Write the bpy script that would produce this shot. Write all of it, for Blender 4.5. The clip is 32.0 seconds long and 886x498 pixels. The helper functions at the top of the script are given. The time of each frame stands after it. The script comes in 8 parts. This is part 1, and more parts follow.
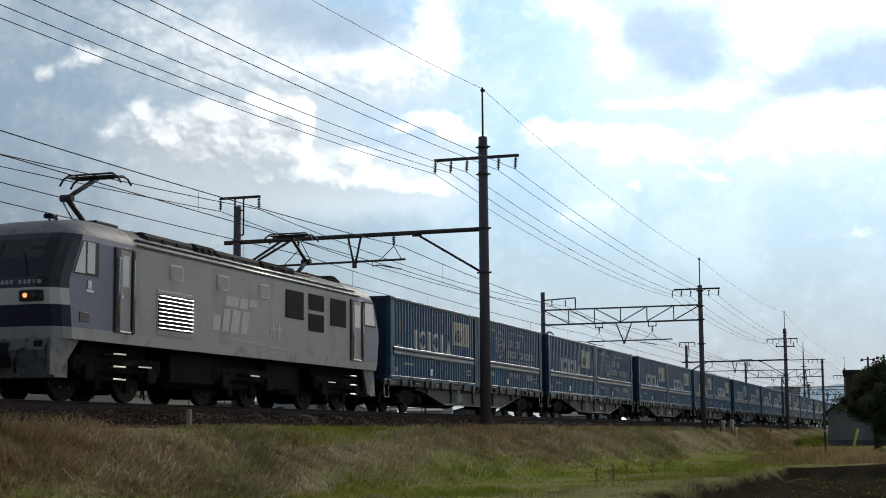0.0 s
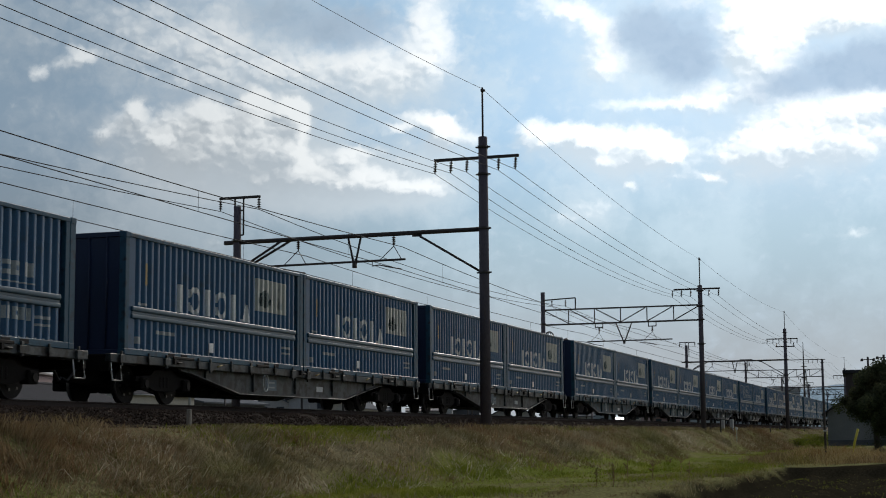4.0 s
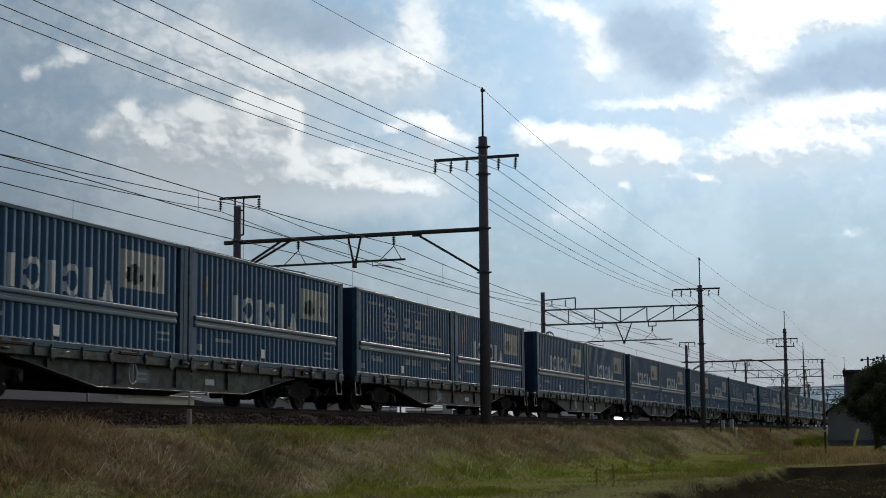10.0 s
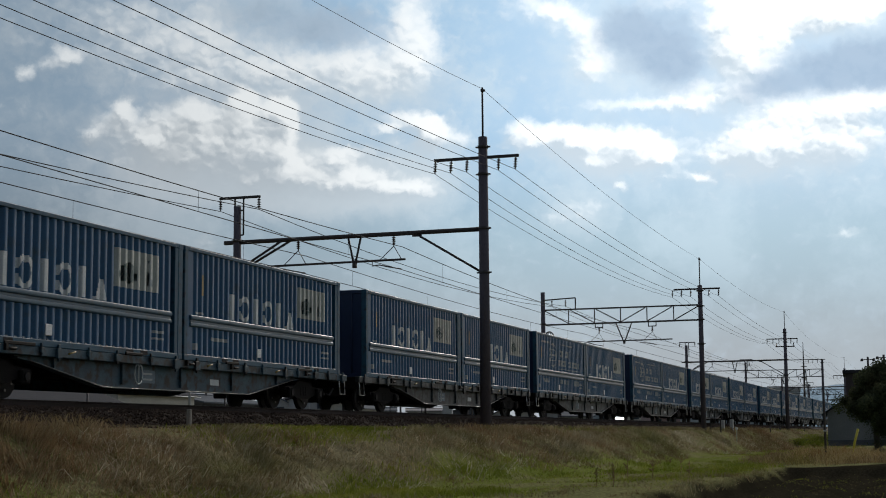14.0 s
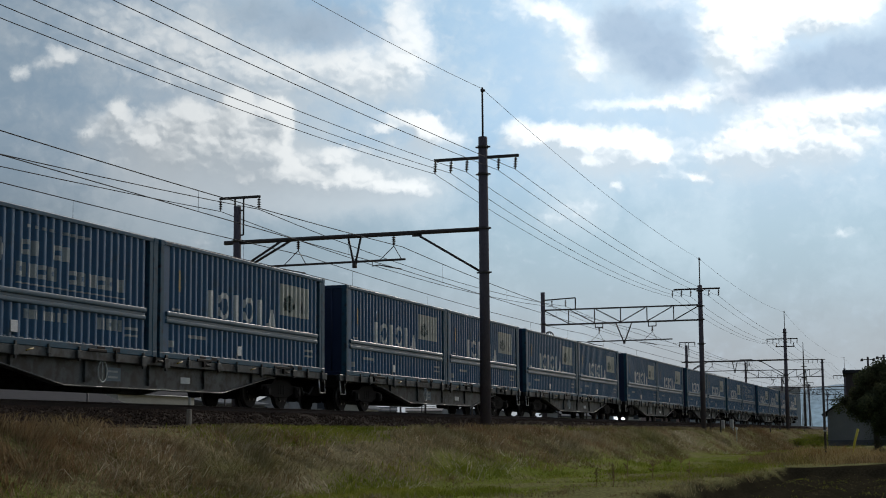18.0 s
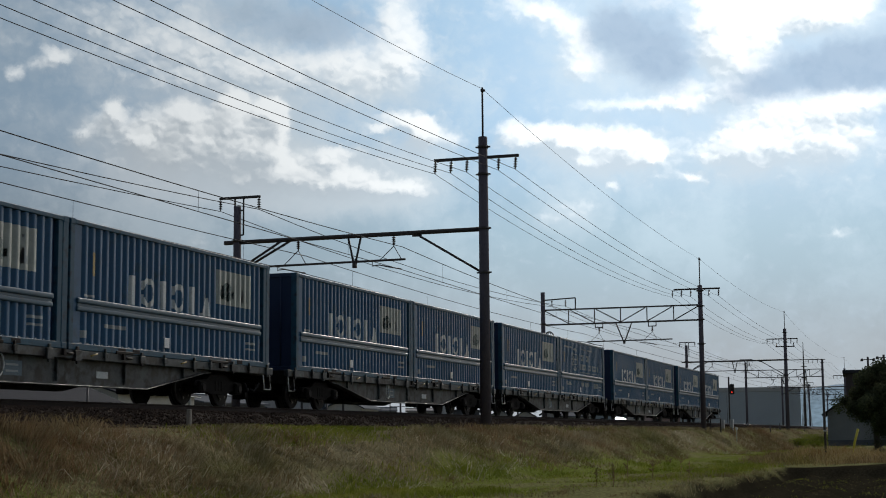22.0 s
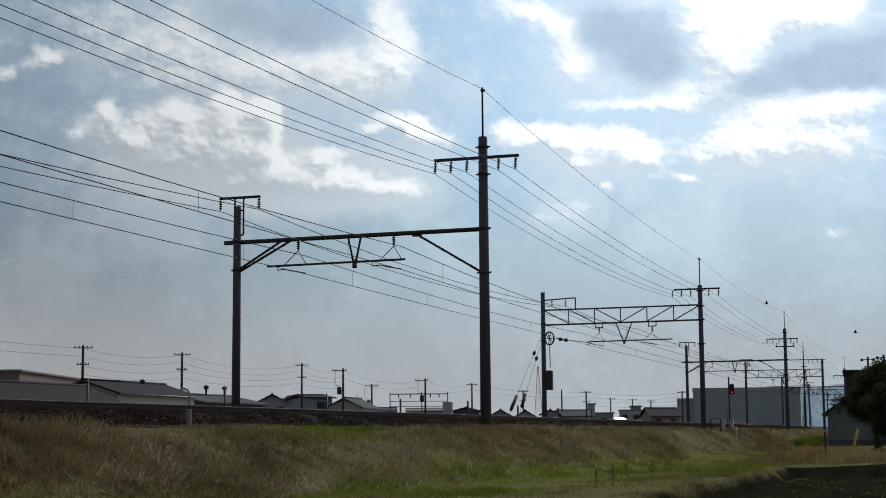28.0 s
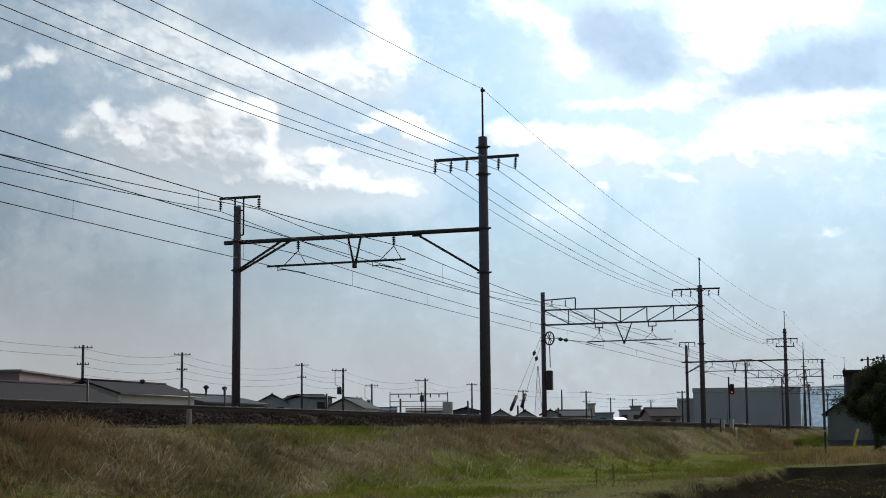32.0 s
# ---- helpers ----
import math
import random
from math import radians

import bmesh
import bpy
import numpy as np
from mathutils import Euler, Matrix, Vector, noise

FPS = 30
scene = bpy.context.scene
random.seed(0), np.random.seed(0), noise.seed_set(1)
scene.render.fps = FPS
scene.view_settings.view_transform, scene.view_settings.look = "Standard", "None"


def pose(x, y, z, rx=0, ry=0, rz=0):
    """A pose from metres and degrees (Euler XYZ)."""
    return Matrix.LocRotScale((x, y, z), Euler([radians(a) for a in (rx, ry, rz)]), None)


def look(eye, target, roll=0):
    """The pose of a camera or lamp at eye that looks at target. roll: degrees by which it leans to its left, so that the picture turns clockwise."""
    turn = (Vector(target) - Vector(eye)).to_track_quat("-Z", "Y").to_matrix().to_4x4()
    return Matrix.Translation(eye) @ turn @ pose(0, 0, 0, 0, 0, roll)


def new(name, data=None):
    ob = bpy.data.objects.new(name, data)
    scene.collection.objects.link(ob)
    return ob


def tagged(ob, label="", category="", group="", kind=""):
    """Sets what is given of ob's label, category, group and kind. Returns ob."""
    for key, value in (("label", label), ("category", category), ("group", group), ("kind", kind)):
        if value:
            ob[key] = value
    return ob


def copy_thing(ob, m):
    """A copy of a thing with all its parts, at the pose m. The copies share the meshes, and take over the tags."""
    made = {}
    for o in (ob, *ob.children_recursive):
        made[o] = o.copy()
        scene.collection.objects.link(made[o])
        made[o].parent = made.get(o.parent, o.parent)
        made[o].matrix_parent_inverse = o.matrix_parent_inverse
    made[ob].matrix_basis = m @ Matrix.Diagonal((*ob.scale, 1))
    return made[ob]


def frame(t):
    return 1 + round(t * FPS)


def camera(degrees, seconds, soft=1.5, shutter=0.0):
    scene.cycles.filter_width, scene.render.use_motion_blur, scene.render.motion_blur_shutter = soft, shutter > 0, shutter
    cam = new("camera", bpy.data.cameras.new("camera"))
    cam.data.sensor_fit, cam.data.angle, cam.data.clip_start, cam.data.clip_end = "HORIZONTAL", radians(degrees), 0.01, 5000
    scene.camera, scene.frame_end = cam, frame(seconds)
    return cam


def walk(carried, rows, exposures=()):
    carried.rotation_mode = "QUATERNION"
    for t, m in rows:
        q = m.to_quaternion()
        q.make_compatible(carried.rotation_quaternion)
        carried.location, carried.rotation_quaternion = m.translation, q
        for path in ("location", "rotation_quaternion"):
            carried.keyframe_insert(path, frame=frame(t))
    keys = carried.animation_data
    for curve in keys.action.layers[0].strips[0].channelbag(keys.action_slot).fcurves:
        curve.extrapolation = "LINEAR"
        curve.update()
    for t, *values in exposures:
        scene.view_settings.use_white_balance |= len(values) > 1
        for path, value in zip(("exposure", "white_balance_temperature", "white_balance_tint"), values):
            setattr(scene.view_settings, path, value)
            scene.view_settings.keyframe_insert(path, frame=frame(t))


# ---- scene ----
# Plan: x along the railway (the train runs towards -x), y away from the camera, z = 0 at the rail heads.
cam = camera(32.557, 32.0, soft=1.0, shutter=0.05)
EYE = (0.0, 0.0, -0.737)
STAND = look(EYE, (94.342, 30.854, 11.410), -0.439)
VIEW_TURN = 71.89          # degrees from +y towards +x
walk(cam, [(0.0, STAND), (32.0, STAND)],
     exposures=[(0.0, 0.26), (2.0, 0.10), (5.0, -0.18), (28.3, -0.18), (31.0, 0.10), (32.0, 0.14)])

# ---- light: veiled autumn sun ahead of the camera, broken cloud ----
SUN_EL, SUN_AZ = 28.0, 96.0     # azimuth from +y towards +x


def make_world():
    w = bpy.data.worlds.new("sky")
    scene.world = w
    w.use_nodes = True
    nt = w.node_tree
    nt.nodes.clear()
    out = nt.nodes.new("ShaderNodeOutputWorld")
    bg = nt.nodes.new("ShaderNodeBackground")
    sky = nt.nodes.new("ShaderNodeTexSky")
    sky.sky_type = "NISHITA"
    sky.sun_disc = False
    sky.sun_elevation = radians(SUN_EL)
    sky.sun_rotation = radians(SUN_AZ)
    sky.dust_density = 2.0
    tc = nt.nodes.new("ShaderNodeTexCoord")
    no = nt.nodes.new("ShaderNodeTexNoise")
    no.inputs["Scale"].default_value = 2.6
    no.inputs["Detail"].default_value = 7
    mp = nt.nodes.new("ShaderNodeMapRange")
    mp.inputs["From Min"].default_value = 0.40
    mp.inputs["From Max"].default_value = 0.62
    mx = nt.nodes.new("ShaderNodeMix")
    mx.data_type = "RGBA"
    # cloud is bright towards the sun and dull on the far side of the sky
    dp = nt.nodes.new("ShaderNodeVectorMath")
    dp.operation = "DOT_PRODUCT"
    a, e = radians(SUN_AZ), radians(SUN_EL)
    dp.inputs[1].default_value = (math.sin(a) * math.cos(e), math.cos(a) * math.cos(e), math.sin(e))
    sc = nt.nodes.new("ShaderNodeMapRange")
    sc.interpolation_type = "SMOOTHSTEP"
    sc.inputs["From Min"].default_value, sc.inputs["From Max"].default_value = -0.95, 1.0
    sc.inputs["To Min"].default_value, sc.inputs["To Max"].default_value = 0.16, 1.45
    nt.links.new(tc.outputs["Generated"], dp.inputs[0])
    nt.links.new(dp.outputs["Value"], sc.inputs["Value"])
    cl = nt.nodes.new("ShaderNodeVectorMath")
    cl.operation = "SCALE"
    cl.inputs[0].default_value = (5.2, 5.5, 6.0)
    nt.links.new(sc.outputs["Result"], cl.inputs["Scale"])
    nt.links.new(cl.outputs["Vector"], mx.inputs["B"])
    nt.links.new(tc.outputs["Generated"], no.inputs["Vector"])
    nt.links.new(no.outputs["Fac"], mp.inputs["Value"])
    nt.links.new(mp.outputs["Result"], mx.inputs["Factor"])
    nt.links.new(sky.outputs["Color"], mx.inputs["A"])
    nt.links.new(mx.outputs["Result"], bg.inputs["Color"])
    bg.inputs["Strength"].default_value = 0.07
    nt.links.new(bg.outputs["Background"], out.inputs["Surface"])


make_world()
sun = new("sun", bpy.data.lights.new("sun", "SUN"))
sun.data.energy = 1.1
sun.data.angle = radians(5.0)
sun.data.color = (1.0, 0.94, 0.84)
_a, _e = radians(SUN_AZ), radians(SUN_EL)
sun.matrix_world = look((0, 0, 60), (-math.sin(_a) * math.cos(_e) * 50, -math.cos(_a) * math.cos(_e) * 50, 60 - math.sin(_e) * 50))


# ---- materials ----
def nodes_of(name):
    m = bpy.data.materials.new(name)
    m.use_nodes = True
    nt = m.node_tree
    return m, nt, nt.nodes["Principled BSDF"]


def rgba(c):
    return (c[0], c[1], c[2], 1.0)


def surf(name, c1, c2, scale=3.0, rough=0.6, metal=0.0, bump=0.15, grain=40.0, spread=0.25, stretch=(1, 1, 1), island=0.0, dirt=None, dirt_at=0.62, gloss=None):
    """A worn surface: two colours mixed by broad noise, fine grain on top, varied gloss and relief."""
    m, nt, b = nodes_of(name)
    tc = nt.nodes.new("ShaderNodeTexCoord")
    mp = nt.nodes.new("ShaderNodeMapping")
    mp.inputs["Scale"].default_value = stretch
    nt.links.new(tc.outputs["Object"], mp.inputs["Vector"])
    n1 = nt.nodes.new("ShaderNodeTexNoise")
    n1.inputs["Scale"].default_value = scale
    n1.inputs["Detail"].default_value = 5
    n2 = nt.nodes.new("ShaderNodeTexNoise")
    n2.inputs["Scale"].default_value = grain
    n2.inputs["Detail"].default_value = 3
    for n in (n1, n2):
        nt.links.new(mp.outputs["Vector"], n.inputs["Vector"])
    rp = nt.nodes.new("ShaderNodeMapRange")
    rp.inputs["From Min"].default_value = 0.5 - spread
    rp.inputs["From Max"].default_value = 0.5 + spread
    nt.links.new(n1.outputs["Fac"], rp.inputs["Value"])
    mx = nt.nodes.new("ShaderNodeMix")
    mx.data_type = "RGBA"
    mx.inputs["A"].default_value, mx.inputs["B"].default_value = rgba(c1), rgba(c2)
    nt.links.new(rp.outputs["Result"], mx.inputs["Factor"])
    col = mx.outputs["Result"]
    gr = nt.nodes.new("ShaderNodeMapRange")
    gr.inputs["To Min"].default_value, gr.inputs["To Max"].default_value = 0.78, 1.22
    gr.inputs["From Min"].default_value, gr.inputs["From Max"].default_value = 0.3, 0.7
    nt.links.new(n2.outputs["Fac"], gr.inputs["Value"])
    val = gr.outputs["Result"]
    if island:
        src = nt.nodes.new("ShaderNodeNewGeometry").outputs["Random Per Island"] if island > 0 else nt.nodes.new("ShaderNodeObjectInfo").outputs["Random"]
        ir = nt.nodes.new("ShaderNodeMapRange")
        ir.inputs["To Min"].default_value, ir.inputs["To Max"].default_value = 1 - abs(island), 1 + abs(island)
        nt.links.new(src, ir.inputs["Value"])
        mu = nt.nodes.new("ShaderNodeMath")
        mu.operation = "MULTIPLY"
        nt.links.new(val, mu.inputs[0])
        nt.links.new(ir.outputs["Result"], mu.inputs[1])
        val = mu.outputs["Value"]
    vm = nt.nodes.new("ShaderNodeVectorMath")
    vm.operation = "SCALE"
    nt.links.new(col, vm.inputs[0])
    nt.links.new(val, vm.inputs["Scale"])
    col = vm.outputs["Vector"]
    if dirt:
        n3 = nt.nodes.new("ShaderNodeTexNoise")
        n3.inputs["Scale"].default_value = scale * 2.7
        n3.inputs["Detail"].default_value = 6
        nt.links.new(mp.outputs["Vector"], n3.inputs["Vector"])
        r3 = nt.nodes.new("ShaderNodeMapRange")
        r3.inputs["From Min"].default_value, r3.inputs["From Max"].default_value = dirt_at - 0.08, dirt_at + 0.08
        nt.links.new(n3.outputs["Fac"], r3.inputs["Value"])
        m3 = nt.nodes.new("ShaderNodeMix")
        m3.data_type = "RGBA"
        m3.inputs["B"].default_value = rgba(dirt)
        nt.links.new(r3.outputs["Result"], m3.inputs["Factor"])
        nt.links.new(col, m3.inputs["A"])
        col = m3.outputs["Result"]
    nt.links.new(col, b.inputs["Base Color"])
    rr = nt.nodes.new("ShaderNodeMapRange")
    rr.inputs["To Min"].default_value, rr.inputs["To Max"].default_value = max(0.05, rough - 0.12), min(1, rough + 0.12)
    nt.links.new(n1.outputs["Fac"], rr.inputs["Value"])
    nt.links.new(rr.outputs["Result"], b.inputs["Roughness"])
    b.inputs["Metallic"].default_value = metal
    if gloss is not None:
        b.inputs["Specular IOR Level"].default_value = gloss
    if bump:
        bp = nt.nodes.new("ShaderNodeBump")
        bp.inputs["Strength"].default_value = bump
        bp.inputs["Distance"].default_value = 0.01
        nt.links.new(n2.outputs["Fac"], bp.inputs["Height"])
        nt.links.new(bp.outputs["Normal"], b.inputs["Normal"])
    return m


def glow(name, c, s):
    m, nt, b = nodes_of(name)
    b.inputs["Base Color"].default_value = rgba(c)
    b.inputs["Emission Color"].default_value = rgba(c)
    b.inputs["Emission Strength"].default_value = s
    return m


def glassy(name, c, rough=0.08):
    m, nt, b = nodes_of(name)
    b.inputs["Base Color"].default_value = rgba(c)
    b.inputs["Roughness"].default_value = rough
    b.inputs["IOR"].default_value = 1.5
    return m


M_STEEL = surf("weathered_dark_steel", (0.045, 0.042, 0.045), (0.075, 0.062, 0.058), 2.0, 0.55, 0.2, 0.2, 60)
M_CONC = surf("spun_concrete", (0.088, 0.078, 0.096), (0.124, 0.111, 0.132), 1.3, 0.85, 0.0, 0.3, 50, stretch=(1, 1, 0.2))
M_WIRE = surf("oxidised_copper_wire", (0.03, 0.03, 0.032), (0.045, 0.042, 0.04), 5, 0.85, 0.0, 0, 30)
M_PORC = surf("brown_porcelain", (0.03, 0.018, 0.014), (0.05, 0.03, 0.022), 8, 0.25, 0, 0, 30)
M_BLUE = surf("faded_blue_container_paint", (0.014, 0.080, 0.178), (0.022, 0.107, 0.220), 0.9, 0.40, 0, 0.12, 55, dirt=(0.028, 0.075, 0.115), dirt_at=0.66, gloss=0.40)
M_NAVY = surf("navy_paint_and_slot_shade", (0.006, 0.020, 0.062), (0.009, 0.028, 0.085), 1.1, 0.5, 0, 0.1, 55)
M_BAND = surf("grey_blue_guard_rail_paint", (0.036, 0.088, 0.138), (0.056, 0.120, 0.175), 2, 0.38, 0.1, 0.1, 50, dirt=(0.05, 0.09, 0.12))
M_POST = surf("slate_blue_corner_post", (0.022, 0.080, 0.135), (0.034, 0.105, 0.165), 2, 0.45, 0, 0.1, 50, dirt=(0.03, 0.05, 0.07), gloss=0.25)
M_ROOF = surf("pale_container_top", (0.30, 0.34, 0.37), (0.40, 0.43, 0.45), 1.2, 0.5, 0.1, 0.1, 40)
M_LETTER = surf("faded_white_letter_paint", (0.50, 0.55, 0.57), (0.70, 0.73, 0.73), 3, 0.5, 0, 0.05, 60)
M_FADED = surf("worn_white_letter_paint", (0.22, 0.28, 0.31), (0.36, 0.41, 0.43), 4, 0.55, 0, 0.05, 60)
M_MOTIF = surf("dark_green_motif_paint", (0.02, 0.06, 0.07), (0.04, 0.10, 0.10), 3, 0.5, 0, 0.05, 60)
M_CREAM = surf("faded_cream_panel_paint", (0.34, 0.37, 0.345), (0.49, 0.52, 0.485), 3, 0.5, 0, 0.05, 60)
M_YELLOW = surf("faded_yellow_paint", (0.20, 0.15, 0.03), (0.27, 0.20, 0.045), 3, 0.5, 0, 0.05, 60)
M_WHITE = surf("white_placard", (0.78, 0.79, 0.79), (0.88, 0.88, 0.88), 5, 0.5, 0, 0, 60)
M_FRAME = surf("grey_wagon_frame_paint", (0.026, 0.035, 0.039), (0.085, 0.102, 0.108), 1.9, 0.55, 0, 0.25, 30, spread=0.17, dirt=(0.016, 0.014, 0.013), dirt_at=0.53)
M_FRAMEB = surf("blue_wagon_frame_paint", (0.018, 0.048, 0.070), (0.042, 0.098, 0.135), 1.9, 0.6, 0, 0.25, 30, spread=0.17, dirt=(0.018, 0.016, 0.015), dirt_at=0.55)
M_EDGE = surf("flange_highlight_metal", (0.16, 0.165, 0.165), (0.30, 0.30, 0.30), 3, 0.35, 0.8, 0, 40)
M_LATCH = surf("worn_yellow_latch", (0.25, 0.18, 0.04), (0.36, 0.27, 0.07), 6, 0.5, 0, 0.1, 50)
# undergear and roof gear colour, close to black on every face
M_UNDER = surf("near_black_finish", (0.006, 0.0055, 0.0055), (0.014, 0.012, 0.011), 3, 0.8, 0, 0.3, 45, gloss=0.12)
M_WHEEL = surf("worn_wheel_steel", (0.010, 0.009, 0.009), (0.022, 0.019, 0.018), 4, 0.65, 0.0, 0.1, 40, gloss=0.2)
M_TREAD = surf("worn_tread_steel", (0.10, 0.095, 0.09), (0.16, 0.15, 0.145), 4, 0.4, 0.8, 0, 40)
M_LGREY = surf("light_grey_loco_paint", (0.27, 0.272, 0.285), (0.335, 0.337, 0.35), 0.45, 0.38, 0, 0.06, 60, stretch=(1, 1, 0.5), dirt=(0.235, 0.23, 0.215), dirt_at=0.62)
M_SCREEN = surf("black_windscreen_surround", (0.012, 0.013, 0.018), (0.02, 0.021, 0.027), 1.0, 0.16, 0, 0, 60)
M_CABROOF = surf("dusty_grey_cab_roof", (0.15, 0.155, 0.165), (0.22, 0.222, 0.23), 1.4, 0.6, 0, 0.1, 40, dirt=(0.10, 0.10, 0.105))
M_SKIRT = surf("weathered_grey_skirt", (0.14, 0.145, 0.15), (0.22, 0.22, 0.225), 2.2, 0.6, 0, 0.1, 40, dirt=(0.07, 0.068, 0.065), dirt_at=0.58)
M_LOGO = surf("faded_white_loco_marking", (0.50, 0.50, 0.495), (0.62, 0.62, 0.61), 4.0, 0.5, 0, 0.05, 60)
M_LENS = glassy("dark_lamp_lens", (0.05, 0.05, 0.055))
M_MAROON = surf("dark_red_marker", (0.05, 0.008, 0.01), (0.08, 0.014, 0.016), 3, 0.4, 0, 0, 50)
M_LBLUE = surf("grey_blue_loco_paint", (0.105, 0.125, 0.215), (0.14, 0.165, 0.265), 0.8, 0.36, 0, 0.06, 60)
M_LNAVY = surf("deep_blue_loco_paint", (0.009, 0.010, 0.042), (0.015, 0.017, 0.056), 1.0, 0.36, 0, 0.06, 60)
M_SILL = surf("pale_grey_sill_paint", (0.40, 0.41, 0.42), (0.50, 0.50, 0.50), 1.0, 0.4, 0, 0.06, 60, dirt=(0.28, 0.27, 0.26))
M_FRONT = surf("white_front_band_paint", (0.70, 0.71, 0.72), (0.80, 0.80, 0.80), 1.0, 0.4, 0, 0.05, 60)
M_LROOF = surf("dull_grey_roof_paint", (0.034, 0.035, 0.040), (0.060, 0.061, 0.067), 1.0, 0.65, 0, 0.1, 40)
M_SHINE = surf("bright_gutter_metal", (0.6, 0.6, 0.6), (0.75, 0.75, 0.75), 2, 0.22, 0.9, 0, 40)
M_SLAT = surf("brushed_louvre_metal", (0.36, 0.35, 0.36), (0.48, 0.47, 0.48), 3, 0.36, 0.8, 0, 40)
M_DARK = surf("dark_grille", (0.012, 0.012, 0.014), (0.022, 0.022, 0.025), 3, 0.7, 0.0, 0.2, 80, gloss=0.2)
# pale base colour stands for bright sky seen through the cab panes
M_SEE = glassy("sky_pale_glass", (0.66, 0.71, 0.73), 0.05)
M_RUBBER = surf("black_rubber", (0.015, 0.015, 0.015), (0.03, 0.03, 0.03), 3, 0.7, 0, 0.1, 50)
M_LAMP = glow("lit_headlamp", (1.0, 0.36, 0.11), 1.25)
M_RED = glow("lit_red_signal", (0.9, 0.03, 0.015), 1.1)
M_RAIL = surf("rusty_rail", (0.032, 0.023, 0.02), (0.05, 0.034, 0.028), 3, 0.8, 0.1, 0.2, 40)
M_RAILTOP = surf("polished_rail_head", (0.35, 0.34, 0.33), (0.5, 0.48, 0.46), 3, 0.3, 1.0, 0, 40)
M_SLEEPER = surf("concrete_sleeper", (0.16, 0.14, 0.12), (0.22, 0.19, 0.165), 3, 0.9, 0, 0.3, 40, island=-0.2)
M_STONE = surf("rusty_ballast_stone", (0.042, 0.029, 0.022), (0.076, 0.054, 0.043), 1.0, 0.95, 0, 0.4, 60, island=0.35, gloss=0.1)


# ---- mesh helpers ----
def part(name, bm, material, parent, label=""):
    me = bpy.data.meshes.new(name)
    bm.to_mesh(me)
    bm.free()
    for m in (material if isinstance(material, (list, tuple)) else [material]):
        me.materials.append(m)
    ob = new(name, me)
    if parent is not None:
        ob.parent = parent
    if label:
        ob["label"] = label
    return ob


def share(name, me, parent, m=None, label=""):
    ob = new(name, me)
    ob.parent = parent
    if m is not None:
        ob.matrix_basis = m
    if label:
        ob["label"] = label
    return ob


def empty(name, m=None):
    ob = new(name)
    if m is not None:
        ob.matrix_basis = m
    return ob


def add_box(bm, x0, x1, y0, y1, z0, z1, mat=0, m=None):
    vs = [bm.verts.new((x, y, z)) for x in (x0, x1) for y in (y0, y1) for z in (z0, z1)]
    if m is not None:
        for v in vs:
            v.co = m @ v.co
    for f in ((0, 1, 3, 2), (4, 6, 7, 5), (0, 4, 5, 1), (2, 3, 7, 6), (0, 2, 6, 4), (1, 5, 7, 3)):
        bm.faces.new([vs[i] for i in f]).material_index = mat
    return vs


def bevelled(bm, w=0.01, seg=1):
    bmesh.ops.bevel(bm, geom=list(bm.edges), offset=w, segments=seg, profile=0.6, affect="EDGES", clamp_overlap=True)
    return bm


def block(x0, x1, y0, y1, z0, z1, w=0.01):
    bm = bmesh.new()
    add_box(bm, x0, x1, y0, y1, z0, z1)
    return bevelled(bm, w) if w else bm


def add_tube(bm, pts, radius, n=8, mat=0, cap=True):
    """A tube along points; radius a number or one for each point."""
    pts = [Vector(p) for p in pts]
    rings = []
    for i, p in enumerate(pts):
        d = (pts[min(i + 1, len(pts) - 1)] - pts[max(i - 1, 0)]).normalized()
        a = d.cross(Vector((0, 0, 1)) if abs(d.z) < 0.9 else Vector((1, 0, 0))).normalized()
        b = d.cross(a)
        r = radius[i] if isinstance(radius, (list, tuple)) else radius
        rings.append([bm.verts.new(p + (a * math.cos(2 * math.pi * k / n) + b * math.sin(2 * math.pi * k / n)) * r) for k in range(n)])
    for r0, r1 in zip(rings, rings[1:]):
        for k in range(n):
            f = bm.faces.new((r0[k], r0[(k + 1) % n], r1[(k + 1) % n], r1[k]))
            f.material_index = mat
            f.smooth = n > 5
    if cap:
        bm.faces.new(rings[0][::-1]).material_index = mat
        bm.faces.new(rings[-1]).material_index = mat
    return bm


def tube(pts, radius, n=8):
    return add_tube(bmesh.new(), pts, radius, n)


def add_disc(bm, c, axis, r, w, n=20, mat=0, rim=-1):
    """A wheel-like disc: centre, axis 'x', 'y' or 'z', radius and width."""
    c = Vector(c)
    ax = {"x": Vector((1, 0, 0)), "y": Vector((0, 1, 0)), "z": Vector((0, 0, 1))}[axis]
    a = ax.cross(Vector((0, 0, 1)) if axis != "z" else Vector((1, 0, 0))).normalized()
    b = ax.cross(a)
    rings = [[bm.verts.new(c + ax * s * w / 2 + (a * math.cos(2 * math.pi * k / n) + b * math.sin(2 * math.pi * k / n)) * r) for k in range(n)] for s in (-1, 1)]
    for k in range(n):
        f = bm.faces.new((rings[0][k], rings[0][(k + 1) % n], rings[1][(k + 1) % n], rings[1][k]))
        f.material_index = mat if rim < 0 else rim
        f.smooth = True
    bm.faces.new(rings[0][::-1]).material_index = mat
    bm.faces.new(rings[1]).material_index = mat


def recalc(bm):
    bmesh.ops.recalc_face_normals(bm, faces=list(bm.faces))
    return bm


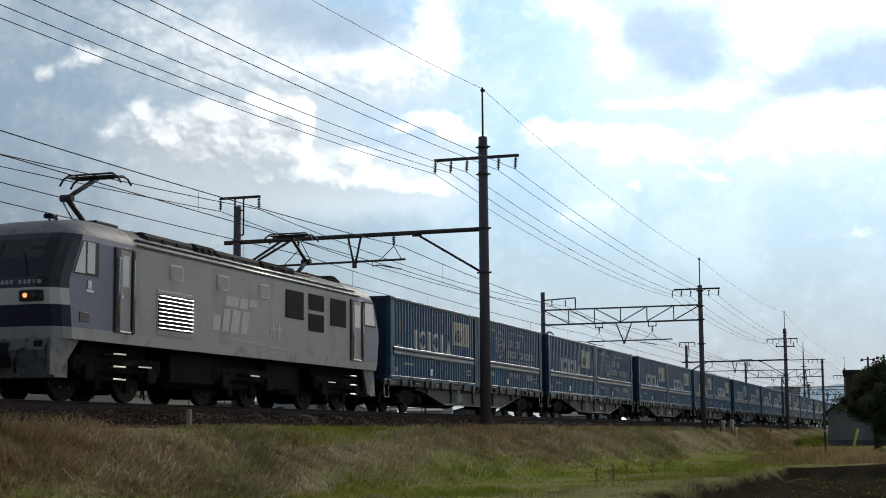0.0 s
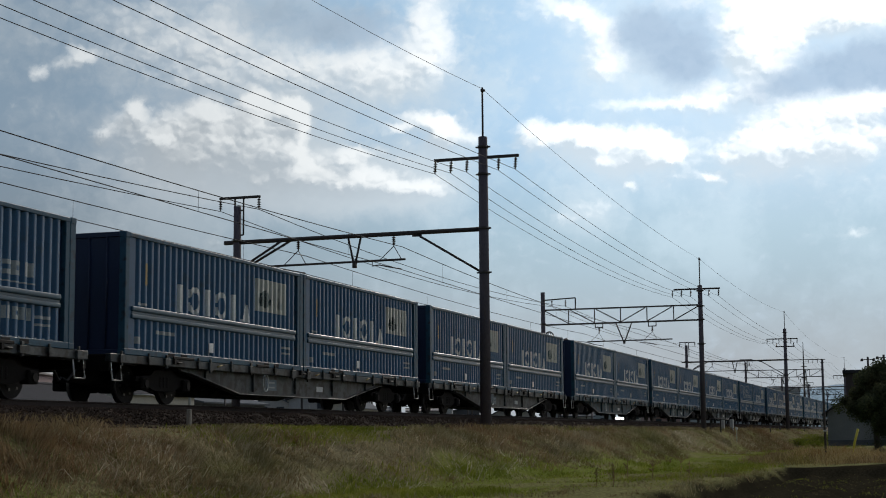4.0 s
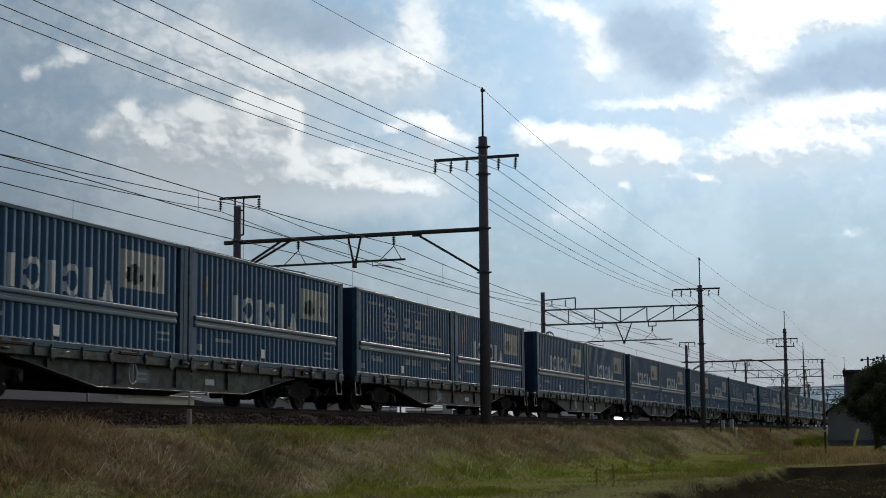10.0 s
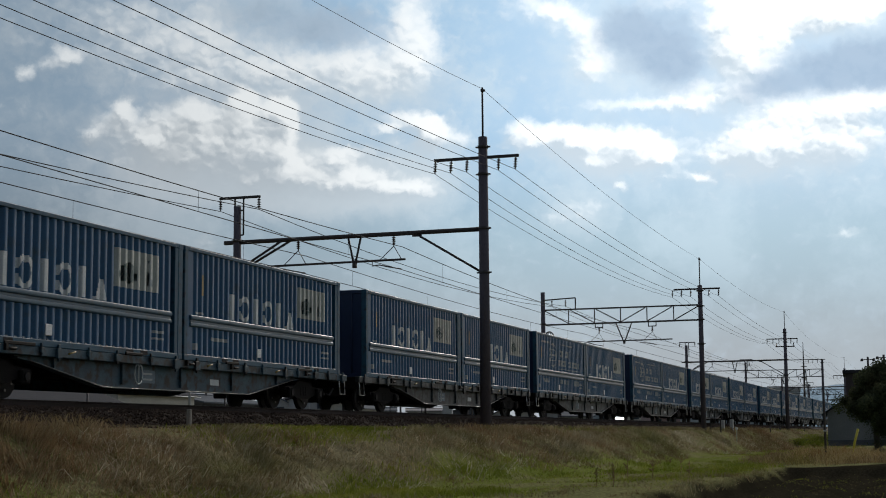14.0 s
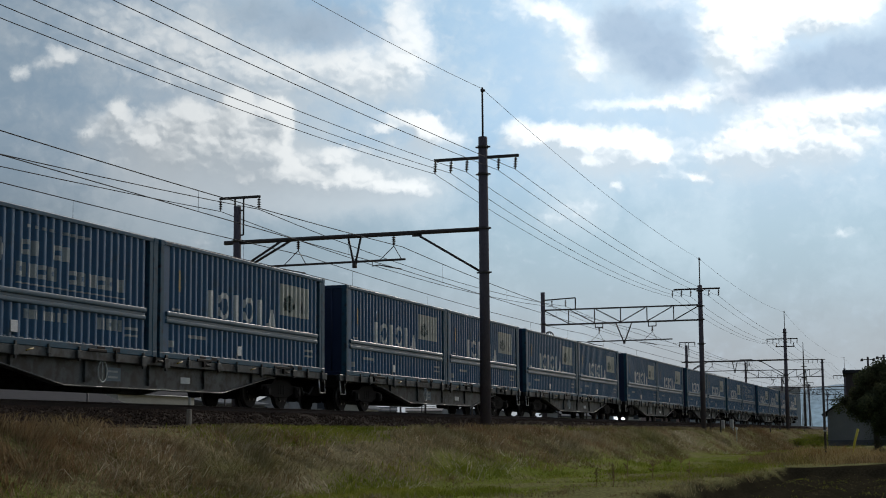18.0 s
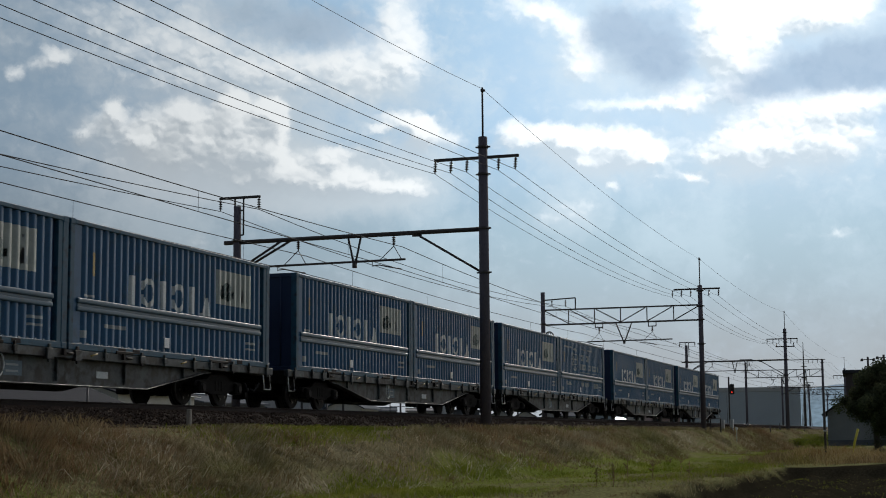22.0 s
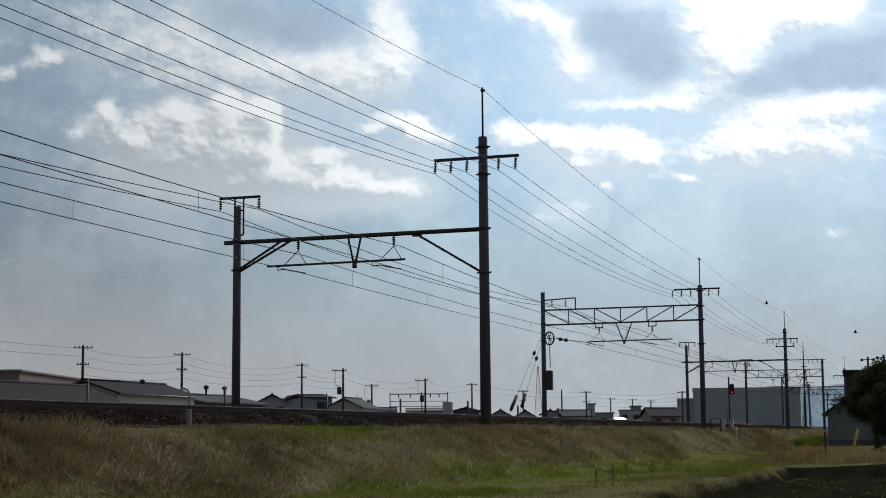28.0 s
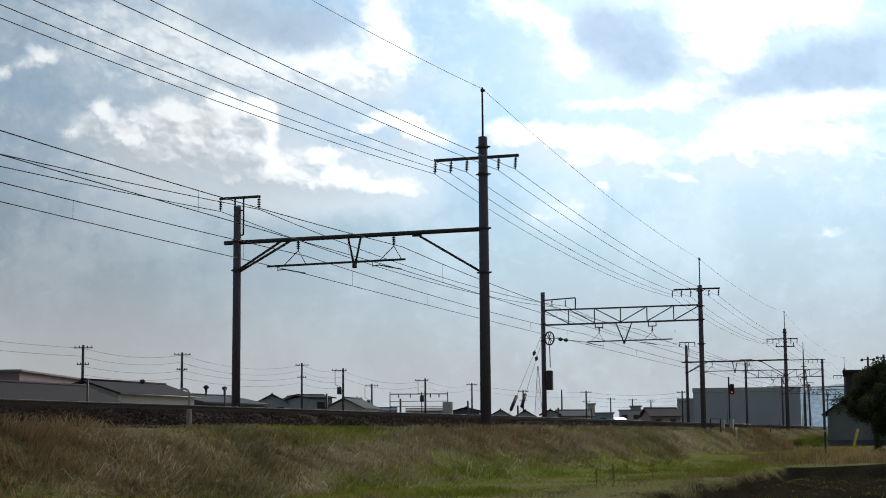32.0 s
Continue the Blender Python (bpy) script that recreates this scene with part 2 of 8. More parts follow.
def mesh_from(name, verts, faces, materials, mat_index=None, smooth=False):
    me = bpy.data.meshes.new(name)
    me.from_pydata(verts, [], faces)
    for m in materials:
        me.materials.append(m)
    if mat_index is not None:
        me.polygons.foreach_set("material_index", np.asarray(mat_index, dtype=np.int32))
    if smooth:
        me.polygons.foreach_set("use_smooth", np.ones(len(me.polygons), dtype=bool))
    me.update()
    return me


# ---- sky: a sloping sheet of broken cloud, far off ----
def sky_material():
    m = bpy.data.materials.new("broken_cloud_sky")
    m.use_nodes = True
    nt = m.node_tree
    nt.nodes.clear()
    N, L = nt.nodes, nt.links
    out = N.new("ShaderNodeOutputMaterial")
    em = N.new("ShaderNodeEmission")
    L.new(em.outputs["Emission"], out.inputs["Surface"])
    uv = N.new("ShaderNodeUVMap").outputs["UV"]

    def math_(op, a, b=None, c=None):
        n = N.new("ShaderNodeMath")
        n.operation = op
        for i, v in enumerate((a, b, c)):
            if v is None:
                continue
            if isinstance(v, (int, float)):
                n.inputs[i].default_value = v
            else:
                L.new(v, n.inputs[i])
        return n.outputs["Value"]

    def vec(op, a, b=None):
        n = N.new("ShaderNodeVectorMath")
        n.operation = op
        for i, v in enumerate((a, b)):
            if v is None:
                continue
            if isinstance(v, tuple):
                n.inputs[i].default_value = v
            else:
                L.new(v, n.inputs[i])
        return n.outputs["Value" if op == "LENGTH" else "Vector"]

    def noise_(scale, detail, rough=0.55, at=None):
        n = N.new("ShaderNodeTexNoise")
        n.inputs["Scale"].default_value = scale
        n.inputs["Detail"].default_value = detail
        n.inputs["Roughness"].default_value = rough
        L.new(at if at is not None else uv, n.inputs["Vector"])
        return n

    def ramp(v, f0, f1, t0=0.0, t1=1.0, smooth=True):
        n = N.new("ShaderNodeMapRange")
        n.interpolation_type = "SMOOTHSTEP" if smooth else "LINEAR"
        for k, x in (("From Min", f0), ("From Max", f1), ("To Min", t0), ("To Max", t1)):
            n.inputs[k].default_value = x
        L.new(v, n.inputs["Value"])
        return n.outputs["Result"]

    def mixc(f, a, b):
        n = N.new("ShaderNodeMix")
        n.data_type = "RGBA"
        if isinstance(f, float):
            n.inputs["Factor"].default_value = f
        else:
            L.new(f, n.inputs["Factor"])
        for k, v in (("A", a), ("B", b)):
            if isinstance(v, tuple):
                n.inputs[k].default_value = rgba(v)
            else:
                L.new(v, n.inputs[k])
        return n.outputs["Result"]

    warp = vec("MULTIPLY", vec("SUBTRACT", noise_(0.4, 3).outputs["Color"], (0.5, 0.5, 0.5)), (0.7, 0.5, 0))
    warp2 = vec("MULTIPLY", vec("SUBTRACT", noise_(1.6, 6, 0.62).outputs["Color"], (0.5, 0.5, 0.5)), (0.75, 0.62, 0))
    at = vec("ADD", vec("ADD", uv, warp), warp2)
    sunward = vec("ADD", at, (0.26, 0.40, 0))
    fields = {True: [], False: []}
    ahead = []

    def puff(white, az, el, ra, re, amount):
        def heap_at(p):
            d = vec("LENGTH", vec("MULTIPLY", vec("SUBTRACT", p, (az, el, 0)), (1 / ra, 1 / re, 0)))
            return ramp(d, 0.15, 1.95, amount, 0.0)
        fields[white].append(heap_at(at))
        if white:
            ahead.append(heap_at(sunward))

    # lobes of white cloud (True) and grey cloud (False): bearing, height, half width, half height, weight
    for lobe in (
        (True, -11.90, 15.41, 2.32, 1.16, 0.27),
        (True, -11.12, 14.42, 2.74, 1.26, 0.26),
        (True, -9.36, 15.52, 1.47, 0.84, 0.34),
        (True, -9.03, 14.09, 3.16, 1.05, 0.34),
        (True, -7.13, 13.83, 2.53, 0.95, 0.34),
        (True, -9.72, 12.82, 1.26, 0.84, 0.25),
        (True, -4.12, 13.57, 2.74, 0.80, 0.65),
        (True, -2.34, 14.22, 1.68, 1.26, 0.70),
        (True, -1.13, 15.69, 0.84, 1.68, 0.85),
        (True, -14.36, 13.86, 0.51, 0.29, 0.80),
        (True, -14.98, 13.46, 0.55, 0.21, 0.70),
        (True, -15.80, 13.17, 0.29, 0.25, 0.80),
        (True, -13.41, 11.04, 0.42, 0.32, 0.60),
        (True, -12.89, 11.37, 0.55, 0.42, 0.55),
        (True, -12.05, 12.12, 0.38, 0.34, 0.70),
    ):
        puff(*lobe)
    for lobe in (
        (True, -12.37, 11.70, 0.53, 0.46, 0.55),
        (True, -11.23, 11.43, 0.84, 0.55, 0.60),
        (True, -9.55, 11.75, 0.76, 0.59, 0.85),
        (True, -10.41, 10.72, 1.89, 0.84, 0.50),
        (True, -7.84, 12.25, 0.51, 0.55, 1.00),
        (True, -7.65, 11.52, 0.76, 0.72, 0.80),
        (True, -6.46, 12.07, 0.67, 0.51, 1.10),
        (True, -6.12, 11.40, 0.42, 0.76, 1.00),
        (True, -6.60, 10.85, 0.59, 0.51, 0.80),
        (True, -8.30, 11.19, 0.63, 0.63, 0.55),
        (True, -9.16, 10.13, 2.95, 1.01, 0.50),
        (True, -5.99, 9.97, 1.79, 0.72, 0.60),
        (True, -4.28, 9.73, 1.79, 0.67, 0.70),
        (True, -2.89, 9.35, 1.26, 0.51, 0.65),
    ):
        puff(*lobe)
    for lobe in (
        (True, -4.04, 10.58, 0.51, 0.29, 0.70),
        (True, -3.34, 10.75, 0.55, 0.17, 0.50),
        (True, -2.27, 11.58, 0.38, 0.15, 0.70),
        (True, -1.18, 11.82, 0.72, 0.29, 0.90),
        (True, -0.49, 11.58, 0.46, 0.38, 1.00),
        (True, -0.74, 11.01, 0.38, 0.38, 0.90),
        (True, 0.35, 11.15, 0.72, 0.55, 0.80),
        (True, -0.80, 9.35, 0.59, 0.34, 0.45),
        (True, -9.05, 7.29, 0.29, 0.63, 0.35),
        (True, 3.05, 11.36, 0.59, 0.46, 1.10),
        (True, 2.78, 10.70, 0.53, 0.42, 0.50),
        (True, 5.03, 11.17, 0.80, 0.38, 1.00),
        (True, 6.70, 11.07, 0.80, 0.46, 1.00),
        (True, 6.11, 10.43, 1.16, 0.51, 0.60),
    ):
        puff(*lobe)
    for lobe in (
        (True, 7.72, 10.62, 0.80, 0.50, 0.90),
        (True, 8.45, 10.35, 0.40, 0.30, 0.55),
        (True, 5.91, 10.05, 0.75, 0.45, 0.60),
        (True, 6.53, 9.33, 0.34, 0.21, 0.70),
        (True, 4.29, 10.53, 1.05, 0.46, 0.50),
        (True, 4.80, 7.99, 1.01, 0.29, 0.50),
        (True, 5.38, 8.53, 0.59, 0.34, 0.40),
        (True, 10.40, 10.35, 0.60, 0.40, 0.45),
        (True, 11.64, 10.77, 1.10, 0.70, 0.75),
        (True, 13.53, 10.88, 1.89, 0.80, 0.90),
        (True, 9.78, 9.45, 0.34, 0.23, 0.70),
        (True, 11.58, 9.72, 1.16, 0.51, 0.50),
        (True, 12.65, 10.09, 2.32, 0.84, 0.60),
        (True, 15.56, 10.77, 1.89, 0.80, 0.70),
        (True, 6.65, 12.29, 1.26, 0.25, 0.60),
    ):
        puff(*lobe)
    for lobe in (
        (True, 8.58, 12.23, 1.26, 0.25, 0.60),
        (True, 10.81, 15.18, 0.88, 1.26, 1.20),
        (True, 11.98, 14.70, 1.26, 1.26, 1.20),
        (True, 13.73, 15.31, 1.79, 0.80, 1.30),
        (True, 15.29, 15.31, 1.26, 0.59, 1.20),
        (True, 11.44, 13.48, 1.05, 0.88, 1.00),
        (True, 10.09, 12.50, 1.26, 0.51, 0.80),
        (True, 13.82, 12.01, 2.53, 0.55, 0.90),
        (True, 16.07, 11.98, 1.26, 0.38, 0.60),
        (True, 3.51, 15.96, 0.88, 0.51, 0.75),
        (True, 4.77, 15.58, 0.88, 0.55, 0.85),
        (True, 5.59, 14.72, 0.63, 0.63, 0.90),
        (True, 5.81, 13.70, 0.63, 0.51, 0.90),
        (True, 14.93, 7.29, 0.59, 0.21, 0.60),
        (True, 8.50, 15.91, 1.26, 0.25, 0.50),
    ):
        puff(*lobe)
    for lobe in (
        (False, -5.72, 15.42, 2.32, 0.80, 0.75),
        (False, -3.91, 15.08, 1.68, 0.67, 0.65),
        (False, -7.42, 15.75, 1.26, 0.51, 0.35),
        (False, 7.88, 14.68, 1.64, 1.09, 1.10),
        (False, 8.90, 13.56, 1.09, 0.80, 1.00),
        (False, 6.82, 15.26, 0.95, 0.59, 0.55),
        (False, 12.20, 12.57, 1.31, 0.51, 0.90),
        (False, 14.44, 13.19, 1.79, 0.72, 1.10),
        (False, 16.49, 13.34, 1.58, 0.93, 1.15),
        (False, -14.73, 10.78, 1.89, 1.26, 0.25),
    ):
        puff(*lobe)

    for lobe in (
        (True, 7.68, 10.55, 1.07, 0.67, 0.60),
        (True, 8.27, 9.81, 0.83, 0.52, 0.50),
        (True, 5.98, 10.12, 1.43, 0.67, 0.45),
        (True, 4.53, 11.11, 0.95, 0.52, 0.50),
        (True, -1.61, 11.19, 1.43, 0.62, 0.50),
        (True, -1.37, 9.14, 1.19, 0.48, 0.50),
        (True, 12.42, 9.89, 3.58, 1.05, 0.35),
        (True, 4.42, 10.99, 0.84, 0.51, 0.50),
        (True, -7.04, 10.59, 1.26, 1.26, 0.35),
        (True, -4.72, 9.35, 2.53, 0.72, 0.35),
        (True, -9.78, 10.95, 1.26, 0.84, 0.30),
        (True, -6.45, 12.32, 0.34, 0.21, 0.50),
        (True, -7.72, 12.50, 0.34, 0.25, 0.50),
        (True, -5.93, 11.76, 0.29, 0.46, 0.50),
        (True, -9.37, 12.00, 0.42, 0.29, 0.40),
        (True, -12.04, 12.29, 0.25, 0.21, 0.40),
    ):
        puff(*lobe)

    # soft milky cloud between and under the lobes
    mist = []
    for az, el, ra, re, amount in (
        (-9.90, 10.95, 3.57, 1.37, 0.45),
        (-7.15, 10.48, 3.57, 1.58, 0.55),
        (-4.36, 9.56, 3.78, 1.05, 0.60),
        (-7.14, 9.11, 5.88, 1.16, 0.35),
        (-11.23, 14.84, 4.20, 1.68, 0.30),
        (-4.80, 13.04, 4.83, 1.05, 0.45),
        (-1.35, 9.25, 1.47, 0.84, 0.35),
        (6.86, 10.09, 2.40, 0.90, 0.25),
        (12.59, 11.23, 4.00, 1.30, 0.38),
        (5.11, 8.32, 1.26, 0.95, 0.50),
        (-0.47, 10.84, 1.89, 1.05, 0.35),
        (-1.77, 13.17, 1.89, 0.84, 0.35),
        (6.28, 13.47, 2.52, 1.05, 0.40),
    ):
        d = vec("LENGTH", vec("MULTIPLY", vec("SUBTRACT", at, (az, el, 0)), (1 / ra, 1 / re, 0)))
        mist.append(ramp(d, 0.1, 2.0, amount, 0.0))

    def total(vs):
        s = vs[0]
        for v in vs[1:]:
            s = math_("ADD", s, v)
        return s

    def billow(scale, shift=(0, 0, 0)):
        v = N.new("ShaderNodeTexVoronoi")
        v.feature = "SMOOTH_F1"
        v.inputs["Scale"].default_value = scale
        v.inputs["Smoothness"].default_value = 0.45
        L.new(vec("MULTIPLY", vec("ADD", vec("ADD", uv, warp2), shift), (1, 1.3, 0)), v.inputs["Vector"])
        return v.outputs["Distance"]

    heap = math_("ADD", math_("MULTIPLY", billow(0.95), 0.6), math_("MULTIPLY", billow(2.6), 0.4))
    heap_to = math_("ADD", math_("MULTIPLY", billow(0.95, (0.15, 0.22, 0)), 0.6), math_("MULTIPLY", billow(2.6, (0.07, 0.10, 0)), 0.4))
    fine = noise_(1.5, 9, 0.60, at).outputs["Fac"]
    broad = noise_(0.22, 5, 0.5).outputs["Fac"]
    sep = N.new("ShaderNodeSeparateXYZ")
    L.new(uv, sep.inputs["Vector"])
    fa = ramp(sep.outputs["X"], -17, 8)
    body = total(fields[True])
    rough_edge = math_("ADD", math_("MULTIPLY", math_("SUBTRACT", fine, 0.5), 0.50), math_("MULTIPLY", math_("SUBTRACT", 0.42, heap), 0.75))
    # edges that face the sun, up and to the right, are bright and crisp; the rest is soft and shaded
    facing = math_("ADD", math_("SUBTRACT", body, total(ahead)), math_("ADD", math_("MULTIPLY", math_("SUBTRACT", heap_to, heap), 1.7), math_("MULTIPLY", math_("SUBTRACT", fine, 0.5), 0.7)))
    lean = ramp(facing, -0.45, 0.60)
    thick = math_("ADD", body, rough_edge)
    crisp = ramp(thick, -0.10, 1.25)
    loose = ramp(math_("ADD", body, math_("MULTIPLY", rough_edge, 0.8)), -0.1, 1.6)
    white = math_("ADD", math_("MULTIPLY", crisp, lean), math_("MULTIPLY", loose, math_("SUBTRACT", 1.0, lean)))
    veil = ramp(math_("ADD", broad, math_("MULTIPLY", math_("SUBTRACT", fine, 0.5), 0.3)), 0.40, 0.68, 0.0, 0.5)
    veil = math_("MULTIPLY", veil, ramp(sep.outputs["Y"], 3.0, 10.0, 0.25, 1.0))
    grey = ramp(math_("ADD", total(fields[False]), math_("MULTIPLY", rough_edge, 0.6)), -0.15, 1.35, 0.0, 0.95)
    low = mixc(fa, (0.355, 0.358, 0.368), (0.425, 0.455, 0.49))
    middle = mixc(fa, (0.215, 0.262, 0.31), (0.455, 0.605, 0.71))
    high = mixc(fa, (0.235, 0.315, 0.405), (0.455, 0.69, 0.945))
    base = mixc(ramp(sep.outputs["Y"], 2.0, 7.8), low, middle)
    base = mixc(ramp(sep.outputs["Y"], 6.5, 12.5), base, high)
    base = mixc(veil, base, mixc(fa, (0.46, 0.50, 0.54), (0.73, 0.87, 0.98)))
    glare = ramp(vec("LENGTH", vec("MULTIPLY", vec("SUBTRACT", uv, (11.5, 14.5, 0)), (0.070, 0.10, 0))), 0.0, 1.0, 0.38, 0.0)
    base = mixc(glare, base, (0.98, 1.03, 1.08))
    soft = ramp(math_("ADD", total(mist), math_("MULTIPLY", math_("SUBTRACT", fine, 0.5), 0.35)), 0.0, 0.9, 0.0, 0.85)
    base = mixc(soft, base, mixc(ramp(sep.outputs["X"], -14, 10), (0.45, 0.487, 0.53), (0.82, 0.92, 1.0)))
    lit = mixc(ramp(sep.outputs["X"], -11, 8), (0.775, 0.79, 0.805), (1.26, 1.28, 1.30))
    shade = mixc(ramp(sep.outputs["X"], -13, 7), (0.39, 0.425, 0.462), (0.67, 0.765, 0.86))
    tops = math_("ADD", facing, math_("MULTIPLY", math_("SUBTRACT", sep.outputs["Y"], 11.0), 0.12))
    col = mixc(white, base, mixc(ramp(tops, -0.55, 0.66), shade, lit))
    dark = mixc(ramp(sep.outputs["X"], -16, 10), (0.30, 0.37, 0.44), (0.42, 0.55, 0.72))
    dark = mixc(ramp(math_("ADD", math_("MULTIPLY", fine, 0.7), math_("MULTIPLY", heap, 0.5)), 0.30, 0.75, 0.0, 0.4), dark, mixc(fa, (0.40, 0.46, 0.54), (0.56, 0.68, 0.84)))
    col = mixc(grey, col, dark)
    col = vec("MULTIPLY", col, (0.975, 1.0, 1.0))
    L.new(col, em.inputs["Color"])
    em.inputs["Strength"].default_value = 1.10
    return m


def make_sky():
    nx, ny = 60, 48
    verts, uvs, faces = [], [], []
    for j in range(ny + 1):
        el = -2.2 + 20.6 * j / ny
        e = max(el, 0) / 16
        dist = 4700 - 2600 * e ** 1.6
        for i in range(nx + 1):
            az = -23 + 46 * i / nx
            a = radians(VIEW_TURN + az)
            verts.append((math.sin(a) * math.cos(radians(el)) * dist, math.cos(a) * math.cos(radians(el)) * dist, EYE[2] + math.sin(radians(el)) * dist))
            uvs.append((az, el))
    for j in range(ny):
        for i in range(nx):
            k = j * (nx + 1) + i
            faces.append((k, k + 1, k + nx + 2, k + nx + 1))
    me = mesh_from("cloud_backdrop", verts, faces, [sky_material()], smooth=True)
    lay = me.uv_layers.new(name="UVMap")
    for lp in me.loops:
        lay.data[lp.index].uv = uvs[lp.vertex_index]
    ob = new("backdrop_clouds", me)
    return tagged(ob, "broken white and grey clouds over pale blue sky", "sky", kind="structure")


clouds = make_sky()

# ---- ground ----
NEAR, FAR = 17.46, 21.30      # track centres
PORTALS = (-1.0, 49.4, 95.0, 151.6, 199.5, 246.0, 297.0, 345.0)
FIELD = -1.98


def smooth(a, b, x):
    t = min(1.0, max(0.0, (x - a) / (b - a)))
    return t * t * (3 - 2 * t)


def ground_z(x, y):
    """Height of the ground: railway bank, ditch side, meadow and ploughed field."""
    toe = 11.0 + 0.5 * math.sin(x * 0.09) + 1.2 * smooth(85, 105, x) * (1 - smooth(125, 150, x))
    if y < 15.1:
        z = FIELD + (-0.58 - FIELD) * smooth(toe - 0.6, 14.2, y)
        z += 0.10 * (smooth(14.5, 15.1, y))
    elif y < 23.7:
        z = -0.45 + 0.10 * smooth(15.1, 15.4, y) * (1 - smooth(23.3, 23.7, y))
    else:
        z = FIELD + (-0.5 - FIELD) * (1 - smooth(24.8, 28.5, y))
    if y < 14.4:
        k = smooth(14.4, 12.5, y)
        z += k * (0.10 * noise.noise((x * 0.35, y * 0.35, 0)) + 0.22 * noise.noise((x * 0.06, y * 0.1, 3)) * smooth(40, 10, abs(y)))
    if y < 5.6 and x < 56:
        k = smooth(5.6, 5.0, y) * smooth(55.5, 54.3, x)
        z += k * (-0.34 + 0.07 * math.sin(y * 4.6) + 0.06 * noise.noise((x * 2.2, y * 2.2, 7)))
    return z


def ground_material():
    m, nt, b = nodes_of("meadow_and_soil")
    N, L = nt.nodes, nt.links
    geo = N.new("ShaderNodeNewGeometry")
    sep = N.new("ShaderNodeSeparateXYZ")
    L.new(geo.outputs["Position"], sep.inputs["Vector"])

    def nz(scale, detail, stretch=(1, 1, 1)):
        mp = N.new("ShaderNodeMapping")
        mp.inputs["Scale"].default_value = stretch
        L.new(geo.outputs["Position"], mp.inputs["Vector"])
        n = N.new("ShaderNodeTexNoise")
        n.inputs["Scale"].default_value = scale
        n.inputs["Detail"].default_value = detail
        L.new(mp.outputs["Vector"], n.inputs["Vector"])
        return n.outputs["Fac"]

    def rg(v, a, c, t0=0.0, t1=1.0):
        n = N.new("ShaderNodeMapRange")
        n.interpolation_type = "SMOOTHSTEP"
        for k, x in (("From Min", a), ("From Max", c), ("To Min", t0), ("To Max", t1)):
            n.inputs[k].default_value = x
        L.new(v, n.inputs["Value"])
        return n.outputs["Result"]

    def ma(op, a, c):
        n = N.new("ShaderNodeMath")
        n.operation = op
        for i, v in enumerate((a, c)):
            if isinstance(v, (int, float)):
                n.inputs[i].default_value = v
            else:
                L.new(v, n.inputs[i])
        return n.outputs["Value"]

    def mix(f, a, c):
        n = N.new("ShaderNodeMix")
        n.data_type = "RGBA"
        L.new(f, n.inputs["Factor"])
        for k, v in (("A", a), ("B", c)):
            if isinstance(v, tuple):
                n.inputs[k].default_value = rgba(v)
            else:
                L.new(v, n.inputs[k])
        return n.outputs["Result"]

    X, Y = sep.outputs["X"], sep.outputs["Y"]
    broad, mid, fine = nz(0.12, 4, (0.6, 1, 1)), nz(0.9, 5, (0.42, 1, 1)), nz(14, 4)
    green = mix(mid, (0.15, 0.185, 0.036), (0.265, 0.285, 0.075))
    dry = mix(mid, (0.19, 0.165, 0.09), (0.32, 0.275, 0.165))
    wob = ma("MULTIPLY", ma("SUBTRACT", broad, 0.5), 5.0)
    yw = ma("ADD", Y, wob)
    bank = rg(yw, 11.3, 12.5)                       # dry bank above green foot
    meadow_dry = rg(ma("SUBTRACT", 9.2, yw), 0.0, 2.4, 0.0, 0.6)
    patchy = rg(mid, 0.46, 0.62, 0.0, 0.55)
    bank = ma("MULTIPLY", bank, rg(nz(0.5, 4, (0.42, 1, 1)), 0.38, 0.58, 0.6, 1.0))
    dryness = ma("MAXIMUM", ma("MAXIMUM", bank, meadow_dry), patchy)
    col = mix(dryness, green, dry)
    soil = mix(mid, (0.015, 0.013, 0.009), (0.055, 0.048, 0.030))
    yn = ma("ADD", Y, ma("MULTIPLY", ma("SUBTRACT", mid, 0.5), 0.9))
    xn = ma("ADD", X, ma("MULTIPLY", ma("SUBTRACT", mid, 0.5), 3.0))
    field = ma("MULTIPLY", rg(yn, 5.7, 5.2), rg(xn, 58.0, 56.8))
    col = mix(field, col, soil)
    gravel = ma("MULTIPLY", rg(Y, 14.5, 15.0), rg(Y, 24.6, 24.0))
    grit = mix(fine, (0.042, 0.033, 0.026), (0.09, 0.072, 0.058))
    col = mix(gravel, col, grit)
    # pale trodden strip along the foot of the ballast
    strip = ma("MULTIPLY", ma("MULTIPLY", rg(Y, 14.15, 14.3), rg(Y, 14.75, 14.55)), rg(mid, 0.36, 0.56, 0.0, 0.8))
    col = mix(strip, col, mix(fine, (0.20, 0.18, 0.15), (0.34, 0.31, 0.27)))
    far = rg(Y, 40, 90)
    col = mix(far, col, mix(broad, (0.10, 0.10, 0.07), (0.20, 0.19, 0.16)))
    vm = N.new("ShaderNodeVectorMath")
    vm.operation = "SCALE"
    L.new(col, vm.inputs[0])
    L.new(rg(fine, 0.25, 0.75, 0.6, 1.35), vm.inputs["Scale"])
    L.new(vm.outputs["Vector"], b.inputs["Base Color"])
    b.inputs["Roughness"].default_value = 0.95
    b.inputs["Specular IOR Level"].default_value = 0.0
    bp = N.new("ShaderNodeBump")
    bp.inputs["Strength"].default_value = 0.7
    bp.inputs["Distance"].default_value = 0.06
    L.new(fine, bp.inputs["Height"])
    L.new(bp.outputs["Normal"], b.inputs["Normal"])
    return m


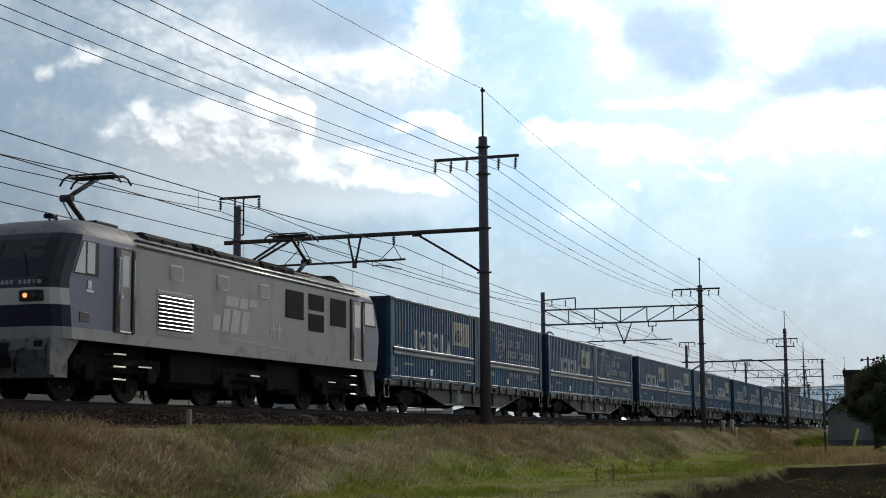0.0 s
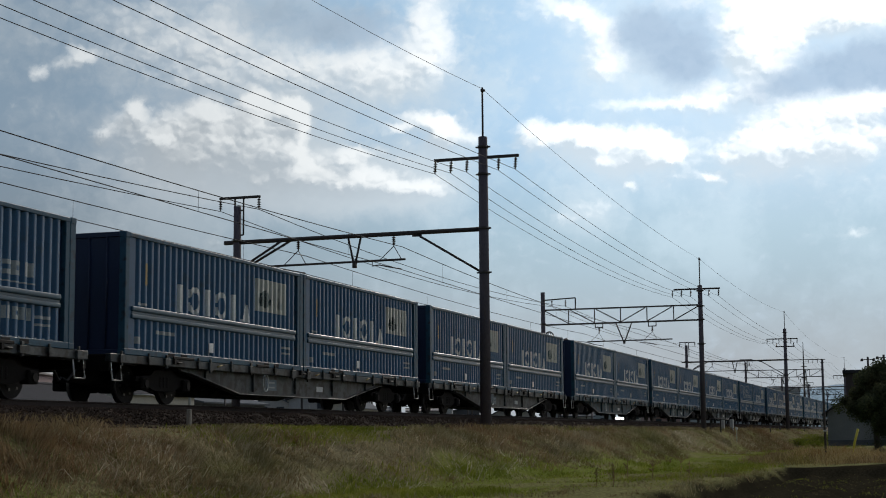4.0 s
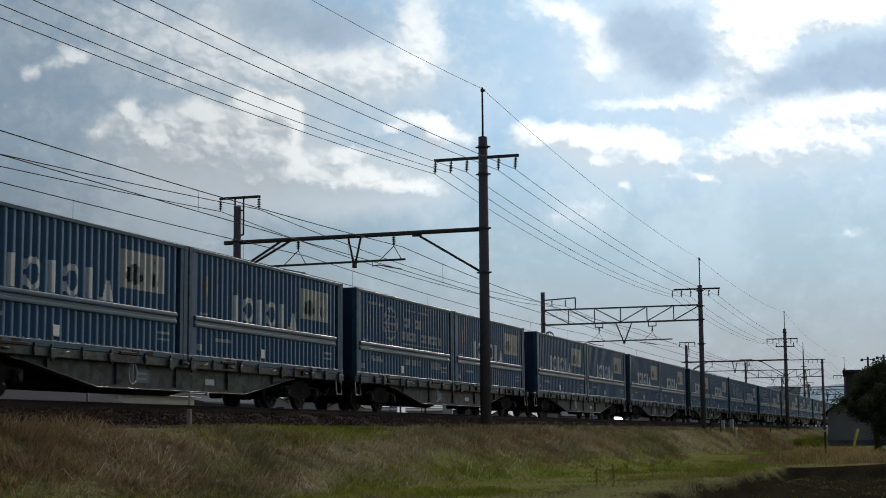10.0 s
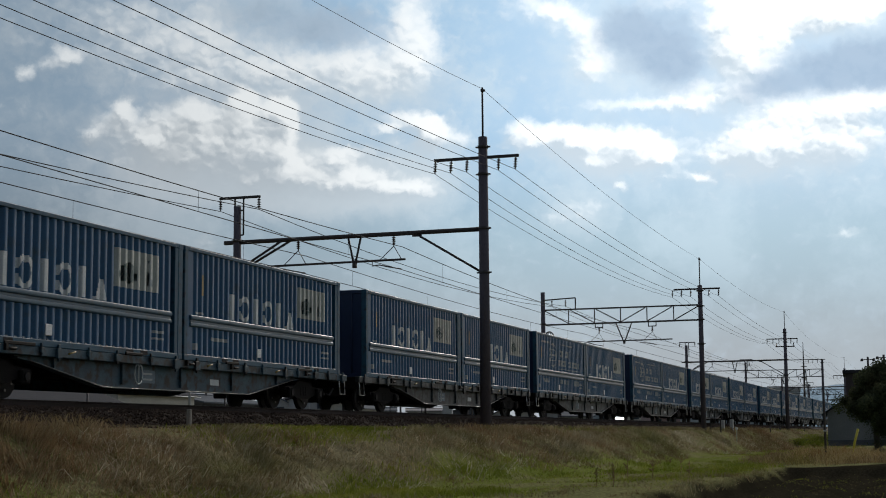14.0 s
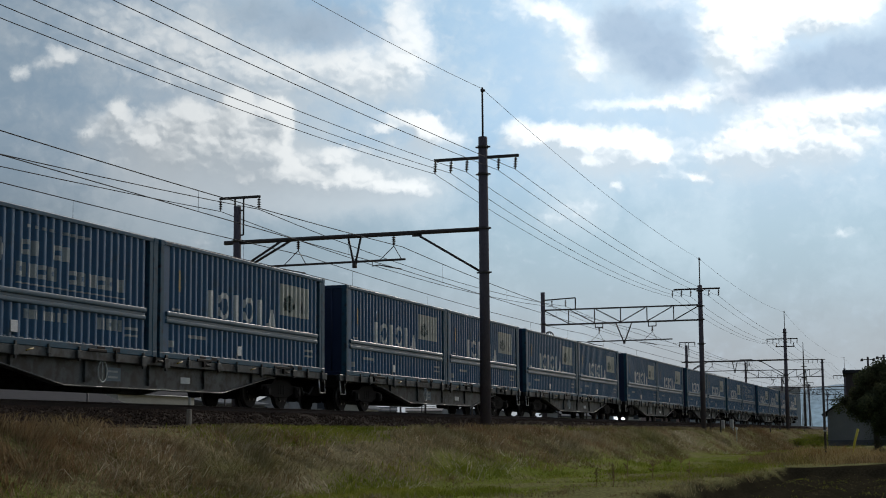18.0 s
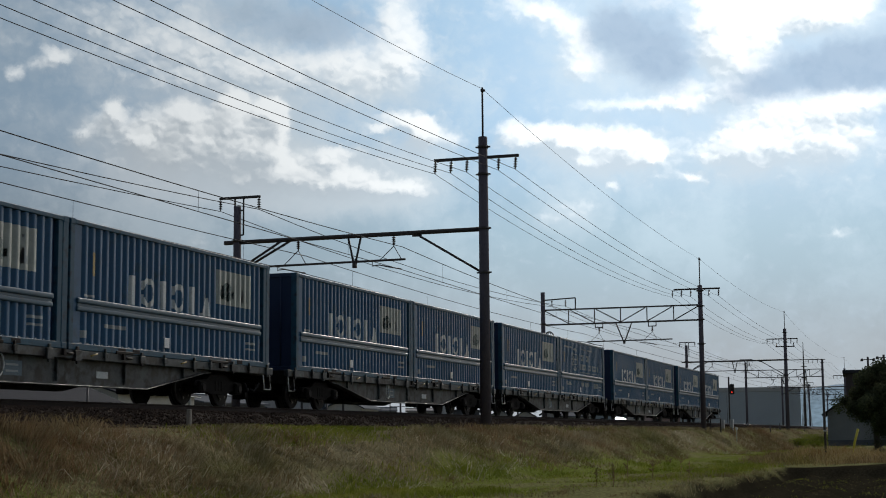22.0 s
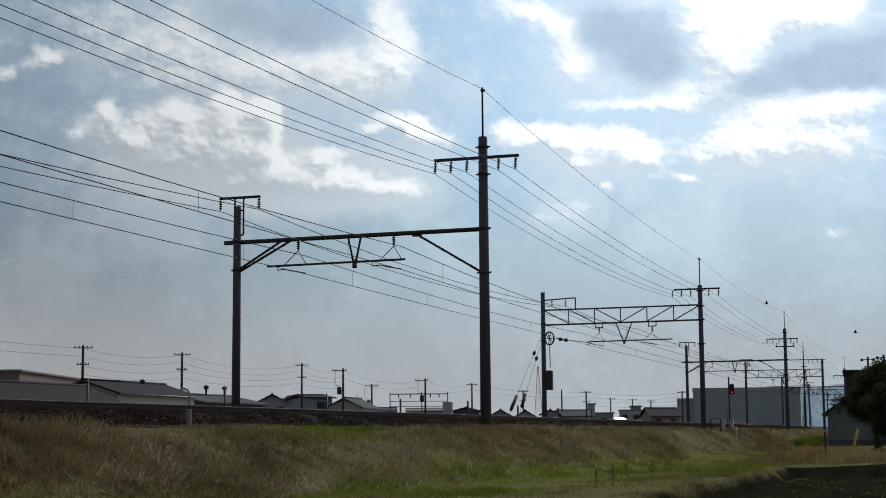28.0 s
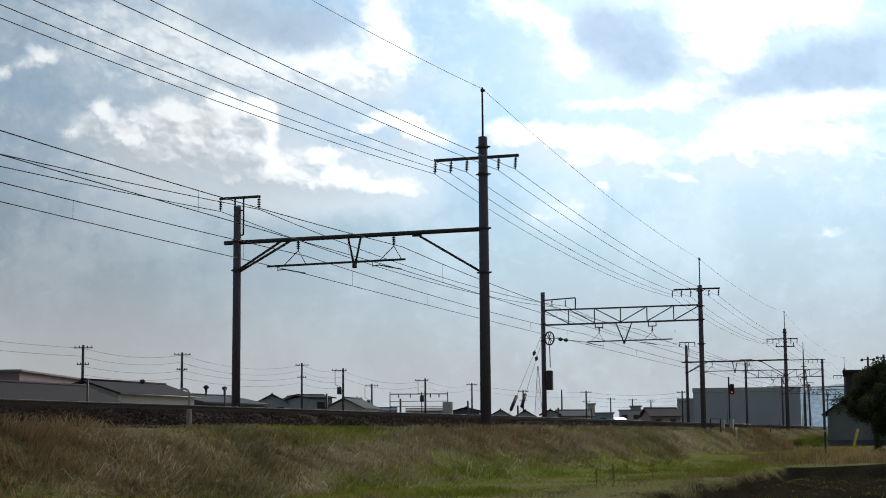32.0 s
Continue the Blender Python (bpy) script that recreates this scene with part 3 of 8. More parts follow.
def make_ground():
    xs = list(np.concatenate([np.linspace(-900, -60, 30), np.linspace(-50, 14, 22), np.linspace(15, 70, 150), np.linspace(71, 170, 110), np.linspace(174, 420, 60), np.linspace(440, 4800, 40)]))
    ys = list(np.concatenate([np.linspace(-3500, -40, 20), np.linspace(-30, -1, 12), np.linspace(0, 16, 110), np.linspace(16.5, 30, 40), np.linspace(32, 120, 20), np.linspace(140, 4800, 30)]))
    verts = [(x, y, ground_z(x, y)) for y in ys for x in xs]
    n = len(xs)
    faces = [(j * n + i, j * n + i + 1, (j + 1) * n + i + 1, (j + 1) * n + i) for j in range(len(ys) - 1) for i in range(n - 1)]
    ob = new("ground", mesh_from("ground", verts, faces, [ground_material()], smooth=True))
    return tagged(ob, "rough meadow, dry railway bank and dark ploughed soil", "ground", kind="structure")


make_ground()


def make_ballast():
    """Two-track ballast bed with sloped shoulders, then loose stones along the near shoulder."""
    prof = ((14.85, -0.57), (15.45, -0.24), (15.75, -0.19), (19.4, -0.19), (23.0, -0.19), (23.3, -0.24), (23.7, -0.5))
    xs = np.concatenate([np.linspace(-700, 10, 60), np.linspace(12, 120, 330), np.linspace(124, 1500, 120)])
    verts = []
    for x in xs:
        for y, z in prof:
            verts.append((x, y + 0.05 * noise.noise((x * 1.3, y, 0)), z + 0.035 * noise.noise((x * 2.1, y, 5))))
    k = len(prof)
    faces = [(i * k + j, (i + 1) * k + j, (i + 1) * k + j + 1, i * k + j + 1) for i in range(len(xs) - 1) for j in range(k - 1)]
    m = surf("ballast_bed", (0.032, 0.024, 0.019), (0.065, 0.050, 0.041), 6.0, 0.95, 0, 0.9, 22, spread=0.15, gloss=0.05)
    bed = new("track_bed", mesh_from("track_bed", verts, faces, [m], smooth=True))
    tagged(bed, "rust-brown crushed stone ballast bed under two tracks", "track bed", kind="structure")
    rng = np.random.default_rng(4)
    count = 26000
    base = np.array([(0, 0, 1), (0.9, 0, 0), (-0.3, 0.85, 0.1), (-0.6, -0.6, -0.05), (0, 0, -0.8)])
    tri = ((0, 1, 2), (0, 2, 3), (0, 3, 1), (4, 2, 1), (4, 3, 2), (4, 1, 3))
    x = 20 + 170 * rng.random(count) ** 1.7
    y = 14.6 + 1.3 * rng.random(count)
    zb = np.interp(y, [14.5, 14.85, 15.45, 15.75, 16.2], [-0.58, -0.56, -0.24, -0.19, -0.19])
    r = 0.022 + 0.03 * rng.random(count)
    vs, fs = [], []
    for i in range(count):
        a, s = rng.random() * 6.28, r[i]
        c, q = math.cos(a) * s, math.sin(a) * s
        o = len(vs)
        for p in base:
            vs.append((x[i] + p[0] * c - p[1] * q, y[i] + p[0] * q + p[1] * c, zb[i] + 0.01 + p[2] * s * 0.8))
        fs.extend((o + t[0], o + t[1], o + t[2]) for t in tri)
    st = new("ballast_stones", mesh_from("ballast_stones", vs, fs, [M_STONE]))
    tagged(st, "loose rust-brown ballast stones along the track shoulder", "gravel", kind="stuff")


make_ballast()


def make_tracks():
    prof = ((-0.06, -0.153), (0.06, -0.153), (0.012, -0.125), (0.010, -0.04), (0.033, -0.03), (0.033, -0.003), (0.024, 0.0), (-0.024, 0.0), (-0.033, -0.003), (-0.033, -0.03), (-0.010, -0.04), (-0.012, -0.125))
    k = len(prof)
    for centre in (NEAR, FAR):
        for side in (-0.5335, 0.5335):
            verts, faces, mi = [], [], []
            xs = (-700, 1500)
            for x in xs:
                verts += [(x, centre + side + a, b) for a, b in prof]
            for j in range(k):
                faces.append((j, (j + 1) % k, k + (j + 1) % k, k + j))
                mi.append(1 if j in (5, 6, 7) else 0)
            ob = new("rail", mesh_from("rail", verts, faces, [M_RAIL, M_RAILTOP], mi))
            tagged(ob, "rusty steel rail with polished head", "rail", "running rails", "structure")
    bm = bmesh.new()
    for i in range(-330, 1100):
        for centre in (NEAR, FAR):
            x = i * 0.61
            if -60 < x < 420:
                add_box(bm, x - 0.1, x + 0.1, centre - 1.0, centre + 1.0, -0.26, -0.158)
    ob = part("sleepers", bm, M_SLEEPER, None)
    tagged(ob, "concrete sleepers half sunk in ballast", "sleepers", kind="stuff")


make_tracks()


# ---- overhead line: portals ----
def insulator(name, parent, top, bottom, r=0.075, discs=4):
    bm = bmesh.new()
    t, b = Vector(top), Vector(bottom)
    add_tube(bm, [t, b], 0.022, 6)
    for i in range(discs):
        p = t.lerp(b, 0.2 + 0.6 * i / max(1, discs - 1))
        add_tube(bm, [p + (t - b).normalized() * 0.035, p, p - (t - b).normalized() * 0.02], [0.03, r, 0.03], 10)
    return part(name, bm, M_PORC, parent, "brown porcelain insulator")


def bar(name, parent, p0, p1, r, material=None, n=6):
    return part(name, tube([p0, p1], r, n), material or M_STEEL, parent)


def portal(X, near_y, far_y, near_top, far_top, truss, rod, beam_z, near_arm, far_arm):
    thing = empty("catenary_portal", pose(X, 0, 0))
    tagged(thing, "dark catenary portal with lattice truss beam over two tracks" if truss else "dark catenary portal with single tube beam and braces", "catenary portal", "catenary portals")
    tracks = (NEAR - 0.25, FAR - 0.67) if truss else (NEAR + 0.5, FAR + 0.28)
    gz_n, gz_f = ground_z(X, near_y) - 0.5, -0.9
    part("post", tube([(0, near_y, gz_n), (0, near_y, near_top)], [0.165, 0.14] if truss else [0.19, 0.155], 20), M_CONC, thing, "round spun concrete post")
    part("post", tube([(0, far_y, gz_f), (0, far_y, far_top)], [0.16, 0.135], 20), M_CONC, thing, "round spun concrete post")
    for z in (near_top - 0.35, near_top - 1.3, beam_z + 0.02, beam_z - 1.5):
        if z < near_top:
            bm = tube([(0, near_y, z - 0.05), (0, near_y, z + 0.05)], 0.185, 18)
            add_box(bm, -0.03, 0.03, near_y - 0.26, near_y + 0.26, z - 0.025, z + 0.025)
            part("clamp_band", bm, M_STEEL, thing)
    for z in (beam_z + 0.02, beam_z - 1.05):
        bm = tube([(0, far_y, z - 0.05), (0, far_y, z + 0.05)], 0.165, 18)
        add_box(bm, -0.03, 0.03, far_y - 0.22, far_y + 0.22, z - 0.025, z + 0.025)
        part("clamp_band", bm, M_STEEL, thing)
    if rod:
        bar("lightning_rod", thing, (0, near_y, near_top - 0.1), (0, near_y, near_top + 1.75), 0.035, M_STEEL, 8)
        part("wire_clamp", block(-0.06, 0.06, near_y - 0.09, near_y + 0.05, near_top + 1.6, near_top + 1.68, 0.01), M_STEEL, thing)
    a, b = near_y, far_y
    if not truss:
        part("beam", tube([(0, a - 0.1, beam_z), (0, b + 0.5, beam_z - 0.04)], 0.078, 14), M_STEEL, thing)
        bar("brace", thing, (0, a + 0.1, beam_z - 1.48), (0, a + 2.45, beam_z - 0.06), 0.045)
        bar("brace", thing, (-0.12, b - 0.1, beam_z - 1.06), (-0.05, b - 1.75, beam_z - 0.08), 0.045)
        bar("brace", thing, (0.12, b - 0.1, beam_z - 1.06), (0.05, b - 2.05, beam_z - 0.08), 0.045)
        part("gusset_plate", block(-0.02, 0.02, a + 2.25, a + 2.6, beam_z - 0.15, beam_z - 0.05, 0), M_STEEL, thing)
        hang = beam_z - 0.08
    else:
        bar("top_chord", thing, (0, a, beam_z + 0.94), (0, b, beam_z + 0.92), 0.055)
        bar("bottom_chord", thing, (0, a, beam_z), (0, b, beam_z - 0.04), 0.06)
        n = 6
        for i in range(n):
            y0, y1 = a + (b - a) * i / n, a + (b - a) * (i + 1) / n
            bar("lattice_upright", thing, (0, y1, beam_z), (0, y1, beam_z + 0.88), 0.035)
            if i < n / 2:
                bar("lattice_diagonal", thing, (0, y0 + 0.1, beam_z + 0.88), (0, y1, beam_z + 0.02), 0.035)
            else:
                bar("lattice_diagonal", thing, (0, y1 - 0.1, beam_z + 0.88), (0, y0, beam_z + 0.02), 0.035)
        hang = beam_z - 0.05
        for yc in tracks:
            for dy in (-0.24, 0.24):
                bar("drop_bracket", thing, (0, yc + dy, beam_z), (0, yc + dy, beam_z - 0.30), 0.03)
            bar("drop_bracket", thing, (0, yc - 0.26, beam_z - 0.30), (0, yc + 0.26, beam_z - 0.30), 0.035)
        hang = beam_z - 0.30
    # registration tube under the beam, its V hanger, insulators and steady arms
    yv, zr = ((a + b) / 2 - 0.2, 5.12) if truss else ((a + b) / 2 + 0.1, 5.33)
    top_ = beam_z - 0.06
    part("hanger_strut", tube([(0, yv - (0.5 if truss else 0.24), top_), (0, yv - 0.02, zr - 0.13)], 0.04, 8), M_STEEL, thing)
    part("hanger_strut", tube([(0, yv + (0.5 if truss else 0.24), top_), (0, yv + 0.02, zr - 0.13)], 0.04, 8), M_STEEL, thing)
    part("hanger_foot", block(-0.06, 0.06, yv - 0.07, yv + 0.07, zr - 0.23, zr + 0.03, 0.01), M_STEEL, thing)
    lo, hi = (NEAR - 1.5, 21.4) if truss else (NEAR + 0.08, 22.79)
    part("registration_tube", tube([(0, lo, zr), (0, hi, zr - 0.04)], 0.04, 10), M_STEEL, thing)
    for yc in tracks:
        insulator("insulator", thing, (0, yc, hang), (0, yc, hang - 0.36))
        bar("sling", thing, (0, yc, hang - 0.36), (0, yc + 0.55, zr - 0.02), 0.015)
        bar("sling", thing, (0, yc, hang - 0.36), (0, yc - 0.30, zr - 0.02), 0.015)
        bm = tube([(0, yc + 0.8, zr - 0.03), (0, yc + 0.8, zr - 0.19), (0.02, yc + 0.55, zr - 0.16), (0.05, yc + 0.25, zr - 0.23), (0.06, yc - 0.25, zr - 0.33)], 0.022, 8)
        part("steady_arm", bm, M_STEEL, thing)
    # crossarm with feeder insulators on the near post
    if near_arm:
        za, y0, y1 = near_arm
        part("crossarm", block(-0.045, 0.045, y0, y1, za - 0.05, za + 0.05, 0.008), M_STEEL, thing)
        for f in FEEDERS:
            yy = near_y + f
            if y0 - 0.1 < yy < y1 + 0.1:
                insulator("feeder_insulator", thing, (0, yy, za - 0.04), (0, yy + 0.03, za - 0.47))
    if far_arm == "T":
        z = far_top + 0.32
        part("crossarm", block(-0.04, 0.04, far_y - 0.9, far_y + 0.72, z - 0.045, z + 0.045, 0.008), M_STEEL, thing)
        bar("arm_strut", thing, (0, far_y + 0.1, far_top - 0.05), (0, far_y + 0.1, z), 0.035)
        bar("arm_strut", thing, (0.0, far_y - 0.24, far_top - 1.05), (0.0, far_y - 0.24, z), 0.035)
        bar("arm_strut", thing, (0, far_y - 0.24, far_top - 0.15), (0, far_y, far_top - 0.15), 0.03)
        bar("arm_strut", thing, (0, far_y - 0.24, far_top - 1.05), (0, far_y, far_top - 1.05), 0.03)
        for yy in (far_y - 0.85, far_y + 0.68):
            insulator("feeder_insulator", thing, (0, yy, z - 0.04), (0, yy, z - 0.46))
    elif far_arm == "side":
        z = far_top - 0.52
        bar("crossarm", thing, (0, far_y, z), (0, far_y - 2.15, z + 0.1), 0.045)
        bar("arm_strut", thing, (0, far_y - 2.15, z + 0.1), (0, far_y - 2.15, beam_z + 0.9), 0.045)
        for yy in (far_y - 0.6, far_y - 1.5):
            insulator("feeder_insulator", thing, (0, yy, z), (0, yy, z - 0.45))
    return thing


FEEDERS = (1.72, 1.15, 0.57, -0.57, -1.17)
NY, FY = 14.68, 23.98
portal(PORTALS[0], NY, FY, 9.45, 7.53, False, True, 6.25, (7.52, 13.4, 16.45), "T")
portal(PORTALS[1], NY, FY, 9.45, 7.53, False, True, 6.25, (8.73, 13.4, 16.45), "T")
portal(PORTALS[2], 14.15, 24.3, 8.44, 8.35, True, True, 6.27, (8.21, 12.9, 15.8), "side")
third = portal(PORTALS[3], 14.42, 24.1, 9.32, 7.90, False, True, 6.28, (8.33, 13.2, 16.2), "T")
part("lower_crossarm", block(-0.045, 0.045, 13.5, 15.35, 7.52, 7.62, 0.008), M_STEEL, third)
for yy in (13.6, 15.25):
    insulator("feeder_insulator", third, (0, yy, 7.6), (0, yy, 7.95))
portal(PORTALS[4], 14.42, 24.1, 8.4, 8.3, True, False, 6.28, (8.45, 14.0, 20.0), "T")
portal(PORTALS[5], 14.42, 24.1, 9.1, 7.9, False, True, 6.28, (8.0, 13.2, 16.2), "T")
portal(PORTALS[6], 14.42, 24.1, 9.0, 8.3, True, True, 6.28, (8.2, 13.2, 16.2), "T")
portal(PORTALS[7], 14.42, 24.1, 9.0, 7.9, False, True, 6.28, (8.2, 13.2, 16.2), "T")


# ---- wires ----
def spans(name, label, stops, sag, r, group, material=None, n=5, steps=14):
    """One conductor through its supports (x, y, z), sagging between them by one depth or by one for each span."""
    pts = []
    for k, (a, b) in enumerate(zip(stops, stops[1:])):
        dip = sag[min(k, len(sag) - 1)] if isinstance(sag, tuple) else sag
        for i in range(steps):
            t = i / steps
            p = Vector(a).lerp(Vector(b), t)
            p.z -= dip * 4 * t * (1 - t)
            pts.append(p)
    pts.append(Vector(stops[-1]))
    ob = part(name, tube(pts, r, n), material or M_WIRE, None)
    return tagged(ob, label, "overhead wire", group)


ARM_Z = (7.05, 8.26, 7.74, 7.86, 7.98, 7.54, 7.74, 7.74)
POST_Y = (NY, NY, 14.15, 14.42, 14.42, 14.42, 14.42, 14.42)
ROD_Z = (10.0, 11.15, 10.1, 10.95, 10.0, 10.8, 10.7, 10.7)
for f, dip in zip(FEEDERS, (0.58, 0.59, 0.52, 0.42, 0.40)):
    spans("feeder_wire", "thin dark feeder wire slung between portals", [(x, y + f + 0.03, z) for x, y, z in zip(PORTALS, POST_Y, ARM_Z)], dip, 0.0098, "feeder wires")
spans("ground_wire", "thin grey ground wire between lightning rods", [(x, y, z) for x, y, z in zip(PORTALS, POST_Y, ROD_Z)], (0.75, 0.42), 0.0075, "ground wires")
for off, off2, sg in ((0.67, -0.28, (0.33, 0.52)), (-0.85, -1.18, (0.40, 0.50, 0.40))):
    spans("return_wire", "dark feeder wire above the far track posts", [(x, FY + (off2 if i in (2, 4, 6) else off), (6.1, 7.38, 7.40, 7.75, 7.9, 7.75, 7.9, 7.75)[i]) for i, x in enumerate(PORTALS)], sg, 0.015, "return wires")
for yc, mz, ms in ((NEAR + 0.45, 5.76, 0.35), (FAR + 0.25, 5.60, 0.22)):
    stag = lambda i: 0.18 * (-1) ** i
    spans("messenger_wire", "dark messenger wire carrying the contact wire", [(x, yc - 0.1 + stag(i), mz) for i, x in enumerate(PORTALS)], ms, 0.014, "messenger wires")
    w = spans("contact_wire", "copper contact wire over the track", [(x, yc - 0.1 + stag(i), 4.955) for i, x in enumerate(PORTALS)], 0.03, 0.013, "contact wires")
    for j in range(len(PORTALS) - 2):
        x0, x1 = PORTALS[j], PORTALS[j + 1]
        for i in range(5):
            t = (i + 0.5) / 5
            x = x0 + (x1 - x0) * t
            zt = mz - ms * 4 * t * (1 - t)
            yt = yc - 0.1 + stag(j) * (1 - t) + stag(j + 1) * t
            ob = part("dropper", tube([(x, yt, zt), (x, yt, 4.94)], 0.005, 4), M_WIRE, w)


# ---- train ----
def corrugated(x0, x1, rows, pitch, depth, y):
    """A ribbed steel side; y is the crest's plane (facing -y), rows the z levels of each strip (z0, z1)."""
    n = int(round((x1 - x0) / pitch))
    p = (x1 - x0) / n
    line = []
    for i in range(n):
        a = x0 + i * p
        line += [(a, y + depth), (a + 0.34 * p, y + depth), (a + 0.44 * p, y), (a + 0.90 * p, y)]
    line.append((x1, y + depth))
    bm = bmesh.new()
    for z0, z1 in rows:
        lo = [bm.verts.new((a, b, z0)) for a, b in line]
        hi = [bm.verts.new((a, b, z1)) for a, b in line]
        for i in range(len(line) - 1):
            bm.faces.new((lo[i], lo[i + 1], hi[i + 1], hi[i])).smooth = True
    crests = [x0 + (i + 0.67) * p for i in range(n)]
    return bm, crests


C_LEN, C_W, C_H = 9.36, 1.245, 2.6
RIB_N = 31
RIB_P = (8.82 - 0.42) / RIB_N


def rib_y(x):
    """Depth of the ribbed side at x, as the corrugation runs."""
    u = ((x - 0.42) / RIB_P) % 1.0
    y = -C_W + 0.012
    return y + 0.085 * float(np.interp(u, [0, 0.34, 0.44, 0.90, 1.0], [1, 1, 0, 0, 1]))


def painted(x0, x1, zs, keep, step=0.0, crests=False):
    """Paint on the ribbed side: a grid between x0 and x1 and the levels zs; keep(x, z) says which cells are painted; crests: on the rib crests alone."""
    xs = {x0, x1}
    if step:
        xs |= {x0 + step * i for i in range(1, int((x1 - x0) / step))}
    for i in range(RIB_N + 1):
        for u in (0.0, 0.34, 0.44, 0.90):
            x = 0.42 + (i + u) * RIB_P
            if x0 < x < x1:
                xs.add(x)
    xs = sorted(xs)
    bm = bmesh.new()
    made = {}

    def vert(i, j):
        if (i, j) not in made:
            made[i, j] = bm.verts.new((xs[i], rib_y(xs[i]) - 0.005, zs[j]))
        return made[i, j]

    for i in range(len(xs) - 1):
        for j in range(len(zs) - 1):
            if crests and rib_y((xs[i] + xs[i + 1]) / 2) > -C_W + 0.02:
                continue
            if keep((xs[i] + xs[i + 1]) / 2, (zs[j] + zs[j + 1]) / 2):
                bm.faces.new((vert(i, j), vert(i + 1, j), vert(i + 1, j + 1), vert(i, j + 1))).smooth = True
    return bm


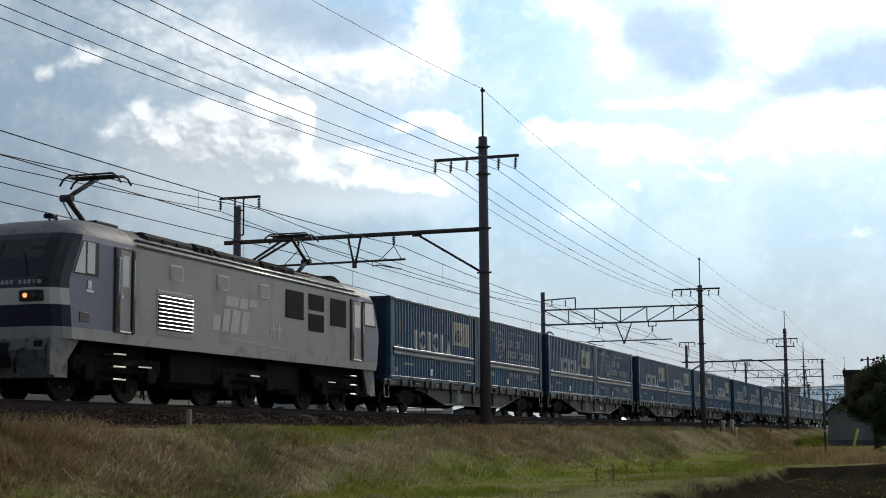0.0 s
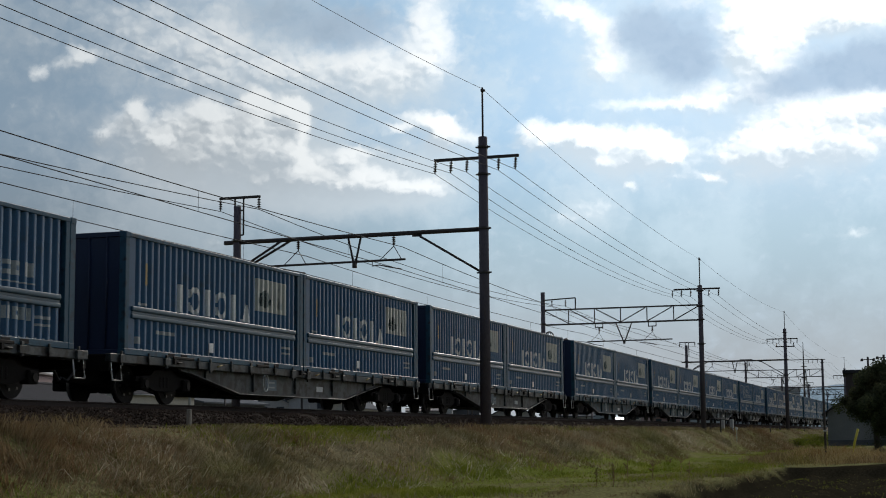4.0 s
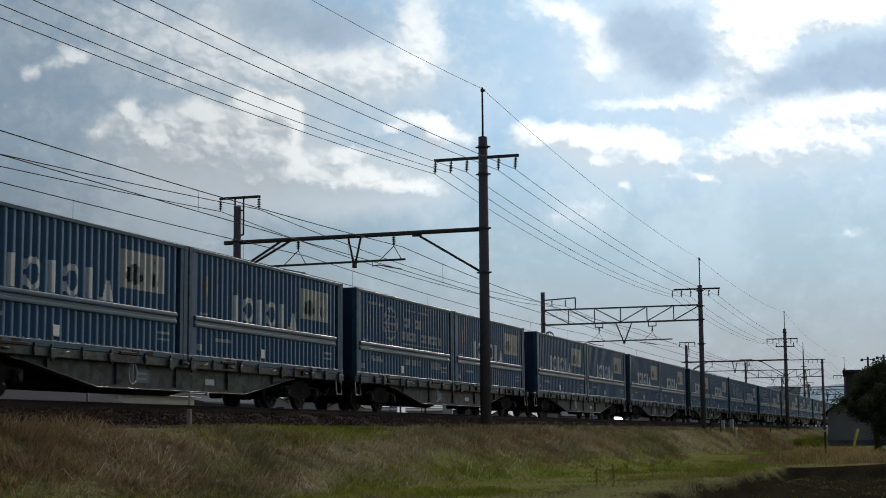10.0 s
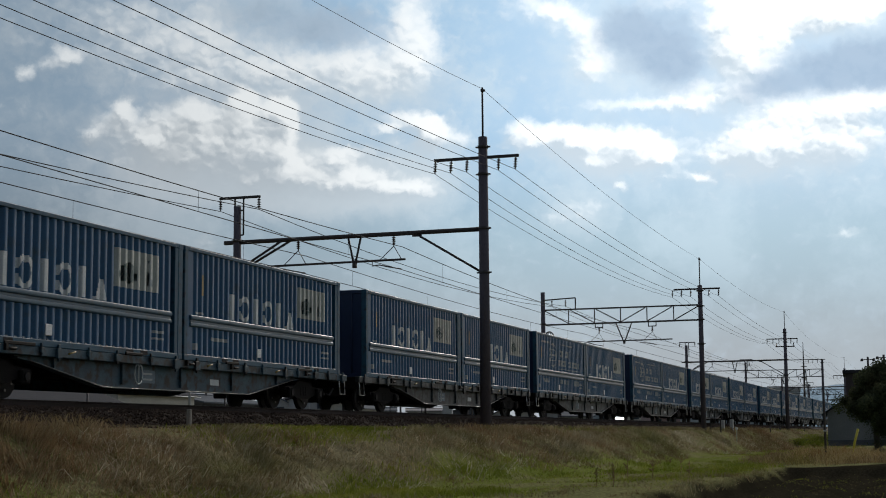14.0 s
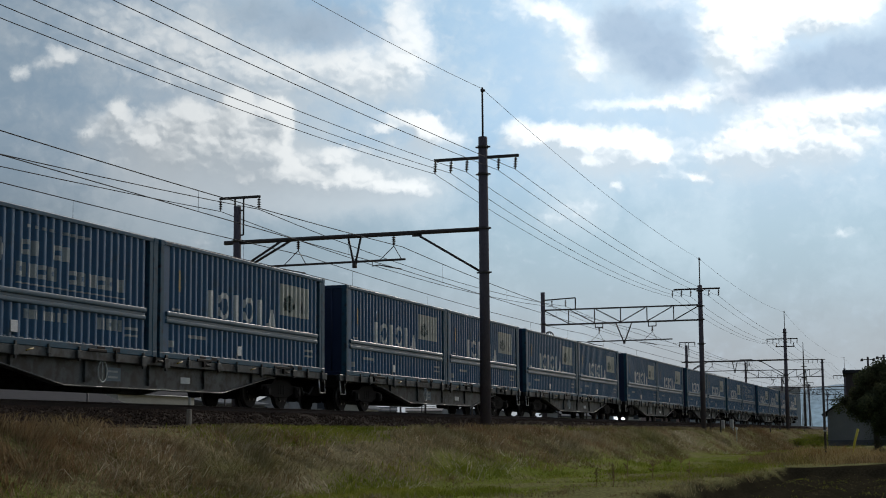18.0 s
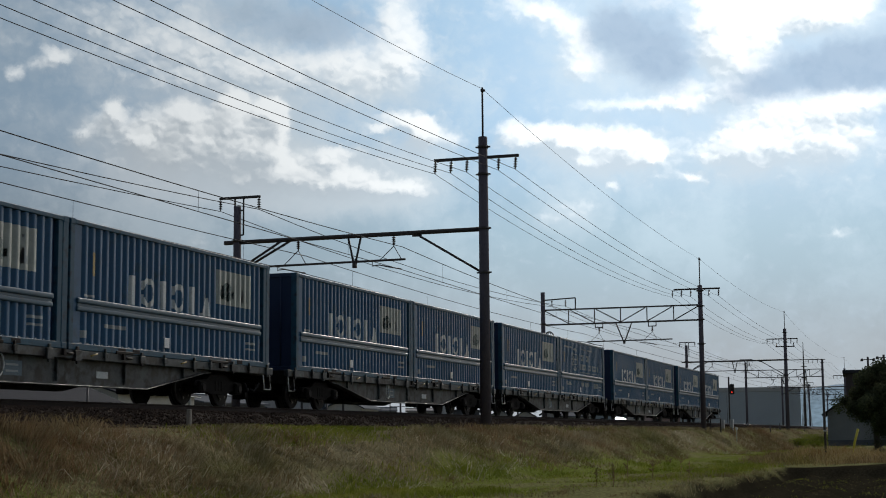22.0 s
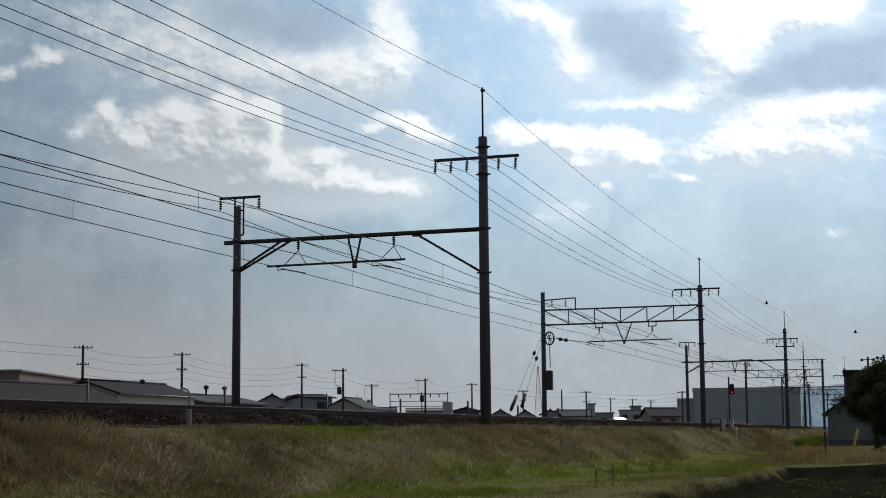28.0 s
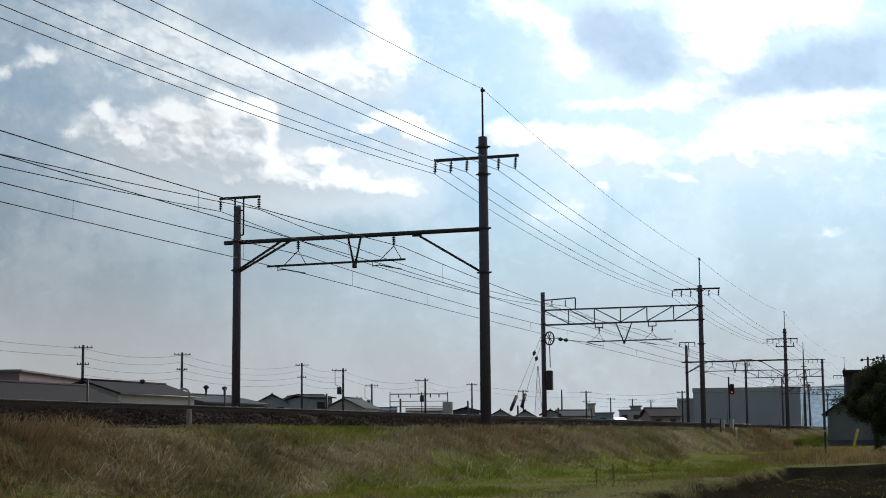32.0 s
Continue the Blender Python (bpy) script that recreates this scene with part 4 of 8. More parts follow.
def make_container(kind):
    """Ribbed 31 ft freight container; kind 'name' carries the row of six figures and cream stripes, 'globe' a ring and two lines of bars."""
    thing = empty("freight_container")
    label = "ribbed blue steel freight container with faded white lettering and cream stripes" if kind == "name" else "ribbed blue steel freight container with faded white ring emblem and bars"
    tagged(thing, label, "freight container", "freight containers")
    bm, crests = corrugated(0.42, 8.82, ((0.13, 0.78), (1.02, 2.50)), 0.27, 0.085, -C_W + 0.012)
    side = part("side_panel", bm, M_BLUE, thing)
    share("side_panel", side.data, thing, pose(C_LEN, 0, 0, 0, 0, 180))
    # flat end strips with a seam beside the ribs
    for s in (1, -1):
        flip = pose(0, 0, 0) if s == 1 else pose(C_LEN, 0, 0, 0, 0, 180)
        for nm, bmx, mt in (
            ("corner_post", block(0.0, 0.16, -C_W, -C_W + 0.16, 0.0, C_H, 0.012), M_POST),
            ("corner_post", block(C_LEN - 0.2, C_LEN, -C_W, -C_W + 0.16, 0.0, C_H, 0.012), M_POST),
            ("end_strip", block(0.17, 0.44, -C_W + 0.02, -C_W + 0.07, 0.1, 2.52, 0.008), M_BLUE),
            # navy backing deepens the slot: its shade is put into the colour
            ("slot_backing", block(8.80, 9.02, -C_W + 0.11, -C_W + 0.13, 0.1, 2.52, 0), M_NAVY),
            ("end_strip", block(9.00, C_LEN - 0.21, -C_W + 0.004, -C_W + 0.12, 0.1, 2.52, 0.008), M_POST),
            ("bottom_rail", block(0.16, C_LEN - 0.2, -C_W, -C_W + 0.1, 0.0, 0.13, 0.01), M_POST),
            ("top_rail", block(0.16, C_LEN - 0.2, -C_W - 0.004, -C_W + 0.1, 2.50, 2.585, 0.01), M_POST),
        ):
            part(nm, bmx, mt, thing).matrix_basis = flip
        bm = bmesh.new()
        add_box(bm, 0.27, 8.84, -C_W - 0.035, -C_W + 0.06, 0.925, 1.04)
        bevelled(bm, 0.04, 3)
        part("guard_rail", bm, M_BAND, thing, "grey-blue rub rail").matrix_basis = flip
        bm = bmesh.new()
        add_box(bm, 0.27, 8.84, -C_W - 0.02, -C_W + 0.06, 0.77, 0.875)
        bevelled(bm, 0.035, 3)
        part("guard_rail", bm, M_BAND, thing, "grey-blue rub rail").matrix_basis = flip
        part("belt_plate", block(0.30, 8.82, -C_W + 0.004, -C_W + 0.06, 0.865, 0.935, 0), M_BAND, thing, "grey-blue belt between the rub rails").matrix_basis = flip
        # slanted feet that close the grooves between the ribs, added for bright glint dashes
        bm = bmesh.new()
        for i in range(RIB_N):
            x = 0.42 + i * RIB_P
            add_box(bm, x + 0.01, x + 0.36 * RIB_P, -0.005, 0.005, -0.016, 0.016, 0, pose(0, -C_W + 0.03, 0.145, -28, 0, 0))
        part("rib_foot_row", bm, M_POST, thing).matrix_basis = flip
        if s == -1:
            continue
        # paint and placards, on the rib crests of this side
        y = -C_W + 0.010
        solid = lambda x, z: True
        if kind == "name":
            # six plain figures in a row: bars, rings and a wedge
            zs = [1.06 + 0.033 * i for i in range(20)]
            for i in range(6):
                a = 2.20 + 0.68 * i
                c = a + 0.27
                if i % 2 and i < 5:
                    shape = lambda x, z, c=c: 0.68 < math.hypot((x - c) / 0.29, (z - 1.37) / 0.32) < 1.02
                elif i < 5:
                    shape = lambda x, z, c=c: abs(x - c) < 0.09
                else:
                    shape = lambda x, z, c=c: abs(x - c) < 0.34 * (1.70 - z)
                part("lettering_block", painted(a, a + 0.54, zs, shape, 0.03), M_LETTER, thing, "faded white painted figure").matrix_basis = flip
            part("cream_panel", painted(6.42, 8.36, (1.40, 2.22), solid), M_CREAM, thing, "faded cream painted panel across the ribs").matrix_basis = flip
            blob = lambda x, z: math.hypot((x - 6.95) / 0.40, (z - 1.66) / 0.15) < 1 or math.hypot((x - 6.98) / 0.24, (z - 1.80) / 0.14) < 1
            part("panel_motif", painted(6.52, 7.38, [1.50 + 0.03 * i for i in range(16)], blob, 0.05), M_MOTIF, thing, "dark green round motif on the cream panel").matrix_basis = flip
            for v in thing.children[-1].data.vertices:
                v.co.y -= 0.004
            part("panel_motif", painted(7.76, 7.98, [1.52 + 0.05 * i for i in range(12)], lambda x, z: abs(x - 7.87) < 0.05 + 0.05 * math.sin(z * 9.0), 0.04), M_FADED, thing, "faded grey-green stroke on the cream panel").matrix_basis = flip
            for v in thing.children[-1].data.vertices:
                v.co.y -= 0.004
        else:
            zs = [1.18 + 0.036 * i for i in range(31)]

            def ring(x, z):
                d = math.hypot((x - 2.95) / 0.60, (z - 1.72) / 0.52)
                m = math.hypot((x - 2.95) / 0.26, (z - 1.72) / 0.52)
                return d < 1.02 and (d > 0.90 or 0.84 < m < 1.0 or min(abs(z - 1.72), abs(z - 1.48), abs(z - 1.96)) < 0.022)

            part("ring_emblem", painted(2.33, 3.57, zs, ring, 0.03), M_FADED, thing, "faded white ring emblem with cross lines").matrix_basis = flip
            for z0, z1, a, b, w in ((1.70, 1.99, 4.15, 5.95, 0.36), (1.28, 1.55, 4.05, 8.0, 0.34), (1.14, 1.17, 4.05, 8.0, 4.0), (2.20, 2.28, 0.9, 2.4, 0.16), (2.22, 2.28, 4.2, 6.6, 0.13), (0.55, 0.66, 1.3, 2.1, 0.14), (0.50, 0.68, 4.2, 5.8, 0.12), (0.46, 0.70, 6.7, 7.9, 0.2)):
                n = max(1, int((b - a) / w))
                for i in range(n):
                    if n > 3 and (i * 7 + int(z0 * 10)) % 9 == 4:
                        continue
                    p = a + i * (b - a) / n
                    q = p + (b - a) / n * (0.78 if n > 1 else 1.0)
                    notch = lambda x, z, p=p, q=q, z0=z0, z1=z1, i=i: z1 - z0 < 0.15 or not (p + 0.08 < x < q - 0.02 and z0 + 0.09 < z < z1 - 0.09) or i % 3 == 1
                    part("lettering_bar", painted(p, q, (z0, z0 + 0.33 * (z1 - z0), z0 + 0.67 * (z1 - z0), z1), notch, 0.07), M_FADED, thing, "faded white painted bar").matrix_basis = flip
        part("yellow_mark", painted(0.85, 1.0, (1.52, 2.0), solid), M_YELLOW, thing, "faded yellow mark").matrix_basis = flip
        for a, b, z0, z1 in ((0.55, 1.05, 1.08, 1.13), (1.35, 2.2, 0.50, 0.58), (8.0, 8.55, 0.52, 0.58), (8.0, 8.55, 0.38, 0.43), (0.5, 0.72, 0.25, 0.40)):
            part("small_lettering", painted(a, b, (z0, z1), solid), M_FADED, thing, "small faded white mark").matrix_basis = flip
        part("placard", block(3.86, 4.08, y - 0.02, y + 0.0, 0.22, 0.44, 0.004), M_WHITE, thing, "small white placard").matrix_basis = flip
        for x in (1.9, 2.5, 6.9, 7.5):
            part("fork_pocket", block(x, x + 0.30, -C_W - 0.006, -C_W + 0.02, 0.02, 0.11, 0.005), M_DARK, thing).matrix_basis = flip
        for x0, z0 in ((0, 0), (0, C_H - 0.12), (C_LEN - 0.18, 0), (C_LEN - 0.18, C_H - 0.12)):
            part("corner_casting", block(x0 - 0.004, x0 + 0.184, -C_W - 0.006, -C_W + 0.17, z0 - 0.004, z0 + 0.124, 0.012), M_POST, thing).matrix_basis = flip
    # ends: framed navy doors with locking rods
    for s in (0, 1):
        flip = pose(0, 0, 0) if s == 0 else pose(C_LEN, 0, 0, 0, 0, 180)
        bm = bmesh.new()
        add_box(bm, 0.03, 0.08, -1.09, -0.01, 0.12, 2.5)
        add_box(bm, 0.03, 0.08, 0.01, 1.09, 0.12, 2.5)
        bevelled(bm, 0.01)
        part("end_door", bm, M_NAVY, thing, "dark navy end doors").matrix_basis = flip
        part("end_sill", block(0.0, 0.1, -1.09, 1.09, 0.0, 0.12, 0.01), M_NAVY, thing).matrix_basis = flip
        part("end_header", block(0.0, 0.1, -1.09, 1.09, 2.49, 2.6, 0.01), M_NAVY, thing).matrix_basis = flip
        for yy in (-0.78, -0.36, 0.36, 0.78):
            part("locking_rod", tube([(0.015, yy, 0.1), (0.015, yy, 2.52)], 0.017, 8), M_NAVY, thing).matrix_basis = flip
    part("roof", block(0.05, C_LEN - 0.05, -C_W + 0.03, C_W - 0.03, 2.52, 2.60, 0.01), M_ROOF, thing, "pale grey container roof")
    part("floor", block(0.08, C_LEN - 0.08, -C_W + 0.1, C_W - 0.1, 0.01, 0.1, 0), M_UNDER, thing)
    return thing


def wheelset_mesh(name, r, disc_r):
    bm = bmesh.new()
    add_tube(bm, [(0, -0.9, 0), (0, 0.9, 0)], 0.075, 10)
    for s in (-1, 1):
        y = s * 0.56
        add_disc(bm, (0, y, 0), "y", r, 0.10, 28, 0, 1)
        add_disc(bm, (0, y - s * 0.055, 0), "y", r + 0.027, 0.03, 28, 0)
        add_disc(bm, (0, y + s * 0.055, 0), "y", disc_r, 0.03, 20, 0)
        add_tube(bm, [(0, y, 0), (0, y + s * 0.15, 0)], 0.11, 12)
        for k in range(6):
            a = k * math.pi / 3
            add_disc(bm, (math.cos(a) * r * 0.62, y + s * 0.072, math.sin(a) * r * 0.62), "y", 0.03, 0.02, 8, 1)
    recalc(bm)
    me = bpy.data.meshes.new(name)
    bm.to_mesh(me)
    bm.free()
    me.materials.append(M_WHEEL)
    me.materials.append(M_TREAD)
    return me


WAGON_AXLES = ((-7.1, -8.05), (-7.1, -6.15), (7.1, 6.15), (7.1, 8.05))


def make_wagon(frame_mat):
    thing = empty("container_wagon")
    tagged(thing, "grey flat container wagon with fish-belly side sills on two bogies" if frame_mat is M_FRAME else "blue flat container wagon with fish-belly side sills on two bogies", "freight wagon", "container wagons")
    for s in (1, -1):
        flip = pose(0, 0, 0) if s == 1 else pose(0, 0, 0, 0, 0, 180)
        bm = bmesh.new()
        add_box(bm, -9.75, 9.75, -1.24, -1.10, 0.80, 0.985)
        bevelled(bm, 0.015)
        part("side_sill", bm, frame_mat, thing).matrix_basis = flip
        # deep fish-belly web with flanges
        xs = (-6.5, -6.1, -3.45, 3.45, 6.1, 6.5)
        zb = (0.74, 0.70, 0.27, 0.27, 0.70, 0.74)
        bm = bmesh.new()
        for y0, y1, dz in ((-1.06, -1.02, 0.0), (-1.14, -0.96, None)):
            for i in range(5):
                vs = []
                for x, z in ((xs[i], zb[i]), (xs[i + 1], zb[i + 1])):
                    top = 0.84 if dz is not None else z + 0.03
                    vs += [bm.verts.new((x, y0, z)), bm.verts.new((x, y1, z)), bm.verts.new((x, y1, top)), bm.verts.new((x, y0, top))]
                for f in ((0, 4, 7, 3), (1, 2, 6, 5), (3, 7, 6, 2), (0, 1, 5, 4), (0, 3, 2, 1), (4, 5, 6, 7)):
                    bm.faces.new([vs[k] for k in f])
        part("belly_sill", recalc(bm), frame_mat, thing).matrix_basis = flip
        # bright metal tube added to draw the highlight along the flange
        part("flange_edge", tube([(-6.1, -1.145, 0.715), (-3.45, -1.145, 0.285), (3.45, -1.145, 0.285), (6.1, -1.145, 0.715)], 0.012, 6), M_EDGE, thing, "bright tube for the flange highlight").matrix_basis = flip
        for x in (-5.2, -2.6, 0.0, 2.6, 5.2):
            part("stiffener", block(x - 0.03, x + 0.03, -1.12, -1.06, 0.36 if abs(x) < 3 else 0.58, 0.82, 0.005), frame_mat, thing).matrix_basis = flip
        for x, w, low in ((-9.35, 0.09, 0.74), (-8.2, 0.05, 0.80), (-7.4, 0.12, 0.76), (-5.9, 0.05, 0.80), (-5.3, 0.08, 0.72), (-4.2, 0.05, 0.80), (-3.1, 0.10, 0.76), (-1.7, 0.05, 0.80), (-0.55, 0.11, 0.70),
                          (0.45, 0.11, 0.70), (1.5, 0.05, 0.80), (3.0, 0.10, 0.76), (4.0, 0.05, 0.80), (5.4, 0.08, 0.72), (6.2, 0.05, 0.80), (7.4, 0.12, 0.76), (8.3, 0.05, 0.80), (9.35, 0.09, 0.74)):
            bm = bmesh.new()
            add_box(bm, x - w, x + w, -1.30, -1.20, low + 0.06, 0.97)
            add_box(bm, x - w * 0.35, x + w * 0.35, -1.285, -1.24, low, 1.05)
            part("stake_pocket", bevelled(bm, 0.006), frame_mat, thing).matrix_basis = flip
        for x, w in ((-6.6, 0.5), (-2.4, 0.35), (2.3, 0.35), (6.7, 0.45)):
            part("load_wedge", block(x - w, x + w, -1.27, -1.20, 0.975, 1.04, 0.01), M_WHEEL, thing, "dark lashing wedge").matrix_basis = flip
        for x in (-4.9, 1.0, 4.8):
            part("latch_handle", tube([(x - 0.12, -1.31, 0.88), (x + 0.12, -1.31, 0.93)], 0.016, 6), M_LATCH, thing, "worn yellow latch handle").matrix_basis = flip
        for x in (-6.9, 0.12, 2.4, 6.9):
            bm = tube([(x - 0.16, -1.27, 0.90), (x + 0.16, -1.27, 0.90)], 0.028, 6)
            add_box(bm, x - 0.2, x - 0.12, -1.30, -1.22, 0.86, 0.98)
            part("container_latch", bm, M_WHEEL, thing).matrix_basis = flip
        part("data_plate", block(-1.75, -1.15, -1.068, -1.062, 0.42, 0.70, 0), M_BAND, thing, "pale data panel").matrix_basis = flip
        for x, z in ((-1.68, 0.60), (-1.68, 0.48)):
            part("marking_bar", block(x, x + 0.4, -1.074, -1.068, z, z + 0.04, 0), M_FADED, thing).matrix_basis = flip
        part("marking_bar", block(1.5, 1.95, -1.068, -1.062, 0.46, 0.60, 0), M_LETTER, thing).matrix_basis = flip
        # handbrake wheel and step loops painted white
        bm = bmesh.new()
        ring = [(-2.10 + 0.17 * math.cos(a), -1.2, 0.60 + 0.22 * math.sin(a)) for a in [k * math.pi / 8 for k in range(17)]]
        add_tube(bm, ring, 0.014, 6, cap=False)
        add_tube(bm, [(-2.10, -1.2, 0.42), (-2.10, -1.2, 0.82)], 0.012, 6)
        part("handbrake_wheel", bm, M_LETTER, thing, "white-painted handbrake wheel").matrix_basis = flip
        for x in (-9.62, 9.30):
            bm = tube([(x - 0.06, -1.2, 0.82), (x + 0.02, -1.2, 0.43), (x + 0.40, -1.2, 0.43), (x + 0.32, -1.2, 0.82)], 0.018, 6)
            part("step_loop", bm, M_WHITE, thing, "white-painted step loop").matrix_basis = flip
        for x, z in ((-8.9, 0.0), (8.9, 0.0)):
            part("release_handle", tube([(x - 0.35, -1.15, 0.78), (x + 0.35, -1.15, 0.78)], 0.014, 6), M_WHEEL, thing).matrix_basis = flip
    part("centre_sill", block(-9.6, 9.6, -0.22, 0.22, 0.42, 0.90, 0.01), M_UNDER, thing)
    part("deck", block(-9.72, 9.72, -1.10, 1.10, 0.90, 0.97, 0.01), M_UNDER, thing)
    for s in (-1, 1):
        part("end_beam", block(min(s * 9.75, s * 9.6), max(s * 9.75, s * 9.6), -1.20, 1.20, 0.62, 0.97, 0.015), M_UNDER, thing)
        bm = bmesh.new()
        add_box(bm, min(s * 9.7, s * 10.1), max(s * 9.7, s * 10.1), -0.12, 0.12, 0.74, 0.98)
        add_box(bm, min(s * 10.0, s * 10.2), max(s * 10.0, s * 10.2), -0.17, 0.17, 0.70, 1.02)
        part("coupler", bevelled(bm, 0.03), M_WHEEL, thing)
        part("brake_hose", tube([(s * 9.7, -0.42, 0.70), (s * 9.88, -0.42, 0.55), (s * 10.02, -0.4, 0.42), (s * 10.16, -0.36, 0.48)], 0.025, 8), M_RUBBER, thing)
    part("air_tank", tube([(-0.9, 0.55, 0.52), (0.9, 0.55, 0.52)], 0.18, 16), M_UNDER, thing)
    part("brake_box", block(3.7, 4.5, -0.8, -0.3, 0.42, 0.8, 0.02), M_UNDER, thing)
    part("brake_box", block(-4.6, -4.0, -0.75, -0.3, 0.45, 0.8, 0.02), M_UNDER, thing)
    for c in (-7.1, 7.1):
        bogie = part("bogie", block(c - 0.28, c + 0.28, -1.0, 1.0, 0.44, 0.74, 0.03), M_UNDER, thing, "near-black two-axle bogie")
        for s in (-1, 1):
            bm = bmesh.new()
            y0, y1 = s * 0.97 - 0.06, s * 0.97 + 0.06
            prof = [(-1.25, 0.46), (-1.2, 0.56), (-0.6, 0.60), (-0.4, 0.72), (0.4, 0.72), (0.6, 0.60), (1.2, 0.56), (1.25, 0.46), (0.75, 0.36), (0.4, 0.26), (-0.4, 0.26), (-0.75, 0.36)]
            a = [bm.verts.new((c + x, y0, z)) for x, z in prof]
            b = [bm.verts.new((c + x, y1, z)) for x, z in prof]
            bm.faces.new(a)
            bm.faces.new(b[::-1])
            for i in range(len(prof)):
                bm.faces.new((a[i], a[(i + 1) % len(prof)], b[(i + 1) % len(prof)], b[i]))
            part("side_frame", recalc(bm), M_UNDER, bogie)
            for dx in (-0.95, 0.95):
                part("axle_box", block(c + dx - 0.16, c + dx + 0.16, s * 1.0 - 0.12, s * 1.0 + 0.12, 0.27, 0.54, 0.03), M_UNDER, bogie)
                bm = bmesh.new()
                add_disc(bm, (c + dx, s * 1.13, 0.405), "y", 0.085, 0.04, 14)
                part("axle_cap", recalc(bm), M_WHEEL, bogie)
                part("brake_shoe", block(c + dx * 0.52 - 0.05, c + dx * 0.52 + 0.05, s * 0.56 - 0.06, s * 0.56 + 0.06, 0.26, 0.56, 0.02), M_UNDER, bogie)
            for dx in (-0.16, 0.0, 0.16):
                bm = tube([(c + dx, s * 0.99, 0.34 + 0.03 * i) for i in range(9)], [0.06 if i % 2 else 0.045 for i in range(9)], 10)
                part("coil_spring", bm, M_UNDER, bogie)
    return thing


WHEEL_W = wheelset_mesh("wheelset", 0.405, 0.25)


def add_wheelsets(wagon):
    """Four turning wheelsets under the two bogies of a wagon."""
    bogies = [o for o in wagon.children if o.name.startswith("bogie")]
    bogies.sort(key=lambda o: sum(v.co.x for v in o.data.vertices))
    out = []
    for c, x in WAGON_AXLES:
        out.append(share("wheelset", WHEEL_W, bogies[0] if c < 0 else bogies[1], pose(x, 0, 0.405)))
    return out


# ---- electric locomotive ----
LC = 0.65       # middle of the locomotive's body, from its reference point
CAB_A, CAB_B = -5.38, 6.90      # where the blue cab sides meet the grey machine room


def hull_ring(u, w, cu, cy, z):
    """Plan outline at height z: half length u, half width w, raked and rounded corners, with seams at the cab walls."""
    q = []
    for sx, sy in ((-1, -1), (1, -1), (1, 1), (-1, 1)):
        cor = [(u - cu, w), (u - cu * 0.55, w - cy * 0.22), (u - cu * 0.18, w - cy * 0.62), (u, w - cy * 1.3)]
        if (sx, sy) in ((-1, -1), (1, 1)):
            cor = cor[::-1]
        q += [(LC + sx * a, sy * b, z) for a, b in cor]
        if (sx, sy) == (-1, -1):
            q += [(max(CAB_A, LC - u + cu + 0.1), -w, z), (min(CAB_B, LC + u - cu - 0.1), -w, z)]
        if (sx, sy) == (1, 1):
            q += [(min(2 * LC - CAB_A, LC + u - cu - 0.1), w, z), (max(2 * LC - CAB_B, LC - u + cu + 0.1), w, z)]
    return q


def rounded(x0, x1, z0, z1, r, y):
    """A thin rounded-corner plate facing -y."""
    pts = []
    for cx, cz, a0 in ((x1 - r, z1 - r, 0), (x0 + r, z1 - r, 90), (x0 + r, z0 + r, 180), (x1 - r, z0 + r, 270)):
        for k in range(6):
            t = radians(a0 + 18 * k)
            pts.append((cx + r * math.cos(t), cz + r * math.sin(t)))
    bm = bmesh.new()
    f = [bm.verts.new((x, y, z)) for x, z in pts]
    b = [bm.verts.new((x, y + 0.03, z)) for x, z in pts]
    bm.faces.new(f)
    for i in range(len(pts)):
        bm.faces.new((f[i], b[i], b[(i + 1) % len(pts)], f[(i + 1) % len(pts)]))
    return recalc(bm)


